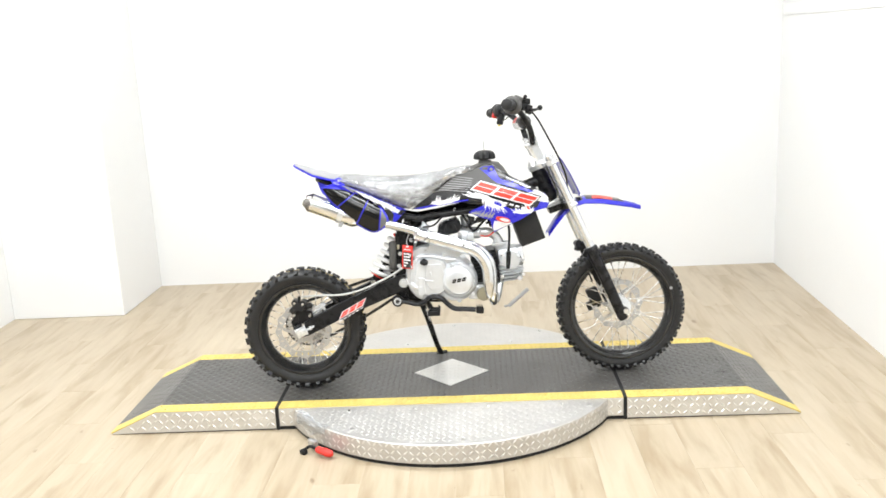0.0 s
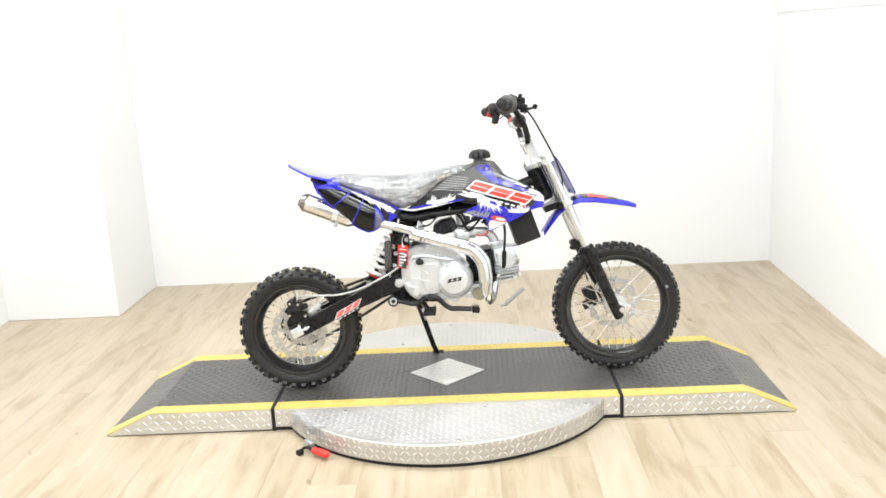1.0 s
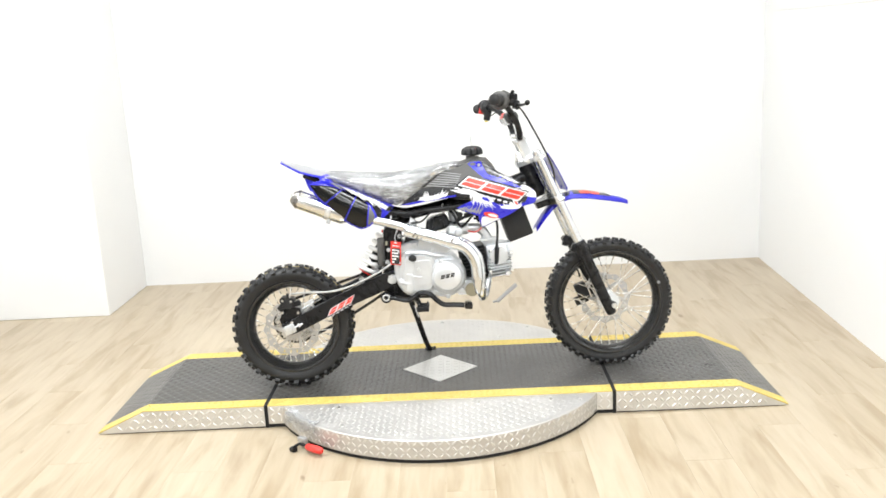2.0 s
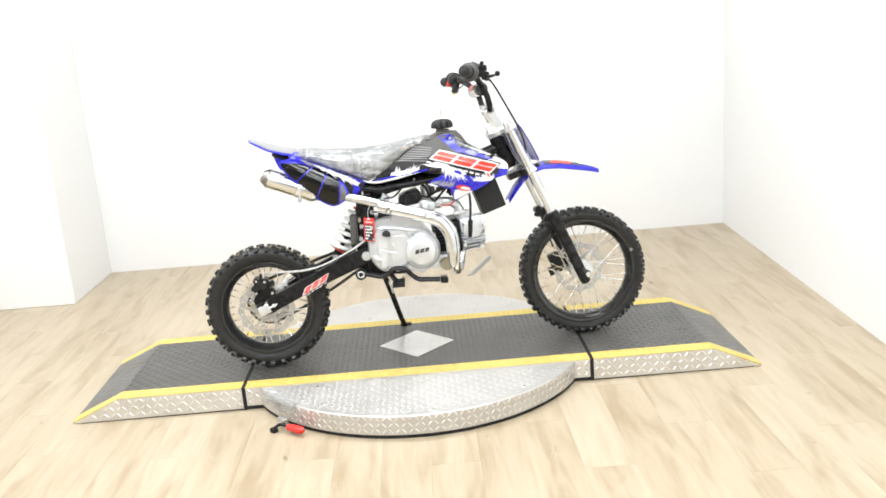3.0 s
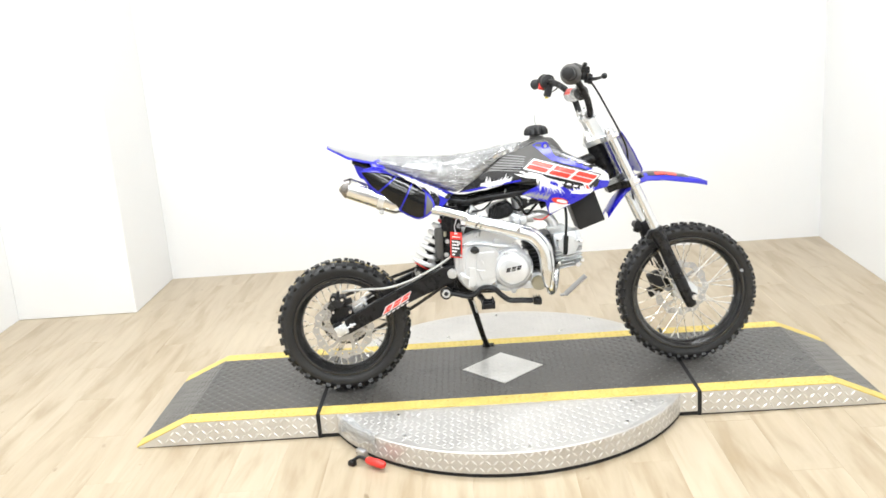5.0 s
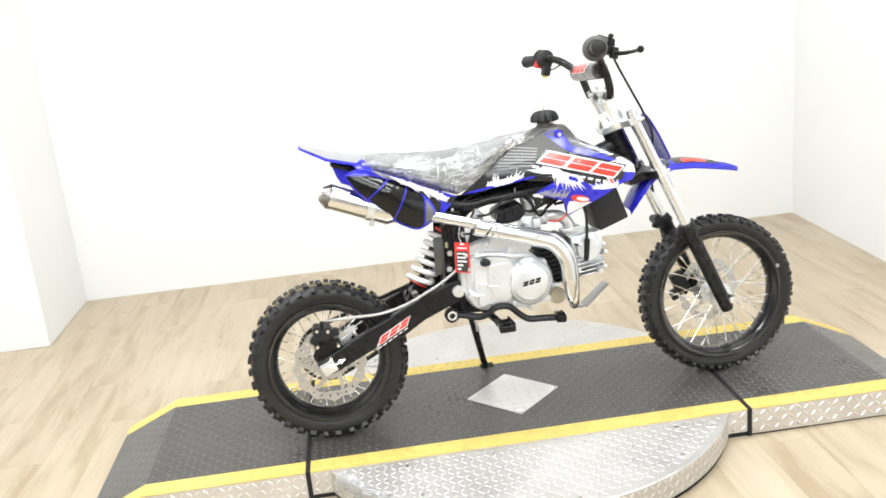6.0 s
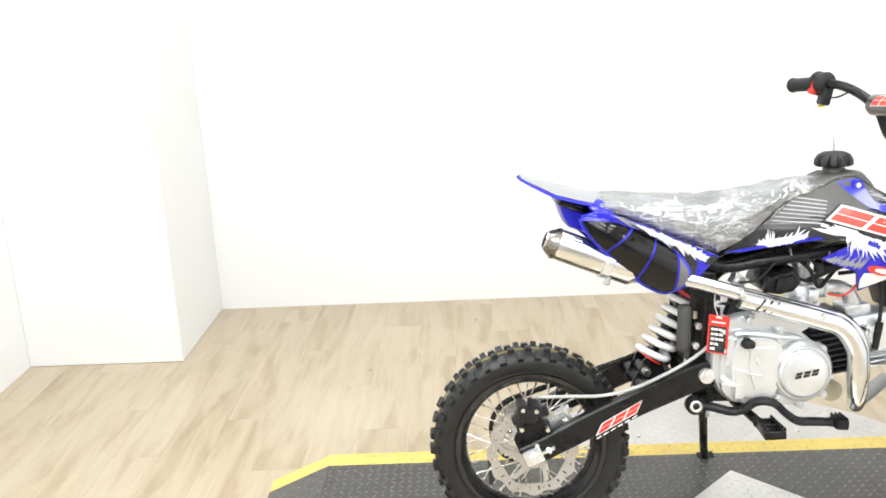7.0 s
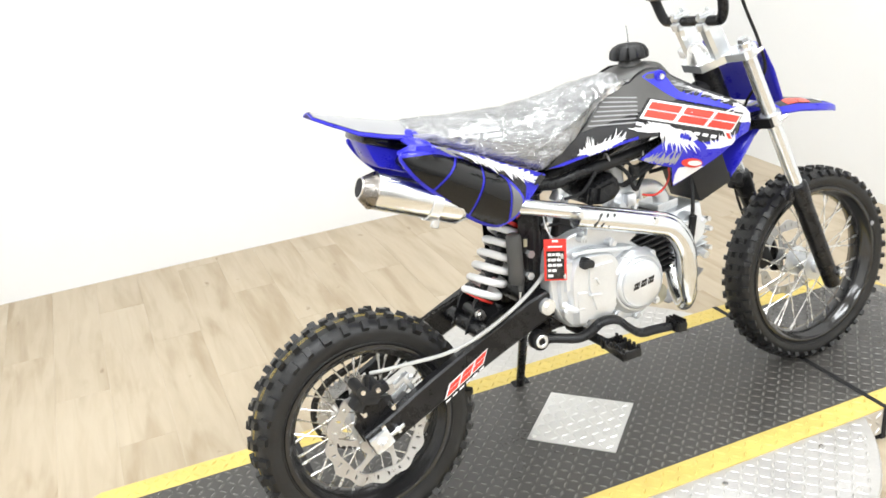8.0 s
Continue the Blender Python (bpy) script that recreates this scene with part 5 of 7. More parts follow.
# --- exhaust ---
pipe_line = curve_points([(0.765, -0.020, 0.405), (0.757, -0.052, 0.372), (0.742, -0.090, 0.328), (0.727, -0.130, 0.317), (0.722, -0.155, 0.345), (0.722, -0.159, 0.375), (0.724, -0.160, 0.420), (0.715, -0.162, 0.475), (0.682, -0.162, 0.517), (0.630, -0.160, 0.538), (0.540, -0.155, 0.566), (0.440, -0.148, 0.597), (0.355, -0.134, 0.622), (0.300, -0.118, 0.632), (0.240, -0.108, 0.645)], 6)
bm = bmesh.new()
tube(bm, pipe_line, 0.0155, 18)
pipe = part("exhaust_pipe", bm, CHROME, bike, "chromed exhaust header pipe")
bm = bmesh.new()
shield_line = curve_points([(0.709, -0.166, 0.338), (0.709, -0.168, 0.405), (0.703, -0.170, 0.460), (0.671, -0.171, 0.508), (0.620, -0.170, 0.530), (0.540, -0.166, 0.556), (0.455, -0.160, 0.583)], 6)
tube(bm, shield_line, [0.010 + 0.0115 * min(1, k / 5) for k in range(len(shield_line))], 18, flat=1.0)
shield = part("heat_shield", bm, CHROME, pipe, "polished heat shield")
for k, (hx, hz) in enumerate(((0.482, 0.584), (0.497, 0.580), (0.512, 0.576))):
    bm = bmesh.new()
    box(bm, (hx + 0.01, -0.182, hz - 0.012), (0.005, 0.005, 0.030), (0, 42, 0), bevel=0.0015, segments=1)
    part("shield_slot", bm, BLACK_DECAL, shield, "dark slot")
for hx, hz, hy in ((0.455, 0.590, -0.178), (0.622, 0.540, -0.188), (0.716, 0.43, -0.178)):
    bm = bmesh.new()
    bar(bm, (hx, hy + 0.004, hz), (hx, hy - 0.004, hz), 0.0065, seg=8)
    part("shield_screw", bm, BRUSHED, shield)
mdir = (Vector((0.055, -0.100, 0.721)) - Vector((0.248, -0.108, 0.641))).normalized()
m0 = Vector((0.248, -0.108, 0.641))


def along(d):
    return m0 + mdir * d


bm = bmesh.new()
tube(bm, [along(d) for d in (-0.03, 0.0, 0.014, 0.018, 0.182, 0.186)], [0.016, 0.024, 0.0330, 0.0340, 0.0340, 0.0330], 28)
muffler = part("muffler", bm, BRUSHED, bike, "polished steel muffler with conical tip")
bm = bmesh.new()
tube(bm, [along(d) for d in (0.182, 0.185, 0.190, 0.2095)], [0.0330, 0.0358, 0.0352, 0.0215], 8)
part("muffler_tip", bm, TITAN, muffler, "faceted steel end cap")
bm = bmesh.new()
tube(bm, [along(d) for d in (0.2085, 0.2125, 0.2130)], [0.0195, 0.0195, 0.0185], 24)
part("outlet_rim", bm, STEEL, muffler, "thin bright outlet rim")
# solid black plug, nearly flush, in place of the shade inside the outlet
bm = bmesh.new()
tube(bm, [along(d) for d in (0.205, 0.2134)], 0.0172, 20)
part("bore_shade", bm, RUBBER, muffler, "black plug standing in for the outlet's shaded inside")
bm = bmesh.new()
tube(bm, [along(d) for d in (0.0585, 0.0595, 0.0785, 0.0795)], [0.0345, 0.0372, 0.0372, 0.0345], 28)
box(bm, along(0.069) + Vector((-0.004, -0.012, -0.038)), (0.015, 0.010, 0.020), (0, 20, 0), bevel=0.002, segments=1)
box(bm, along(0.072) + Vector((0.004, 0.03, 0.03)), (0.022, 0.004, 0.05), (0, 20, 0))
part("muffler_clamp", bm, CLAMP, muffler, "silver muffler strap")

# --- shock ---
S0, S1 = Vector((0.402, -0.014, 0.572)), Vector((0.283, -0.014, 0.393))
sd = (S1 - S0).normalized()
side1 = sd.cross(Vector((0, 1, 0))).normalized()
side2 = sd.cross(side1)
ls = (S1 - S0).length
bm = bmesh.new()
bar(bm, S0, S0 + sd * ls * 0.62, 0.019, seg=18)
bar(bm, S0 + sd * ls * 0.6, S1, 0.0085, seg=12)
bar(bm, S1 - Vector((0, 0.026, 0)), S1 + Vector((0, 0.026, 0)), 0.014, seg=14)
bar(bm, S0 - Vector((0, 0.026, 0)), S0 + Vector((0, 0.026, 0)), 0.014, seg=14)
shock = part("shock_absorber", bm, SATIN, bike, "rear shock absorber with white coil spring")
bm = bmesh.new()
turns, per = 5.6, 20
coil = []
for k in range(int(turns * per) + 1):
    u = k / (turns * per)
    a = 6.28319 * k / per
    coil.append(S0 + sd * (ls * (0.12 + 0.72 * u)) + 0.0350 * (math.cos(a) * side1 + math.sin(a) * side2))
tube(bm, coil, 0.0080, 10)
part("spring", bm, WHITE_PAINT, shock, "white painted coil spring")
for u0, u1 in ((0.07, 0.105), (0.850, 0.870)):
    bm = bmesh.new()
    bar(bm, S0 + sd * ls * u0, S0 + sd * ls * u1, 0.030, seg=24)
    part("spring_collar", bm, RED_PLASTIC, shock, "red anodised spring collar")
bm = bmesh.new()
box(bm, (0.406, -0.060, 0.574), (0.036, 0.030, 0.024), (0, 25, 0), bevel=0.006)
part("shock_mount", bm, RED_PLASTIC, shock, "red shock top mount")
for s in (-1,):
    bm = bmesh.new()
    bar(bm, (S1.x, -0.030, S1.z), (S1.x, -0.048, S1.z), 0.0125, 0.0115, seg=12)
    bar(bm, (S1.x, -0.046, S1.z), (S1.x, -0.052, S1.z), 0.007, seg=6)
    part("shock_bolt", bm, STEEL, shock, "silver shock bolt")
bm = bmesh.new()
tube(bm, [(0.365, -0.068, 0.551), (0.365, -0.068, 0.546), (0.362, -0.068, 0.452), (0.362, -0.068, 0.446)], [0.012, 0.0160, 0.0160, 0.012], 18)
box(bm, (0.381, -0.070, 0.495), (0.018, 0.016, 0.10), bevel=0.003)
bar(bm, (0.370, -0.070, 0.448), (0.367, -0.071, 0.428), 0.0075, 0.0055, seg=10)
res = part("brake_reservoir", bm, GREY_PLASTIC, bike, "dark grey rear brake cylinder")
bm = bmesh.new()
bar(bm, (0.384, -0.076, 0.522), (0.385, -0.076, 0.538), 0.0060, seg=6)
part("hose_fitting", bm, GOLD, res, "brass hose fitting")
bm = bmesh.new()
bar(bm, (0.367, -0.071, 0.432), (0.356, -0.073, 0.366), 0.0046, seg=10)
part("push_rod", bm, STEEL, res, "steel push rod")

# --- foot controls ---
bm = bmesh.new()
tube(bm, curve_points([(0.372, -0.114, 0.334), (0.400, -0.125, 0.333), (0.445, -0.140, 0.324), (0.470, -0.150, 0.332), (0.495, -0.158, 0.350), (0.530, -0.162, 0.346), (0.556, -0.166, 0.322), (0.580, -0.170, 0.305), (0.615, -0.172, 0.302), (0.655, -0.172, 0.298)], 5), 0.0112, 10, flat=0.65)
pedal = part("brake_pedal", bm, SATIN, bike, "black rear brake pedal")
bm = bmesh.new()
box(bm, (0.671, -0.172, 0.296), (0.028, 0.040, 0.022), (0, 6, 0), bevel=0.004)
for k in range(3):
    box(bm, (0.662 + k * 0.009, -0.172, 0.309), (0.003, 0.040, 0.006))
part("pedal_pad", bm, SATIN, pedal)
bm = bmesh.new()
m = Matrix.Translation((0.372, -0.114, 0.334))
lathe(bm, [(0.001, 0.012), (0.019, 0.012), (0.0205, 0.009), (0.0205, -0.009), (0.019, -0.011), (0.001, -0.011)], 26)
bmesh.ops.transform(bm, matrix=m, verts=bm.verts)
part("pedal_pivot", bm, SATIN, pedal, "black pedal pivot")
bm = bmesh.new()
lathe(bm, [(0.0080, -0.010), (0.0140, -0.010), (0.0140, -0.0135), (0.0125, -0.015), (0.0090, -0.015), (0.0075, -0.0135)], 26, closed=True)
bmesh.ops.transform(bm, matrix=m, verts=bm.verts)
part("pivot_washer", bm, CLAMP, pedal, "silver pivot washer")
bm = bmesh.new()
spring_line = [(0.408 + 0.0055 * math.cos(k * 0.9), -0.112 + 0.0055 * math.sin(k * 0.9), 0.385 - 0.0011 * k) for k in range(48)]
tube(bm, spring_line, 0.0014, 6)
part("return_spring", bm, SATIN, pedal)
for s in (-1, 1):
    bm = bmesh.new()
    tube(bm, [(0.478, s * 0.06, 0.318), (0.488, s * 0.125, 0.312), (0.496, s * 0.165, 0.306)], 0.0105, 10)
    cx = 0.505
    for dx in (-0.018, 0.018):
        box(bm, (cx + dx, s * 0.203, 0.305), (0.005, 0.084, 0.018), (0, 0, s * 6), bevel=0.002)
        for k in range(6):
            y = s * (0.168 + k * 0.0142)
            box(bm, (cx + dx, y, 0.3165), (0.005, 0.007, 0.009), (0, 0, 0), bevel=0.001, segments=1)
    for y in (0.166, 0.200, 0.242):
        box(bm, (cx, s * y, 0.305), (0.040, 0.007, 0.017), bevel=0.002)
    part("foot_peg", bm, SATIN, bike, "black toothed foot peg")
bm = bmesh.new()
tube(bm, [(0.452, 0.100, 0.300), (0.470, 0.130, 0.240), (0.512, 0.250, 0.070), (0.526, 0.284, 0.030)], [0.012, 0.0115, 0.0105, 0.0105], 12)
box(bm, (0.530, 0.290, 0.0275), (0.045, 0.026, 0.007), (24, 0, 0), bevel=0.002)
stand = part("kickstand", bm, SATIN, bike, "black side stand")
bm = bmesh.new()
bar(bm, (0.472, 0.118, 0.255), (0.487, 0.150, 0.200), 0.0065, seg=10)
part("stand_spring", bm, STEEL, stand, "silver stand spring")

# --- tag tied to the frame ---
bm = bmesh.new()
tagm = pose(0.4175, -0.132, 0.4980, 0, 4, -30)
box(bm, (0, 0, 0), (0.044, 0.0012, 0.086), bevel=0.0003)
for v in bm.verts:
    v.co = tagm @ v.co
tag = part("warning_tag", bm, RED_PLASTIC, bike, "red plastic warning tag with black field and white lines", smooth=False)
bm = bmesh.new()
box(bm, (0.000, -0.0012, -0.0105), (0.035, 0.0008, 0.058))
bmesh.ops.transform(bm, matrix=tagm, verts=bm.verts)
part("tag_field", bm, BLACK_DECAL, tag, smooth=False)
for k, widths in enumerate(((0.007, 0.005, 0.009), (0.005, 0.009, 0.008), (0.008, 0.006, 0.010), (0.006, 0.009), (0.010,))):
    bm = bmesh.new()
    lx = -0.0145
    for w in widths:
        box(bm, (lx + w / 2, -0.0018, 0.0115 - k * 0.0110), (w, 0.0006, 0.0056))
        lx += w + 0.0016
    bmesh.ops.transform(bm, matrix=tagm, verts=bm.verts)
    part("tag_line", bm, WHITE_DECAL, tag, "white unreadable line", smooth=False)
bm = bmesh.new()
box(bm, (0.0, -0.0012, 0.0275), (0.028, 0.0008, 0.0032))
box(bm, (0.0, -0.0012, 0.0390), (0.012, 0.0008, 0.0045))
bmesh.ops.transform(bm, matrix=tagm, verts=bm.verts)
part("tag_line", bm, WHITE_DECAL, tag, "white unreadable line", smooth=False)
bm = bmesh.new()
tube(bm, curve_points([(0.419, -0.126, 0.540), (0.417, -0.112, 0.556), (0.425, -0.09, 0.575), (0.43, -0.075, 0.59)], 4), 0.0012, 5)
part("tag_string", bm, WHITE_DECAL, tag)


# --- tank, seat and panels ---
def ease(u):
    u = min(1.0, max(0.0, u))
    return u * u * (3 - 2 * u)


def ramp_between(x, table_):
    for (x0, y0), (x1, y1) in zip(table_, table_[1:]):
        if x <= x1:
            return y0 + (y1 - y0) * max(0.0, (x - x0) / (x1 - x0))
    return table_[-1][1]


def shroud_depth(x, z):
    """How far the side cover stands out from the bike's middle."""
    w = ramp_between(x, [(0.42, 0.088), (0.55, 0.100), (0.65, 0.112), (0.78, 0.126), (0.88, 0.128), (0.95, 0.112)])
    w -= 0.055 * ease((z - 0.70) / 0.13)
    w -= 0.030 * ease((0.64 - z) / 0.10)
    return w


def seat_low(x):
    return ramp_between(x, [(0.16, 0.792), (0.19, 0.775), (0.27, 0.738), (0.373, 0.690), (0.432, 0.668), (0.476, 0.688), (0.546, 0.737), (0.612, 0.790), (0.66, 0.795)])


def seat_top(x):
    return ramp_between(x, [(0.15, 0.798), (0.20, 0.800), (0.30, 0.790), (0.40, 0.784), (0.49, 0.787), (0.57, 0.799), (0.645, 0.811), (0.69, 0.806)])


def seat_half(x):
    return ramp_between(x, [(0.15, 0.070), (0.22, 0.095), (0.32, 0.108), (0.43, 0.106), (0.52, 0.092), (0.60, 0.072), (0.67, 0.055)])


def seat_rings(grow, wrinkle):
    rings = []
    for k in range(131):
        x = 0.176 + (0.672 - 0.176) * k / 130
        lo, hi, w = seat_low(x) - grow * 0.5, seat_top(x) + grow, seat_half(x) + grow
        ring = []
        for j in range(60):
            a = -0.5 * math.pi + 6.28319 * j / 60
            cy, cz = math.cos(a), math.sin(a)
            y = w * math.copysign(abs(cy) ** (0.55 if cz > 0 else 0.22), cy)
            v = math.copysign(abs(cz) ** 0.62, cz)
            # the edge hangs low at the sides only
            z = (hi + lo) / 2 + v * (hi - lo) / 2
            if v > 0:
                z -= 0.020 * (abs(y) / w) ** 2.5
                y *= 1 - 0.16 * v
            p = Vector((x, y, z))
            if wrinkle:
                q = Vector(((x - 0.75 * z) * 46, y * 20, (z + 0.6 * x) * 14))
                fold = 1 - abs(noise.noise(q)) * 2.2
                # long creases gathered along the front edge
                c = 0.85 * z - 0.52 * x
                crease = max(0.0, math.sin(c * 190 + 3.0 * noise.noise(Vector((x * 9, y * 5, z * 9))))) ** 3 * ease((0.425 - c) / 0.05) * ease((x - 0.44) / 0.06)
                p += Vector((0, math.copysign(1, y), 0.3)) * crease * 0.006
                p += Vector((0, math.copysign(1, y), 0.6)) * (max(0.0, fold) * wrinkle + (0.5 + 0.5 * noise.noise(q * 2.1 + Vector((9, 2, 5)))) * wrinkle * 0.7)
            ring.append(p)
        rings.append(ring)
    return rings


bm = bmesh.new()
loft(bm, seat_rings(0.0, 0.0))
seat = part("seat", bm, VINYL, bike, "black vinyl seat under clear film", angle=60)
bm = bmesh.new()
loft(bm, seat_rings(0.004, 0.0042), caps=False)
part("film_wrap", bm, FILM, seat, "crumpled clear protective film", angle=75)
# pale print on the seat's side
def seat_side(x, z):
    """How far the seat's upper flank stands out at a height."""
    lo, hi, w = seat_low(x), seat_top(x), seat_half(x)
    for k in range(60):
        a = 1.5 * k / 60
        v = math.sin(a) ** 0.62
        y = w * math.cos(a) ** 0.55
        if (hi + lo) / 2 + v * (hi - lo) / 2 - 0.020 * (y / w) ** 2.5 >= z:
            return y * (1 - 0.16 * v)
    return w * 0.3


for j in range(3):
    for k in range(2):
        bm = bmesh.new()
        x0, z0 = 0.262 + 0.047 * k + 0.003 * j, 0.752 + 0.0100 * j - 0.0045 * k
        panel(bm, [(x0, z0), (x0 + 0.040, z0 - 0.0035), (x0 + 0.045, z0 + 0.0030), (x0 + 0.005, z0 + 0.0065)], seat_side, thick=0.0015, cell=0.012, lift=0.0022)
        part("seat_print", bm, WHITE_DECAL, seat, "pale printed stripe")

# tank
bm = bmesh.new()
rings = []
for x, lo, hi, w in ((0.605, 0.690, 0.792, 0.052), (0.625, 0.682, 0.806, 0.066), (0.66, 0.672, 0.812, 0.078), (0.695, 0.668, 0.823, 0.084), (0.735, 0.668, 0.828, 0.084), (0.768, 0.668, 0.824, 0.080), (0.785, 0.668, 0.806, 0.076), (0.805, 0.67, 0.774, 0.072), (0.85, 0.675, 0.740, 0.062), (0.905, 0.685, 0.712, 0.045)):
    ring = []
    for j in range(24):
        a = 6.28319 * j / 24
        cy, cz = math.cos(a), math.sin(a)
        v = math.copysign(abs(cz) ** 0.6, cz)
        y = w * math.copysign(abs(cy) ** 0.6, cy) * (1 - 0.20 * max(0, v))
        ring.append((x + 0.006 * v, y, (hi + lo) / 2 + v * (hi - lo) / 2))
    rings.append(ring)
loft(bm, rings)
bar(bm, (0.724, 0, 0.820), (0.726, 0, 0.834), 0.026, 0.023, seg=24)
tank = part("fuel_tank", bm, GREY_PLASTIC, bike, "dark grey plastic fuel tank", angle=60)
bm = bmesh.new()
rows = []
for r, z, cutin in ((0.022, 0.834, 0.0), (0.036, 0.836, 0.16), (0.0405, 0.839, 0.20), (0.0395, 0.852, 0.17), (0.033, 0.862, 0.10), (0.022, 0.868, 0.03), (0.006, 0.870, 0.0)):
    ring = []
    for k in range(72):
        a = 6.28319 * k / 72
        rr = r * (1.03 - cutin * max(0.0, math.cos(11 * a)) ** 3)
        ring.append((0.724 + rr * math.cos(a), rr * math.sin(a), z))
    rows.append(ring)
loft(bm, rows)
cap = part("fuel_cap", bm, PLASTIC, tank, "black fluted fuel cap")
bm = bmesh.new()
tube(bm, curve_points([(0.724, 0, 0.868), (0.722, -0.002, 0.89), (0.722, 0.001, 0.905)], 4), 0.0014, 6)
part("vent_tube", bm, FILM, cap, "thin clear vent tube")


def splash(cx, cz, r, spikes, seed, stretch=(1.0, 1.0), turn=0.0, power=1.0):
    """The outline of a paint splash: a blob with uneven spikes."""
    rg = random.Random(seed)
    pts = []
    for k in range(spikes * 2):
        a = 6.28319 * k / (spikes * 2)
        rr = r * (rg.uniform(0.85, 1.35 + power * 0.35) if k % 2 else rg.uniform(0.5, 0.68))
        dx, dz = rr * math.cos(a) * stretch[0], rr * math.sin(a) * stretch[1]
        pts.append((cx + dx * math.cos(turn) - dz * math.sin(turn), cz + dx * math.sin(turn) + dz * math.cos(turn)))
    return pts


def clip_to(pts, outline):
    """Keeps a decal on its panel: points outside move in along the line to the decal's middle."""
    def inside(px, pz):
        hit = False
        n = len(outline)
        for i in range(n):
            (x0, z0), (x1, z1) = outline[i], outline[(i + 1) % n]
            if (z0 > pz) != (z1 > pz) and px < (x1 - x0) * (pz - z0) / (z1 - z0) + x0:
                hit = not hit
        return hit
    cx, cz = sum(p[0] for p in pts) / len(pts), sum(p[1] for p in pts) / len(pts)
    out = []
    for px, pz in pts:
        u = 1.0
        while u > 0.05 and not inside(cx + (px - cx) * u * 1.02, cz + (pz - cz) * u * 1.02):
            u -= 0.04
        out.append((cx + (px - cx) * u, cz + (pz - cz) * u))
    return out


def blocks(x, z, dx, dz, ux, uz, n, gap):
    """Slanted stacks of three bars in a row, for a maker's mark kept as plain shapes."""
    shapes = []
    w = (1 - gap * (n - 1)) / n
    for k in range(n):
        a, b = k * (w + gap), k * (w + gap) + w
        for v0, v1 in ((0.0, 0.46), (0.54, 1.0)):
            shapes.append([(x + dx * u + ux * v, z + dz * u + uz * v) for u, v in ((a, v0), (b, v0), (b, v1), (a, v1))])
    return shapes


def cut(poly, px, pz, nx, nz):
    """The side of an outline that lies along the normal from a line."""
    out = []
    for (ax, az), (bx, bz) in zip(poly, poly[1:] + poly[:1]):
        da, db = (ax - px) * nx + (az - pz) * nz, (bx - px) * nx + (bz - pz) * nz
        if da >= 0:
            out.append((ax, az))
        if (da >= 0) != (db >= 0):
            u = da / (da - db)
            out.append((ax + (bx - ax) * u, az + (bz - az) * u))
    return out


def shrink(poly, d):
    """An outline moved inwards by d (points in clockwise or other order)."""
    area = sum(a[0] * b[1] - b[0] * a[1] for a, b in zip(poly, poly[1:] + poly[:1]))
    s = 1 if area > 0 else -1
    out = []
    n = len(poly)
    for i in range(n):
        (ax, az), (bx, bz) = poly[i - 1], poly[(i + 1) % n]
        tx, tz = bx - ax, bz - az
        ln = math.hypot(tx, tz) or 1
        out.append((poly[i][0] - s * tz / ln * d, poly[i][1] + s * tx / ln * d))
    return out


def fringe(x0, z0, x1, z1, thick, spike, n, seed, lean=0.5, both=False):
    """A brushed splash: a stroke from one point to another with ragged spikes off one or both sides."""
    rg = random.Random(seed)
    dx, dz = x1 - x0, z1 - z0
    ln = math.hypot(dx, dz)
    tx, tz = dx / ln, dz / ln
    nx, nz = -tz, tx
    top, low = [], []
    for k in range(2 * n + 1):
        for row, sign, on in ((top, 1, True), (low, -0.6, both)):
            u = min(1, max(0, (k + rg.uniform(-0.38, 0.38)) / (2 * n)))
            body = thick * math.sin(math.pi * (0.06 + u * 0.88)) ** 0.6 * rg.uniform(0.7, 1.15)
            sp = spike * (0.15 + 1.3 * rg.random() ** 2.2) * math.sin(math.pi * u) ** 0.5 if k % 2 and on else 0.0
            h = sign * (body + sp * (1 if sign > 0 else 1.5))
            row.append((x0 + dx * u + nx * h + tx * lean * sp, z0 + dz * u + nz * h + tz * lean * sp))
    return top + low[::-1]


SIDE_COVER = [(0.440, 0.668), (0.476, 0.693), (0.512, 0.716), (0.548, 0.742), (0.582, 0.768), (0.610, 0.790), (0.640, 0.798), (0.672, 0.800), (0.692, 0.812), (0.715, 0.820), (0.742, 0.819), (0.758, 0.808), (0.775, 0.794), (0.805, 0.775), (0.835, 0.758),
              (0.868, 0.742), (0.905, 0.722), (0.930, 0.708), (0.943, 0.690), (0.946, 0.668), (0.936, 0.650), (0.905, 0.645), (0.885, 0.640), (0.850, 0.618), (0.815, 0.602), (0.780, 0.588), (0.740, 0.568), (0.732, 0.590), (0.726, 0.615),
              (0.700, 0.625), (0.672, 0.636), (0.648, 0.648), (0.672, 0.660), (0.705, 0.674), (0.722, 0.683), (0.690, 0.688), (0.650, 0.690), (0.610, 0.686), (0.570, 0.680), (0.530, 0.676), (0.480, 0.668)]


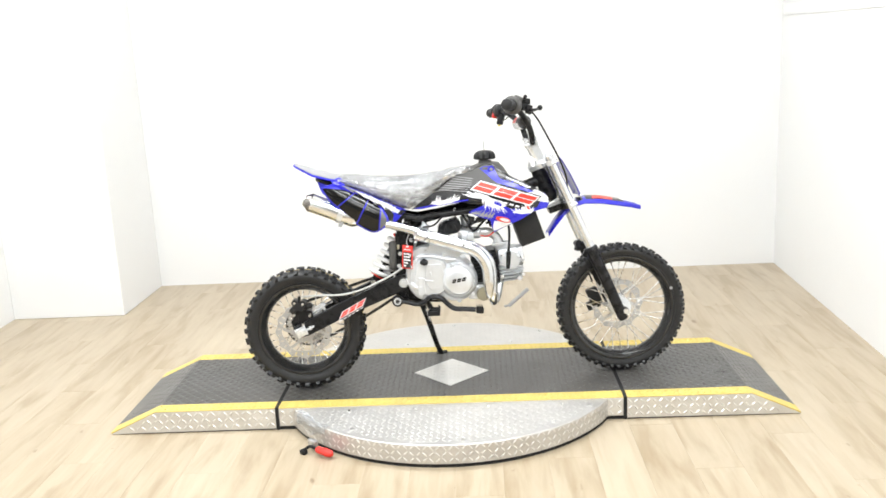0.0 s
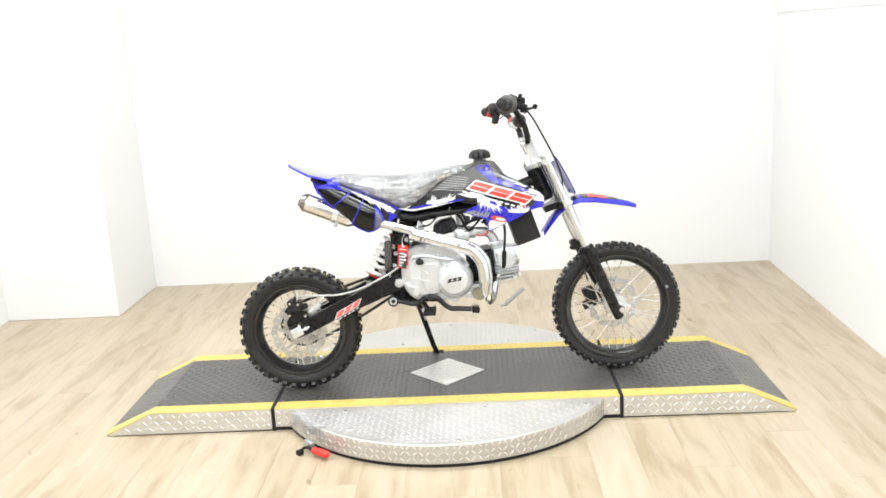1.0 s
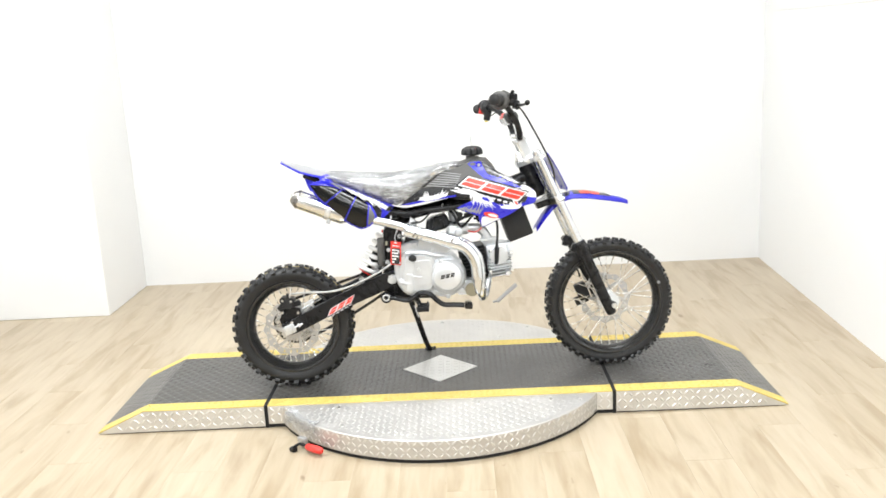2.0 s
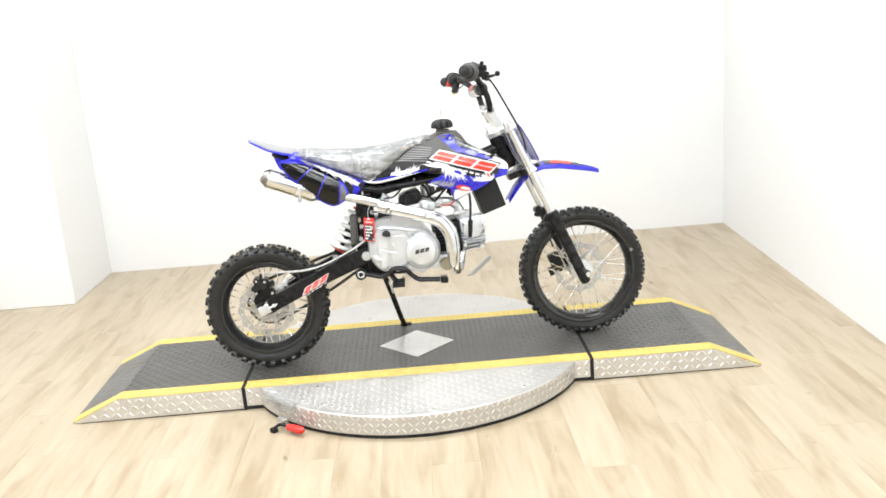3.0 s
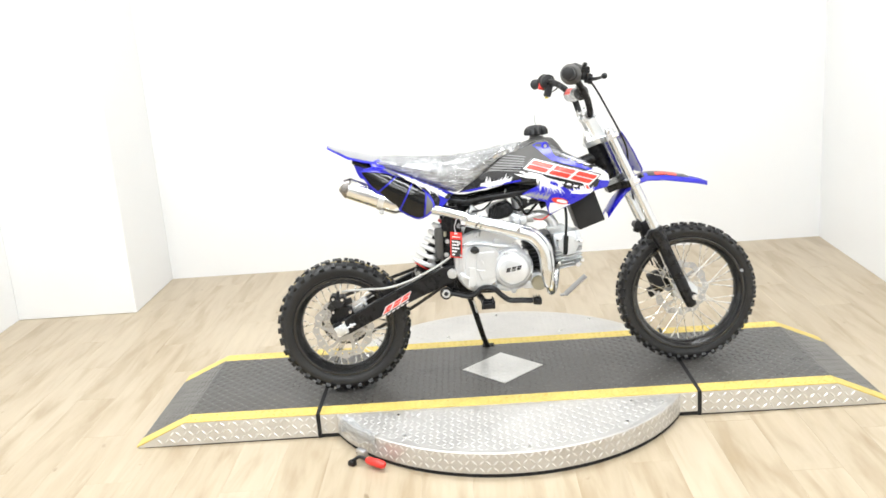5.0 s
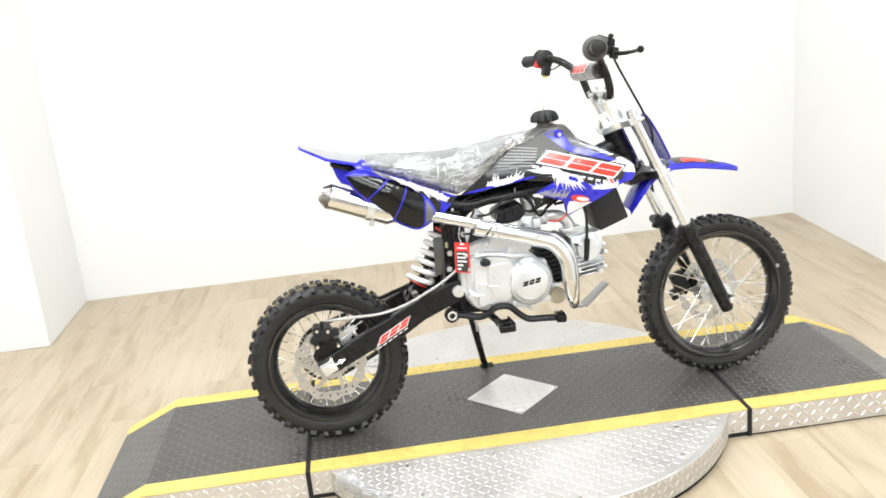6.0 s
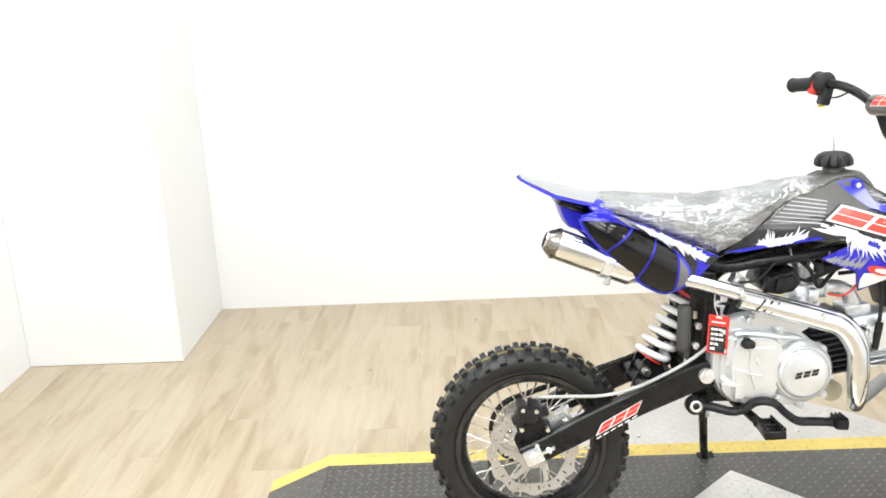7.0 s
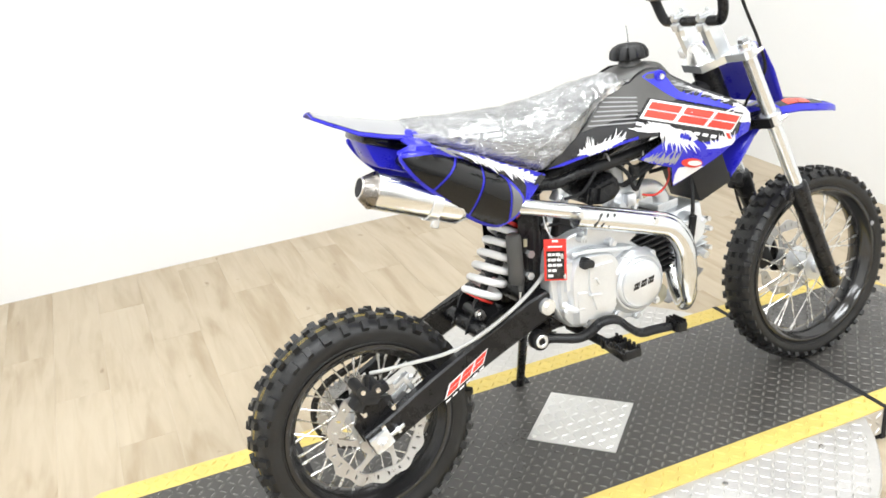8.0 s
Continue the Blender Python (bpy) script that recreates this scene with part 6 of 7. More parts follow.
def brush(bm_, line, count, length, aim, fan, width, seed, lift, depth, outline, blob=()):
    """A brushed splash: many thin curved strokes thrown off a line, over a solid middle."""
    rg = random.Random(seed)
    if blob:
        panel(bm_, clip_to(list(blob), outline), depth, thick=0.0008, cell=0.03, lift=lift)
    for k in range(count):
        u = (k + rg.uniform(0.1, 0.9)) / count * (len(line) - 1)
        i = min(int(u), len(line) - 2)
        f = u - i
        bx, bz = line[i][0] + (line[i + 1][0] - line[i][0]) * f, line[i][1] + (line[i + 1][1] - line[i][1]) * f
        a = math.radians(aim + fan * (2 * u / (len(line) - 1) - 1) + rg.uniform(-16, 16))
        ln = length * (0.35 + 0.9 * rg.random() ** 1.6)
        w = width * rg.uniform(0.5, 1.2)
        bend = rg.uniform(-0.22, 0.22) * ln
        cx, cz, nx, nz = math.cos(a), math.sin(a), -math.sin(a), math.cos(a)
        half_ = ((-0.25, 0.5), (0.2, 0.9), (0.6, 0.5), (1.0, 0.04))
        shape = [(bx + cx * d * ln + nx * (bend * d * d + h * w), bz + cz * d * ln + nz * (bend * d * d + h * w)) for d, h in half_]
        shape += [(bx + cx * d * ln + nx * (bend * d * d - h * w), bz + cz * d * ln + nz * (bend * d * d - h * w)) for d, h in reversed(half_)]
        panel(bm_, clip_to(shape, outline), depth, thick=0.0008, cell=0, lift=lift + 0.00004 * (k + 1))


def cover_decals(parent, side):
    def put(name, mat, outline, lift, label, clip=True, cell=0.03):
        bm_ = bmesh.new()
        panel(bm_, clip_to(outline, SIDE_COVER) if clip else outline, shroud_depth, thick=0.0008, cell=cell, lift=lift)
        if side > 0:
            mirror_y(bm_)
        part(name, bm_, mat, parent, label)
    # blue wing and lower rim, then the black and grey ground of the print
    put("print_field", BLUE, [(0.650, 0.6485), (0.672, 0.659), (0.705, 0.673), (0.722, 0.682), (0.75, 0.687), (0.80, 0.655), (0.845, 0.652), (0.90, 0.655), (0.92, 0.69), (0.930, 0.705), (0.942, 0.690), (0.945, 0.668), (0.9355, 0.651), (0.905, 0.646), (0.885, 0.641), (0.850, 0.619), (0.815, 0.603), (0.780, 0.589), (0.741, 0.570), (0.733, 0.590), (0.727, 0.616), (0.700, 0.626), (0.672, 0.637)], 0.0010, "blue wing of the shroud", clip=False)
    put("print_field", BLUE, [(0.446, 0.670), (0.48, 0.6695), (0.53, 0.677), (0.57, 0.681), (0.61, 0.687), (0.65, 0.691), (0.65, 0.697), (0.61, 0.693), (0.57, 0.687), (0.53, 0.683), (0.48, 0.676)], 0.0018, "blue lower rim", clip=False)
    put("print_field", GREY_PLASTIC, [(0.530, 0.727), (0.549, 0.740), (0.584, 0.767), (0.611, 0.787), (0.640, 0.795), (0.668, 0.797), (0.690, 0.808), (0.714, 0.816), (0.740, 0.815), (0.756, 0.805), (0.773, 0.791), (0.790, 0.780), (0.770, 0.755), (0.73, 0.745), (0.655, 0.742), (0.60, 0.735)], 0.0016, "dark grey printed fade", clip=False)
    for k in range(7):
        z = 0.780 - k * 0.0075
        put("print_stripe", GREY_DECAL, [(0.606 - k * 0.010, z - 0.001), (0.672 - k * 0.003, z - 0.012), (0.672 - k * 0.003, z - 0.0095), (0.606 - k * 0.010, z + 0.0015)], 0.0022, "thin grey printed stripe", clip=False, cell=0)
    def strokes(name, mat, line, count, length, aim, fan, width, seed, lift, label, blob=()):
        bm_ = bmesh.new()
        brush(bm_, line, count, length, aim, fan, width, seed, lift, shroud_depth, SIDE_COVER, blob)
        if side > 0:
            mirror_y(bm_)
        part(name, bm_, mat, parent, label)
    white = "white brushed splash print"
    strokes("print_splash", WHITE_DECAL, [(0.520, 0.686), (0.560, 0.685), (0.612, 0.697)], 30, 0.028, 78, -28, 0.0036, 8, 0.0022, white, [(0.510, 0.684), (0.545, 0.681), (0.590, 0.688), (0.622, 0.698), (0.600, 0.703), (0.560, 0.697), (0.525, 0.693)])
    strokes("print_splash", WHITE_DECAL, [(0.652, 0.708), (0.690, 0.712), (0.722, 0.702)], 24, 0.024, 120, -40, 0.0030, 11, 0.0022, white, [(0.645, 0.708), (0.668, 0.716), (0.695, 0.715), (0.722, 0.705), (0.738, 0.695), (0.700, 0.696), (0.672, 0.700)])
    strokes("print_splash", WHITE_DECAL, [(0.700, 0.694), (0.735, 0.672), (0.772, 0.664)], 26, 0.028, -75, 28, 0.0034, 17, 0.0026, white, [(0.695, 0.699), (0.735, 0.696), (0.775, 0.682), (0.788, 0.666), (0.765, 0.660), (0.735, 0.668), (0.712, 0.684)])
    strokes("print_splash", WHITE_DECAL, [(0.812, 0.642), (0.848, 0.644), (0.880, 0.640)], 22, 0.022, 80, -40, 0.0028, 23, 0.0024, white, [(0.808, 0.640), (0.845, 0.634), (0.880, 0.634), (0.888, 0.645), (0.860, 0.651), (0.825, 0.648)])
    strokes("print_splash", WHITE_DECAL, [(0.940, 0.672), (0.918, 0.700), (0.892, 0.718)], 22, 0.034, 190, 25, 0.0036, 4, 0.0022, white, [(0.943, 0.668), (0.943, 0.690), (0.928, 0.704), (0.900, 0.719), (0.888, 0.722), (0.905, 0.705), (0.925, 0.685)])
    strokes("print_splash", WHITE_DECAL, [(0.800, 0.768), (0.840, 0.748), (0.880, 0.728)], 16, 0.026, 165, 10, 0.0014, 41, 0.0024, "thin pale brush strokes")
    strokes("print_splash", GREY_DECAL, [(0.770, 0.786), (0.800, 0.766), (0.850, 0.742)], 14, 0.030, 172, 10, 0.0016, 43, 0.0022, "thin grey brush strokes")
    put("print_splash", BLUE_DECAL, splash(0.757, 0.676, 0.008, 12, 29, (1.6, 0.8), -0.4), 0.0048, "blue printed splash")
    put("print_splash", WHITE_DECAL, [(0.739, 0.574), (0.752, 0.578), (0.785, 0.592), (0.808, 0.602), (0.770, 0.611), (0.742, 0.612), (0.737, 0.596)], 0.0022, "white printed tip", clip=False)
    strokes("print_splash", GREY_DECAL, [(0.660, 0.646), (0.700, 0.634), (0.735, 0.628)], 14, 0.030, 30, 15, 0.0034, 51, 0.0022, "pale printed flash")
    put("print_splash", BLUE_DECAL, [(0.700, 0.806), (0.718, 0.788), (0.740, 0.766), (0.757, 0.752), (0.782, 0.744), (0.776, 0.758), (0.764, 0.774), (0.757, 0.792), (0.750, 0.806), (0.738, 0.812), (0.716, 0.812)], 0.0024, "blue printed arm", clip=False)
    strokes("print_splash", BLUE_DECAL, [(0.760, 0.756), (0.800, 0.742), (0.880, 0.712)], 22, 0.024, 20, -14, 0.0042, 31, 0.0026, "blue printed splash", [(0.752, 0.756), (0.782, 0.743), (0.830, 0.727), (0.888, 0.706), (0.880, 0.718), (0.830, 0.740), (0.790, 0.756), (0.768, 0.766)])
    # the maker's mark as plain slanted blocks
    dx, dz, ux, uz = 0.204, -0.066, 0.032, 0.0235
    x0, z0 = 0.668, 0.7335
    put("mark_ground", BLACK_DECAL, [(x0 - 0.018, z0 - 0.003), (x0 + dx + 0.006, z0 + dz - 0.010), (x0 + dx + ux + 0.014, z0 + dz + uz + 0.004), (x0 + ux - 0.004, z0 + uz + 0.008)], 0.0036, "black mark ground", clip=False)
    put("mark_outline", WHITE_DECAL, [(x0 - 0.009, z0 - 0.002), (x0 + dx + 0.003, z0 + dz - 0.005), (x0 + dx + ux + 0.008, z0 + dz + uz + 0.002), (x0 + ux - 0.001, z0 + uz + 0.005)], 0.0044, "white mark outline", clip=False)
    for sh in blocks(x0, z0, dx, dz, ux, uz, 3, 0.045):
        put("mark_block", RED_DECAL, sh, 0.0052, "red slanted mark block", clip=False)
    fx, fz = x0 + dx, z0 + dz
    put("mark_outline", WHITE_DECAL, [(fx - 0.020, fz + 0.004), (fx - 0.011, fz - 0.019), (fx + 0.006, fz - 0.024), (fx - 0.001, fz - 0.004)], 0.0045, "white mark outline", clip=False)
    put("mark_block", RED_DECAL, [(fx - 0.013, fz - 0.003), (fx - 0.0075, fz - 0.0165), (fx + 0.002, fz - 0.0195), (fx - 0.004, fz - 0.006)], 0.0053, "red slanted mark block", clip=False)
    for k in range(10):
        bx = x0 - 0.022 + k * 0.0215
        bz = z0 - 0.013 - k * 0.0215 * 0.336
        put("mark_bar", WHITE_DECAL, [(bx, bz), (bx + 0.014, bz - 0.0047), (bx + 0.0185, bz + 0.0005), (bx + 0.0045, bz + 0.0052)], 0.0044, "small white bar", clip=False, cell=0)
    oval = [(0.774 + 0.028 * math.cos(6.28319 * k / 28) * 0.97 - 0.0, 0.6165 + 0.0105 * math.sin(6.28319 * k / 28) - 0.24 * 0.029 * math.cos(6.28319 * k / 28)) for k in range(28)]
    put("oval_mark", RED_DECAL, oval, 0.0034, "small red oval mark", clip=False)
    oval = [(0.780 + 0.018 * math.cos(6.28319 * k / 24), 0.6148 + 0.0058 * math.sin(6.28319 * k / 24) - 0.24 * 0.018 * math.cos(6.28319 * k / 24)) for k in range(24)]
    put("oval_mark", WHITE_DECAL, oval, 0.0042, "pale oval centre", clip=False)
    # raised mount at the top
    bm_ = bmesh.new()
    ring = Vector((0.741, -(shroud_depth(0.741, 0.800) + 0.003), 0.800))
    bar(bm_, ring + Vector((0, 0.004, 0)), ring - Vector((0, 0.004, 0)), 0.0135, 0.012, seg=20)
    if side > 0:
        mirror_y(bm_)
    part("mount_boss", bm_, BLUE, parent)
    bm_ = bmesh.new()
    bar(bm_, ring, ring - Vector((0, 0.007, 0)), 0.007, 0.006, seg=8)
    if side > 0:
        mirror_y(bm_)
    part("mount_screw", bm_, STEEL, parent, "silver screw")


for side in (-1, 1):
    bm = bmesh.new()
    panel(bm, SIDE_COVER, shroud_depth, thick=0.004, cell=0.025)
    if side > 0:
        mirror_y(bm)
    shroud = part("tank_shroud", bm, SHROUD, bike, "glossy plastic shroud printed blue, black, red and white", angle=60)
    cover_decals(shroud, side)

# number panels at the tail
PANEL = soft_outline([(0.121, 0.768), (0.160, 0.768), (0.205, 0.760), (0.253, 0.742), (0.293, 0.720), (0.325, 0.694), (0.347, 0.665), (0.356, 0.636), (0.338, 0.609), (0.303, 0.594), (0.272, 0.605), (0.240, 0.627), (0.198, 0.668), (0.160, 0.704), (0.135, 0.735)], 3)


def panel_depth(x, z):
    c = (x - 0.27) / 0.16
    line = 0.688 - 0.55 * (x - 0.25)
    return 0.150 - 0.014 * c * c - 4.2 * (z - line) ** 2 - 14.0 * max(0.0, z - line - 0.006) ** 2


def strip_depth(x, z):
    return 0.122 + 0.004 * math.sin(x * 9)


CUTS = (((0.229, 0.735), (0.175, 0.695)), ((0.284, 0.709), (0.246, 0.640)), ((0.332, 0.684), (0.320, 0.600)))
for side in (-1, 1):
    bm = bmesh.new()
    panel(bm, PANEL, panel_depth, thick=0.005, cell=0.012)
    if side > 0:
        mirror_y(bm)
    np_ = part("number_panel", bm, BLUE, bike, "gloss black number panel with blue edging", angle=60)
    inner = shrink(PANEL, 0.0060)
    normals = []
    for (ax, az), (bx, bz) in CUTS:
        nx, nz = az - bz, bx - ax
        ln = math.hypot(nx, nz)
        nx, nz = nx / ln, nz / ln
        if nx < 0:
            nx, nz = -nx, -nz
        normals.append((ax, az, nx, nz))
    for k in range(4):
        shape = inner
        if k > 0:
            ax, az, nx, nz = normals[k - 1]
            shape = cut(shape, ax + nx * 0.0027, az + nz * 0.0027, nx, nz)
        if k < 3:
            ax, az, nx, nz = normals[k]
            shape = cut(shape, ax - nx * 0.0027, az - nz * 0.0027, -nx, -nz)
        if len(shape) < 3:
            continue
        bm = bmesh.new()
        panel(bm, shape, panel_depth, thick=0.003, cell=0.012, lift=0.0028)
        if side > 0:
            mirror_y(bm)
        part("panel_inset", bm, GREY_GLOSS if k == 3 else GLOSS, np_, "gloss grey inset" if k == 3 else "gloss black inset", angle=60)
    STRIP = [(0.132, 0.772), (0.160, 0.778), (0.190, 0.774), (0.22, 0.762), (0.27, 0.742), (0.33, 0.712), (0.373, 0.692), (0.422, 0.669), (0.406, 0.652), (0.388, 0.634), (0.363, 0.616), (0.345, 0.640), (0.335, 0.675), (0.30, 0.708), (0.25, 0.736), (0.19, 0.757), (0.130, 0.766)]
    bm = bmesh.new()
    panel(bm, STRIP, strip_depth, thick=0.022, cell=0.03)
    if side > 0:
        mirror_y(bm)
    strip = part("tail_cover", bm, BLUE, bike, "blue tail cover with white splashes", angle=60)
    for mt, lift, label_, args, blob in (
            (BLACK_DECAL, 0.0014, "black printed ground", ([(0.25, 0.74), (0.35, 0.68)], 14, 0.04, -28, 4, 0.004, 3), [(0.215, 0.757), (0.27, 0.735), (0.33, 0.704), (0.362, 0.684), (0.376, 0.655), (0.370, 0.626), (0.356, 0.640), (0.340, 0.678), (0.30, 0.712), (0.25, 0.739)]),
            (GREY_DECAL, 0.0026, "pale brushed print", ([(0.20, 0.768), (0.28, 0.730), (0.36, 0.690)], 26, 0.05, -26, 4, 0.0022, 15), ()),
            (WHITE_DECAL, 0.0040, "white brushed splash print", ([(0.25, 0.744), (0.30, 0.722), (0.345, 0.694), (0.380, 0.666)], 22, 0.050, -34, 6, 0.0022, 5), fringe(0.262, 0.738, 0.404, 0.662, 0.006, 0.012, 12, 5, 1.3, True)),
            (BLACK_DECAL, 0.0056, "black printed ground", ([(0.392, 0.655), (0.410, 0.668)], 6, 0.014, 60, 10, 0.003, 9), [(0.402, 0.652), (0.416, 0.664), (0.419, 0.668), (0.404, 0.672), (0.394, 0.662)])):
        bm = bmesh.new()
        brush(bm, *args, lift, strip_depth, STRIP, blob)
        if side > 0:
            mirror_y(bm)
        part("print_splash", bm, mt, strip, label_)

# tail fender: a thin blade
bm = bmesh.new()
rings = []
for x, z, w in ((0.010, 0.849, 0.026), (0.03, 0.842, 0.044), (0.08, 0.826, 0.066), (0.13, 0.812, 0.078), (0.165, 0.804, 0.080), (0.185, 0.799, 0.070)):
    up_ = [(x, w * u, z + 0.006 - (0.006 + 0.018 * min(1, x / 0.08)) * abs(u) ** 1.6) for u in (-1, -0.86, -0.5, 0, 0.5, 0.86, 1)]
    dn = [(a, b * 0.985, c - 0.0025) for a, b, c in reversed(up_)]
    rings.append(up_ + dn)
loft(bm, rings)
tail = part("tail_fender", bm, BLUE, bike, "thin blue tail fender with a painted pale reflection on top", angle=30)
# pale sheet over the blade: the white wall's reflection put in as colour
bm = bmesh.new()
rings = []
for x, z, w in ((0.010, 0.849, 0.026), (0.03, 0.842, 0.044), (0.08, 0.826, 0.066), (0.13, 0.812, 0.078), (0.165, 0.804, 0.080), (0.185, 0.799, 0.070)):
    up_ = [(x + 0.004, w * u, z + 0.0072 - (0.006 + 0.018 * min(1, x / 0.08)) * abs(u) ** 1.6) for u in (-0.90, -0.7, -0.4, 0, 0.4, 0.7, 0.90)]
    rings.append(up_ + [(a, b, c - 0.0008) for a, b, c in reversed(up_)])
loft(bm, rings)
part("tail_reflection", bm, GREY_DECAL, tail, "pale layer painted as the wall's reflection")
for side in (-1, 1):
    bm = bmesh.new()
    ridge = [(0.180, 0.044, 0.798), (0.188, 0.066, 0.793), (0.198, 0.092, 0.775), (0.213, 0.110, 0.761), (0.236, 0.122, 0.747)]
    edge = [(0.156, 0.058, 0.792), (0.152, 0.078, 0.787), (0.165, 0.096, 0.774), (0.178, 0.109, 0.764), (0.200, 0.122, 0.752)]
    loft(bm, [[(a[0], side * a[1], a[2]), ((a[0] + b[0]) / 2, side * (a[1] + b[1]) / 2, (a[2] + b[2]) / 2 + 0.003), (b[0], side * b[1], b[2]), (b[0], side * b[1], b[2] - 0.004), (a[0], side * a[1], a[2] - 0.004)] for a, b in zip(ridge, edge)])
    part("tail_shoulder", bm, BLUE, tail, "blue shoulder joining tail and side panel", angle=60)
# under the tail
bm = bmesh.new()
rings = []
for y in (-0.042, -0.037, 0.037, 0.042):
    k = 0.94 if abs(y) > 0.04 else 1.0
    rings.append([(0.14 + (x - 0.14) * k, y, 0.765 + (z - 0.765) * k) for x, z in ((0.094, 0.806), (0.094, 0.789), (0.104, 0.757), (0.114, 0.737), (0.165, 0.716), (0.235, 0.715), (0.240, 0.775), (0.150, 0.795), (0.104, 0.808))])
loft(bm, rings)
under = part("under_tail", bm, BLUE, bike, "blue under-tail moulding")
bm = bmesh.new()
box(bm, (0.140, 0, 0.7780), (0.104, 0.100, 0.020), (0, 22, 0), bevel=0.006)
part("tail_lens", bm, GLOSS, under, "gloss black tail insert")

# front fender
bm = bmesh.new()
rings = []
fend = [(1.306, 0.634, 0.018, 0.002), (1.275, 0.647, 0.040, 0.006), (1.22, 0.664, 0.054, 0.012), (1.15, 0.678, 0.058, 0.014), (1.09, 0.681, 0.058, 0.014), (1.05, 0.668, 0.052, 0.012), (1.015, 0.640, 0.052, 0.012), (0.98, 0.600, 0.054, 0.012), (0.952, 0.556, 0.044, 0.008)]
for x, z, w, sag in fend:
    up_ = [(x, w * u, z - sag * abs(u) ** 2.2 - (0.010 if abs(u) == 1 else 0)) for u in (-1, -0.9, -0.55, 0, 0.55, 0.9, 1)]
    dn = [(a - 0.002, b * 0.97, c - 0.0042) for a, b, c in reversed(up_)]
    rings.append(up_ + dn)
loft(bm, rings)
fender = part("front_fender", bm, BLUE, bike, "blue plastic front fender with red print", angle=40)


def fender_at(x, u):
    for (x0, z0, w0, s0), (x1, z1, w1, s1) in zip(fend, fend[1:]):
        if x0 >= x >= x1:
            k = (x0 - x) / (x0 - x1)
            w, s_ = w0 + (w1 - w0) * k, s0 + (s1 - s0) * k
            return (x, w * u, z0 + (z1 - z0) * k - s_ * abs(u) ** 2.2)


for mt, lb, spots, lift in ((BLACK_DECAL, "black printed ground", ((1.236, 1.062, 0.05, 0.90),), 0.0012), (RED_DECAL, "red mark block", ((1.192, 1.158, 0.42, 0.86), (1.154, 1.118, 0.42, 0.86)), 0.002), (GREY_DECAL, "pale silver fade", ((1.262, 1.190, 0.0, 0.55),), 0.0016), (WHITE_DECAL, "pale silver tip", ((1.292, 1.225, 0.0, 0.62),), 0.0022)):
    for s in (-1, 1):
        for xa, xb, ua, ub in spots:
            bm = bmesh.new()
            grid = [[bm.verts.new(Vector(fender_at(xa + (xb - xa) * i / 5, s * (ua + (ub - ua) * j / 3))) + Vector((0, 0, lift))) for j in range(4)] for i in range(6)]
            for i in range(5):
                for j in range(3):
                    bm.faces.new((grid[i][j], grid[i + 1][j], grid[i + 1][j + 1], grid[i][j + 1]))
            part("fender_print", bm, mt, fender, lb)

# blue number board in front of the fork
bm = bmesh.new()
rings = []
for z, w, fwd in ((0.684, 0.060, 0.058), (0.696, 0.083, 0.062), (0.765, 0.092, 0.058), (0.812, 0.091, 0.053), (0.826, 0.087, 0.050), (0.832, 0.074, 0.049)):
    c = fork_at(z)
    front_ = [(c + fwd - 0.010 * u * u, w * u * 1.08, z - max(0.0, z - 0.80) * 0.9 * (1 - u * u)) for u in (-1, -0.85, -0.5, 0, 0.5, 0.85, 1)]
    back_ = [(x - 0.004, y * 0.96, zz) for x, y, zz in reversed(front_)]
    rings.append(front_ + back_)
loft(bm, rings)
part("number_board", bm, BLUE, bike, "blue front number board", angle=50)

# red marks as plain blocks on pad, swingarm and clutch cap
def pad_patch(name, mat, a0, a1, ya, yb, slant, r, label):
    bm_ = bmesh.new()
    grid_ = []
    for i in range(6):
        a = math.radians(a0 + (a1 - a0) * i / 5)
        sh = slant * (a1 - a0) / 60 * (i / 5)
        grid_.append([bm_.verts.new((0.868 + r * math.cos(a), y - sh, 0.964 + r * math.sin(a))) for y in (ya, yb)])
    for p, q in zip(grid_, grid_[1:]):
        bm_.faces.new((p[0], p[1], q[1], q[0]))
    part(name, bm_, mat, pad, label)


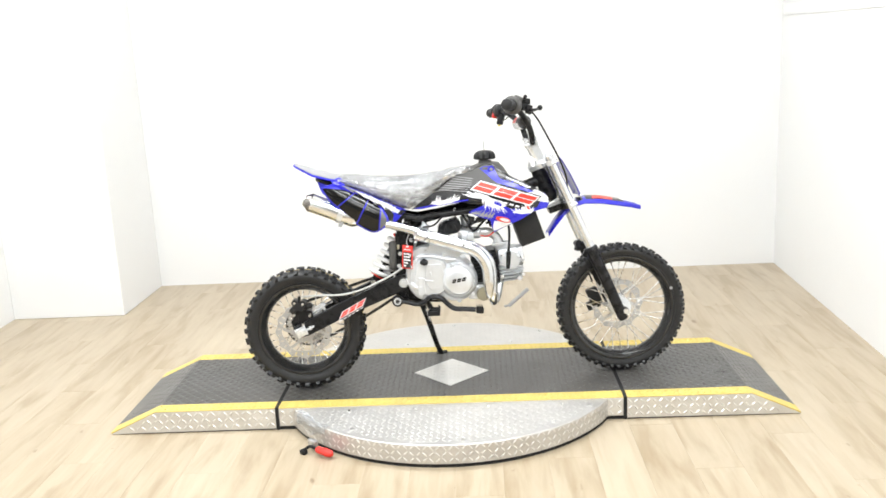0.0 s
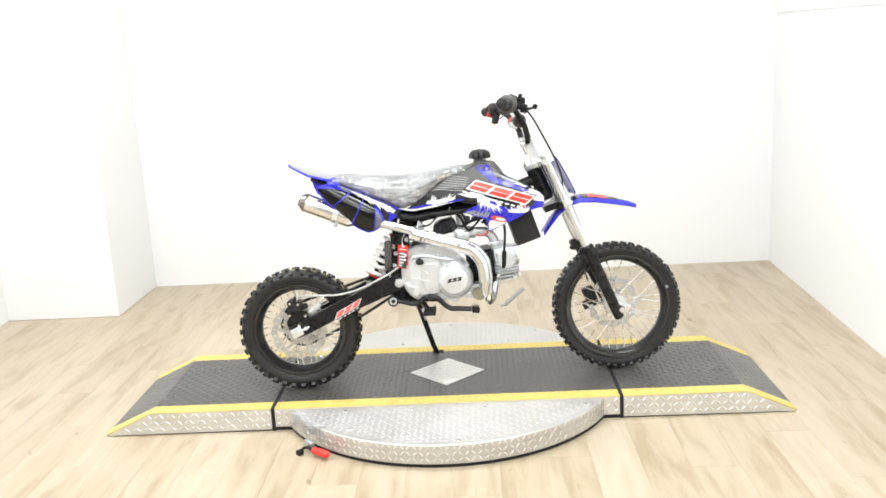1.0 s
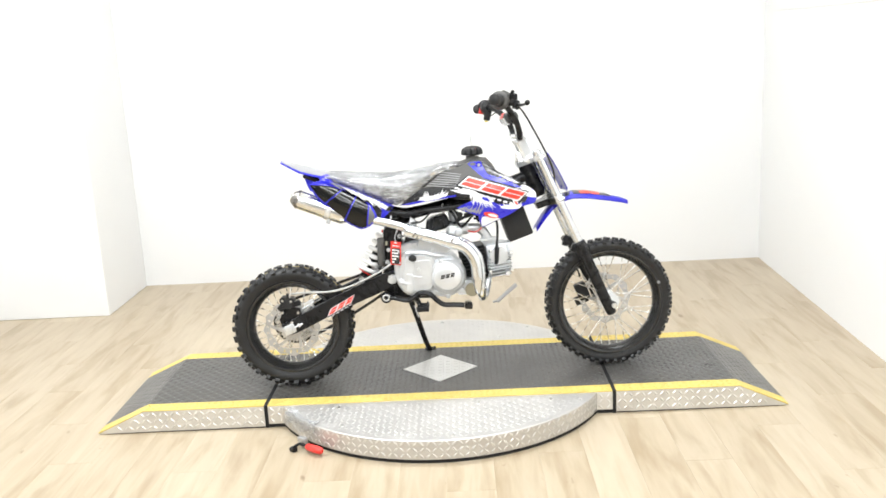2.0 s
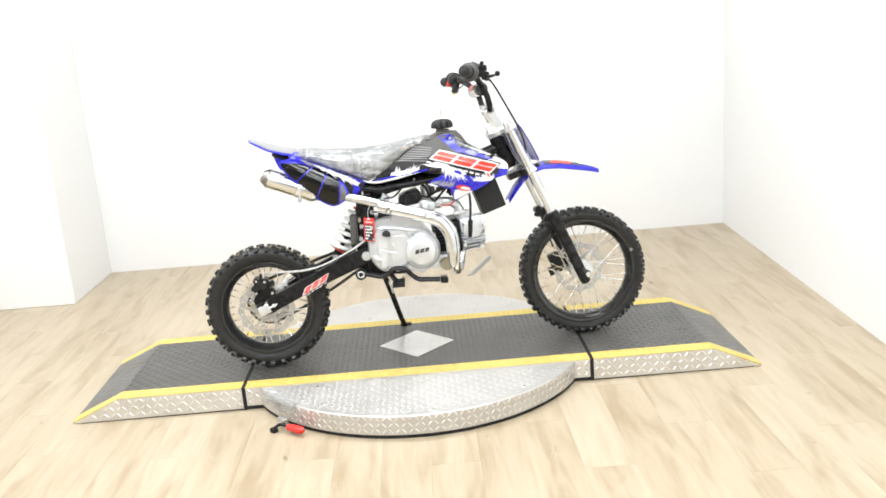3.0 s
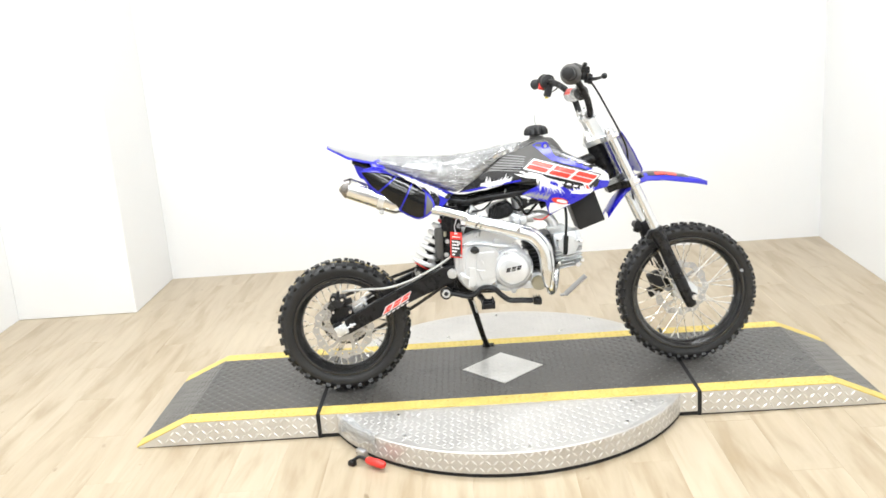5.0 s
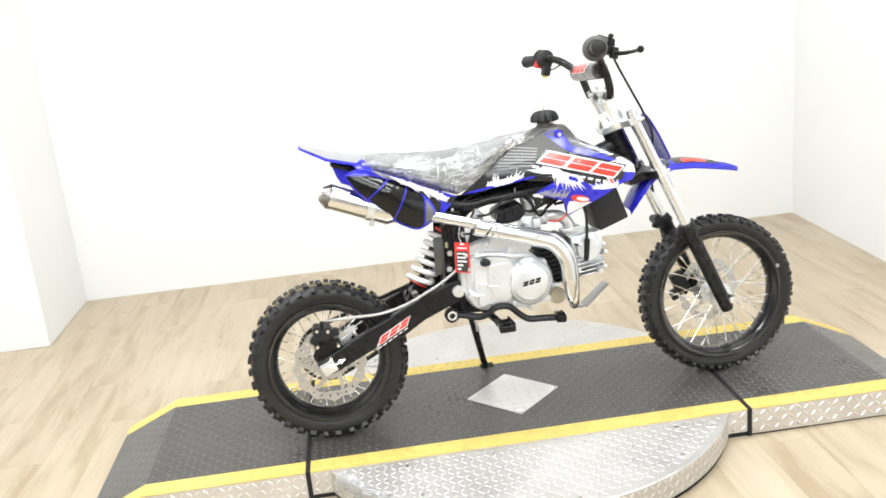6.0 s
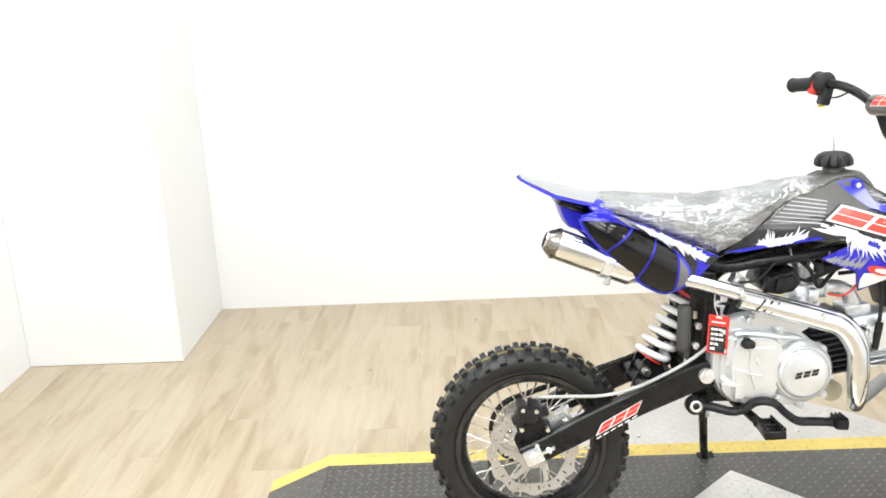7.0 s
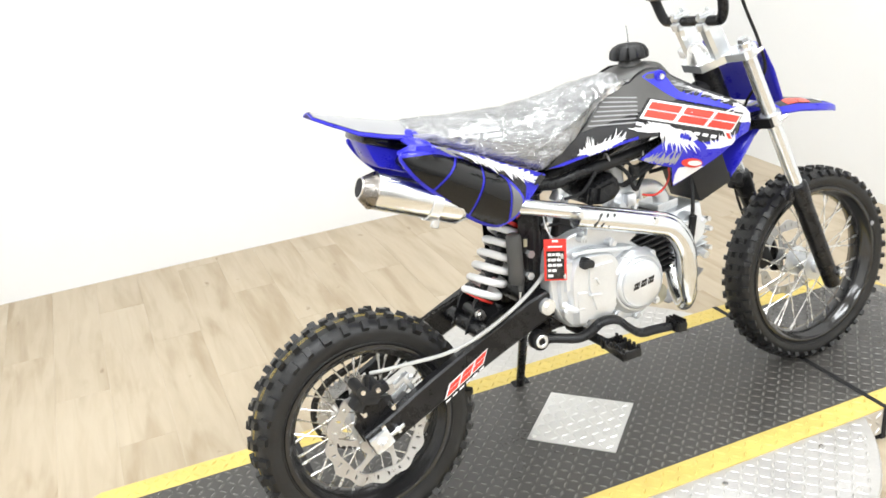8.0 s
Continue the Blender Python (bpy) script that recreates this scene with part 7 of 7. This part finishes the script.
pad_patch("mark_outline", WHITE_DECAL, 184, 124, 0.078, -0.040, -0.022, 0.0257, "white mark outline")
for ya, yb in ((0.073, 0.042), (0.037, 0.006), (0.001, -0.035)):
    pad_patch("mark_block", RED_DECAL, 180, 155.5, ya, yb, -0.020, 0.0263, "red mark block")
    pad_patch("mark_block", RED_DECAL, 152.5, 128, ya - 0.009, yb - 0.009, -0.020, 0.0263, "red mark block")
for s in (-1, 1):
    dxa, dza = 0.086, 0.046
    for sh in blocks(0.155, 0.279, dxa, dza, 0.012, 0.024, 3, 0.06):
        bm = bmesh.new()
        panel(bm, sh, lambda x, z: 0.1132, thick=0.0006, cell=0, lift=0.0016)
        if s > 0:
            mirror_y(bm)
        part("mark_block", bm, RED_DECAL, swing, "red slanted mark block")
    bm = bmesh.new()
    panel(bm, [(0.150, 0.274), (0.243, 0.323), (0.256, 0.352), (0.164, 0.304)], lambda x, z: 0.1132, thick=0.0006, cell=0, lift=0.0008)
    if s > 0:
        mirror_y(bm)
    part("mark_outline", bm, WHITE_DECAL, swing, "white mark outline")
    for k in range(6):
        bm = bmesh.new()
        bx, bz = 0.152 + k * 0.016, 0.2665 + k * 0.0085
        panel(bm, [(bx, bz), (bx + 0.011, bz + 0.0058), (bx + 0.0115, bz + 0.0095), (bx + 0.0005, bz + 0.0037)], lambda x, z: 0.1132, thick=0.0006, cell=0, lift=0.0008)
        if s > 0:
            mirror_y(bm)
        part("mark_bar", bm, WHITE_DECAL, swing, "small white bar")
for sh in blocks(0.574, 0.397, 0.050, 0.007, 0.004, 0.014, 3, 0.08):
    bm = bmesh.new()
    panel(bm, sh, lambda x, z: 0.1645, thick=0.0005, cell=0, lift=0.0008)
    part("mark_block", bm, BLACK_DECAL, engine, "black slanted mark block")

# ---- floor planks ----
def plank_mesh(w, l):
    bm = bmesh.new()
    b = 0.0007
    low = [bm.verts.new((x * w / 2, y * l / 2, -0.006)) for x, y in ((-1, -1), (1, -1), (1, 1), (-1, 1))]
    rim = [bm.verts.new((x * w / 2, y * l / 2, -b)) for x, y in ((-1, -1), (1, -1), (1, 1), (-1, 1))]
    top = [bm.verts.new((x * (w / 2 - b), y * (l / 2 - b), 0)) for x, y in ((-1, -1), (1, -1), (1, 1), (-1, 1))]
    for a, c in ((low, rim), (rim, top)):
        for k in range(4):
            bm.faces.new((a[k], a[(k + 1) % 4], c[(k + 1) % 4], c[k]))
    bm.faces.new(top)
    mesh = bpy.data.meshes.new("plank")
    bm.to_mesh(mesh)
    bm.free()
    mesh.materials.append(OAK)
    return mesh


PLANK_W, PLANK_L = 0.152, 0.914
rng = random.Random(7)
whole = plank_mesh(PLANK_W, PLANK_L)
cut = {}
col = 0
x = LEFT + PLANK_W / 2
while x - PLANK_W / 2 < RIGHT:
    w = min(PLANK_W, RIGHT - (x - PLANK_W / 2))
    if w < 0.01:
        break
    y1 = BACK - ((col * 0.37) % 1.0) * PLANK_L + PLANK_L
    while y1 > REAR:
        y0, hi = max(y1 - PLANK_L, REAR), min(y1, BACK)
        if hi - y0 > 0.01:
            key = (round(w, 3), round(hi - y0, 3))
            if key == (PLANK_W, PLANK_L):
                mesh = whole
            else:
                if key not in cut:
                    cut[key] = plank_mesh(*key)
                mesh = cut[key]
            ob = new("plank", mesh)
            ob.location = (x - PLANK_W / 2 + w / 2, (y0 + hi) / 2, 0.0)
            ob.parent = floor
        y1 -= PLANK_L
    x += PLANK_W
    col += 1
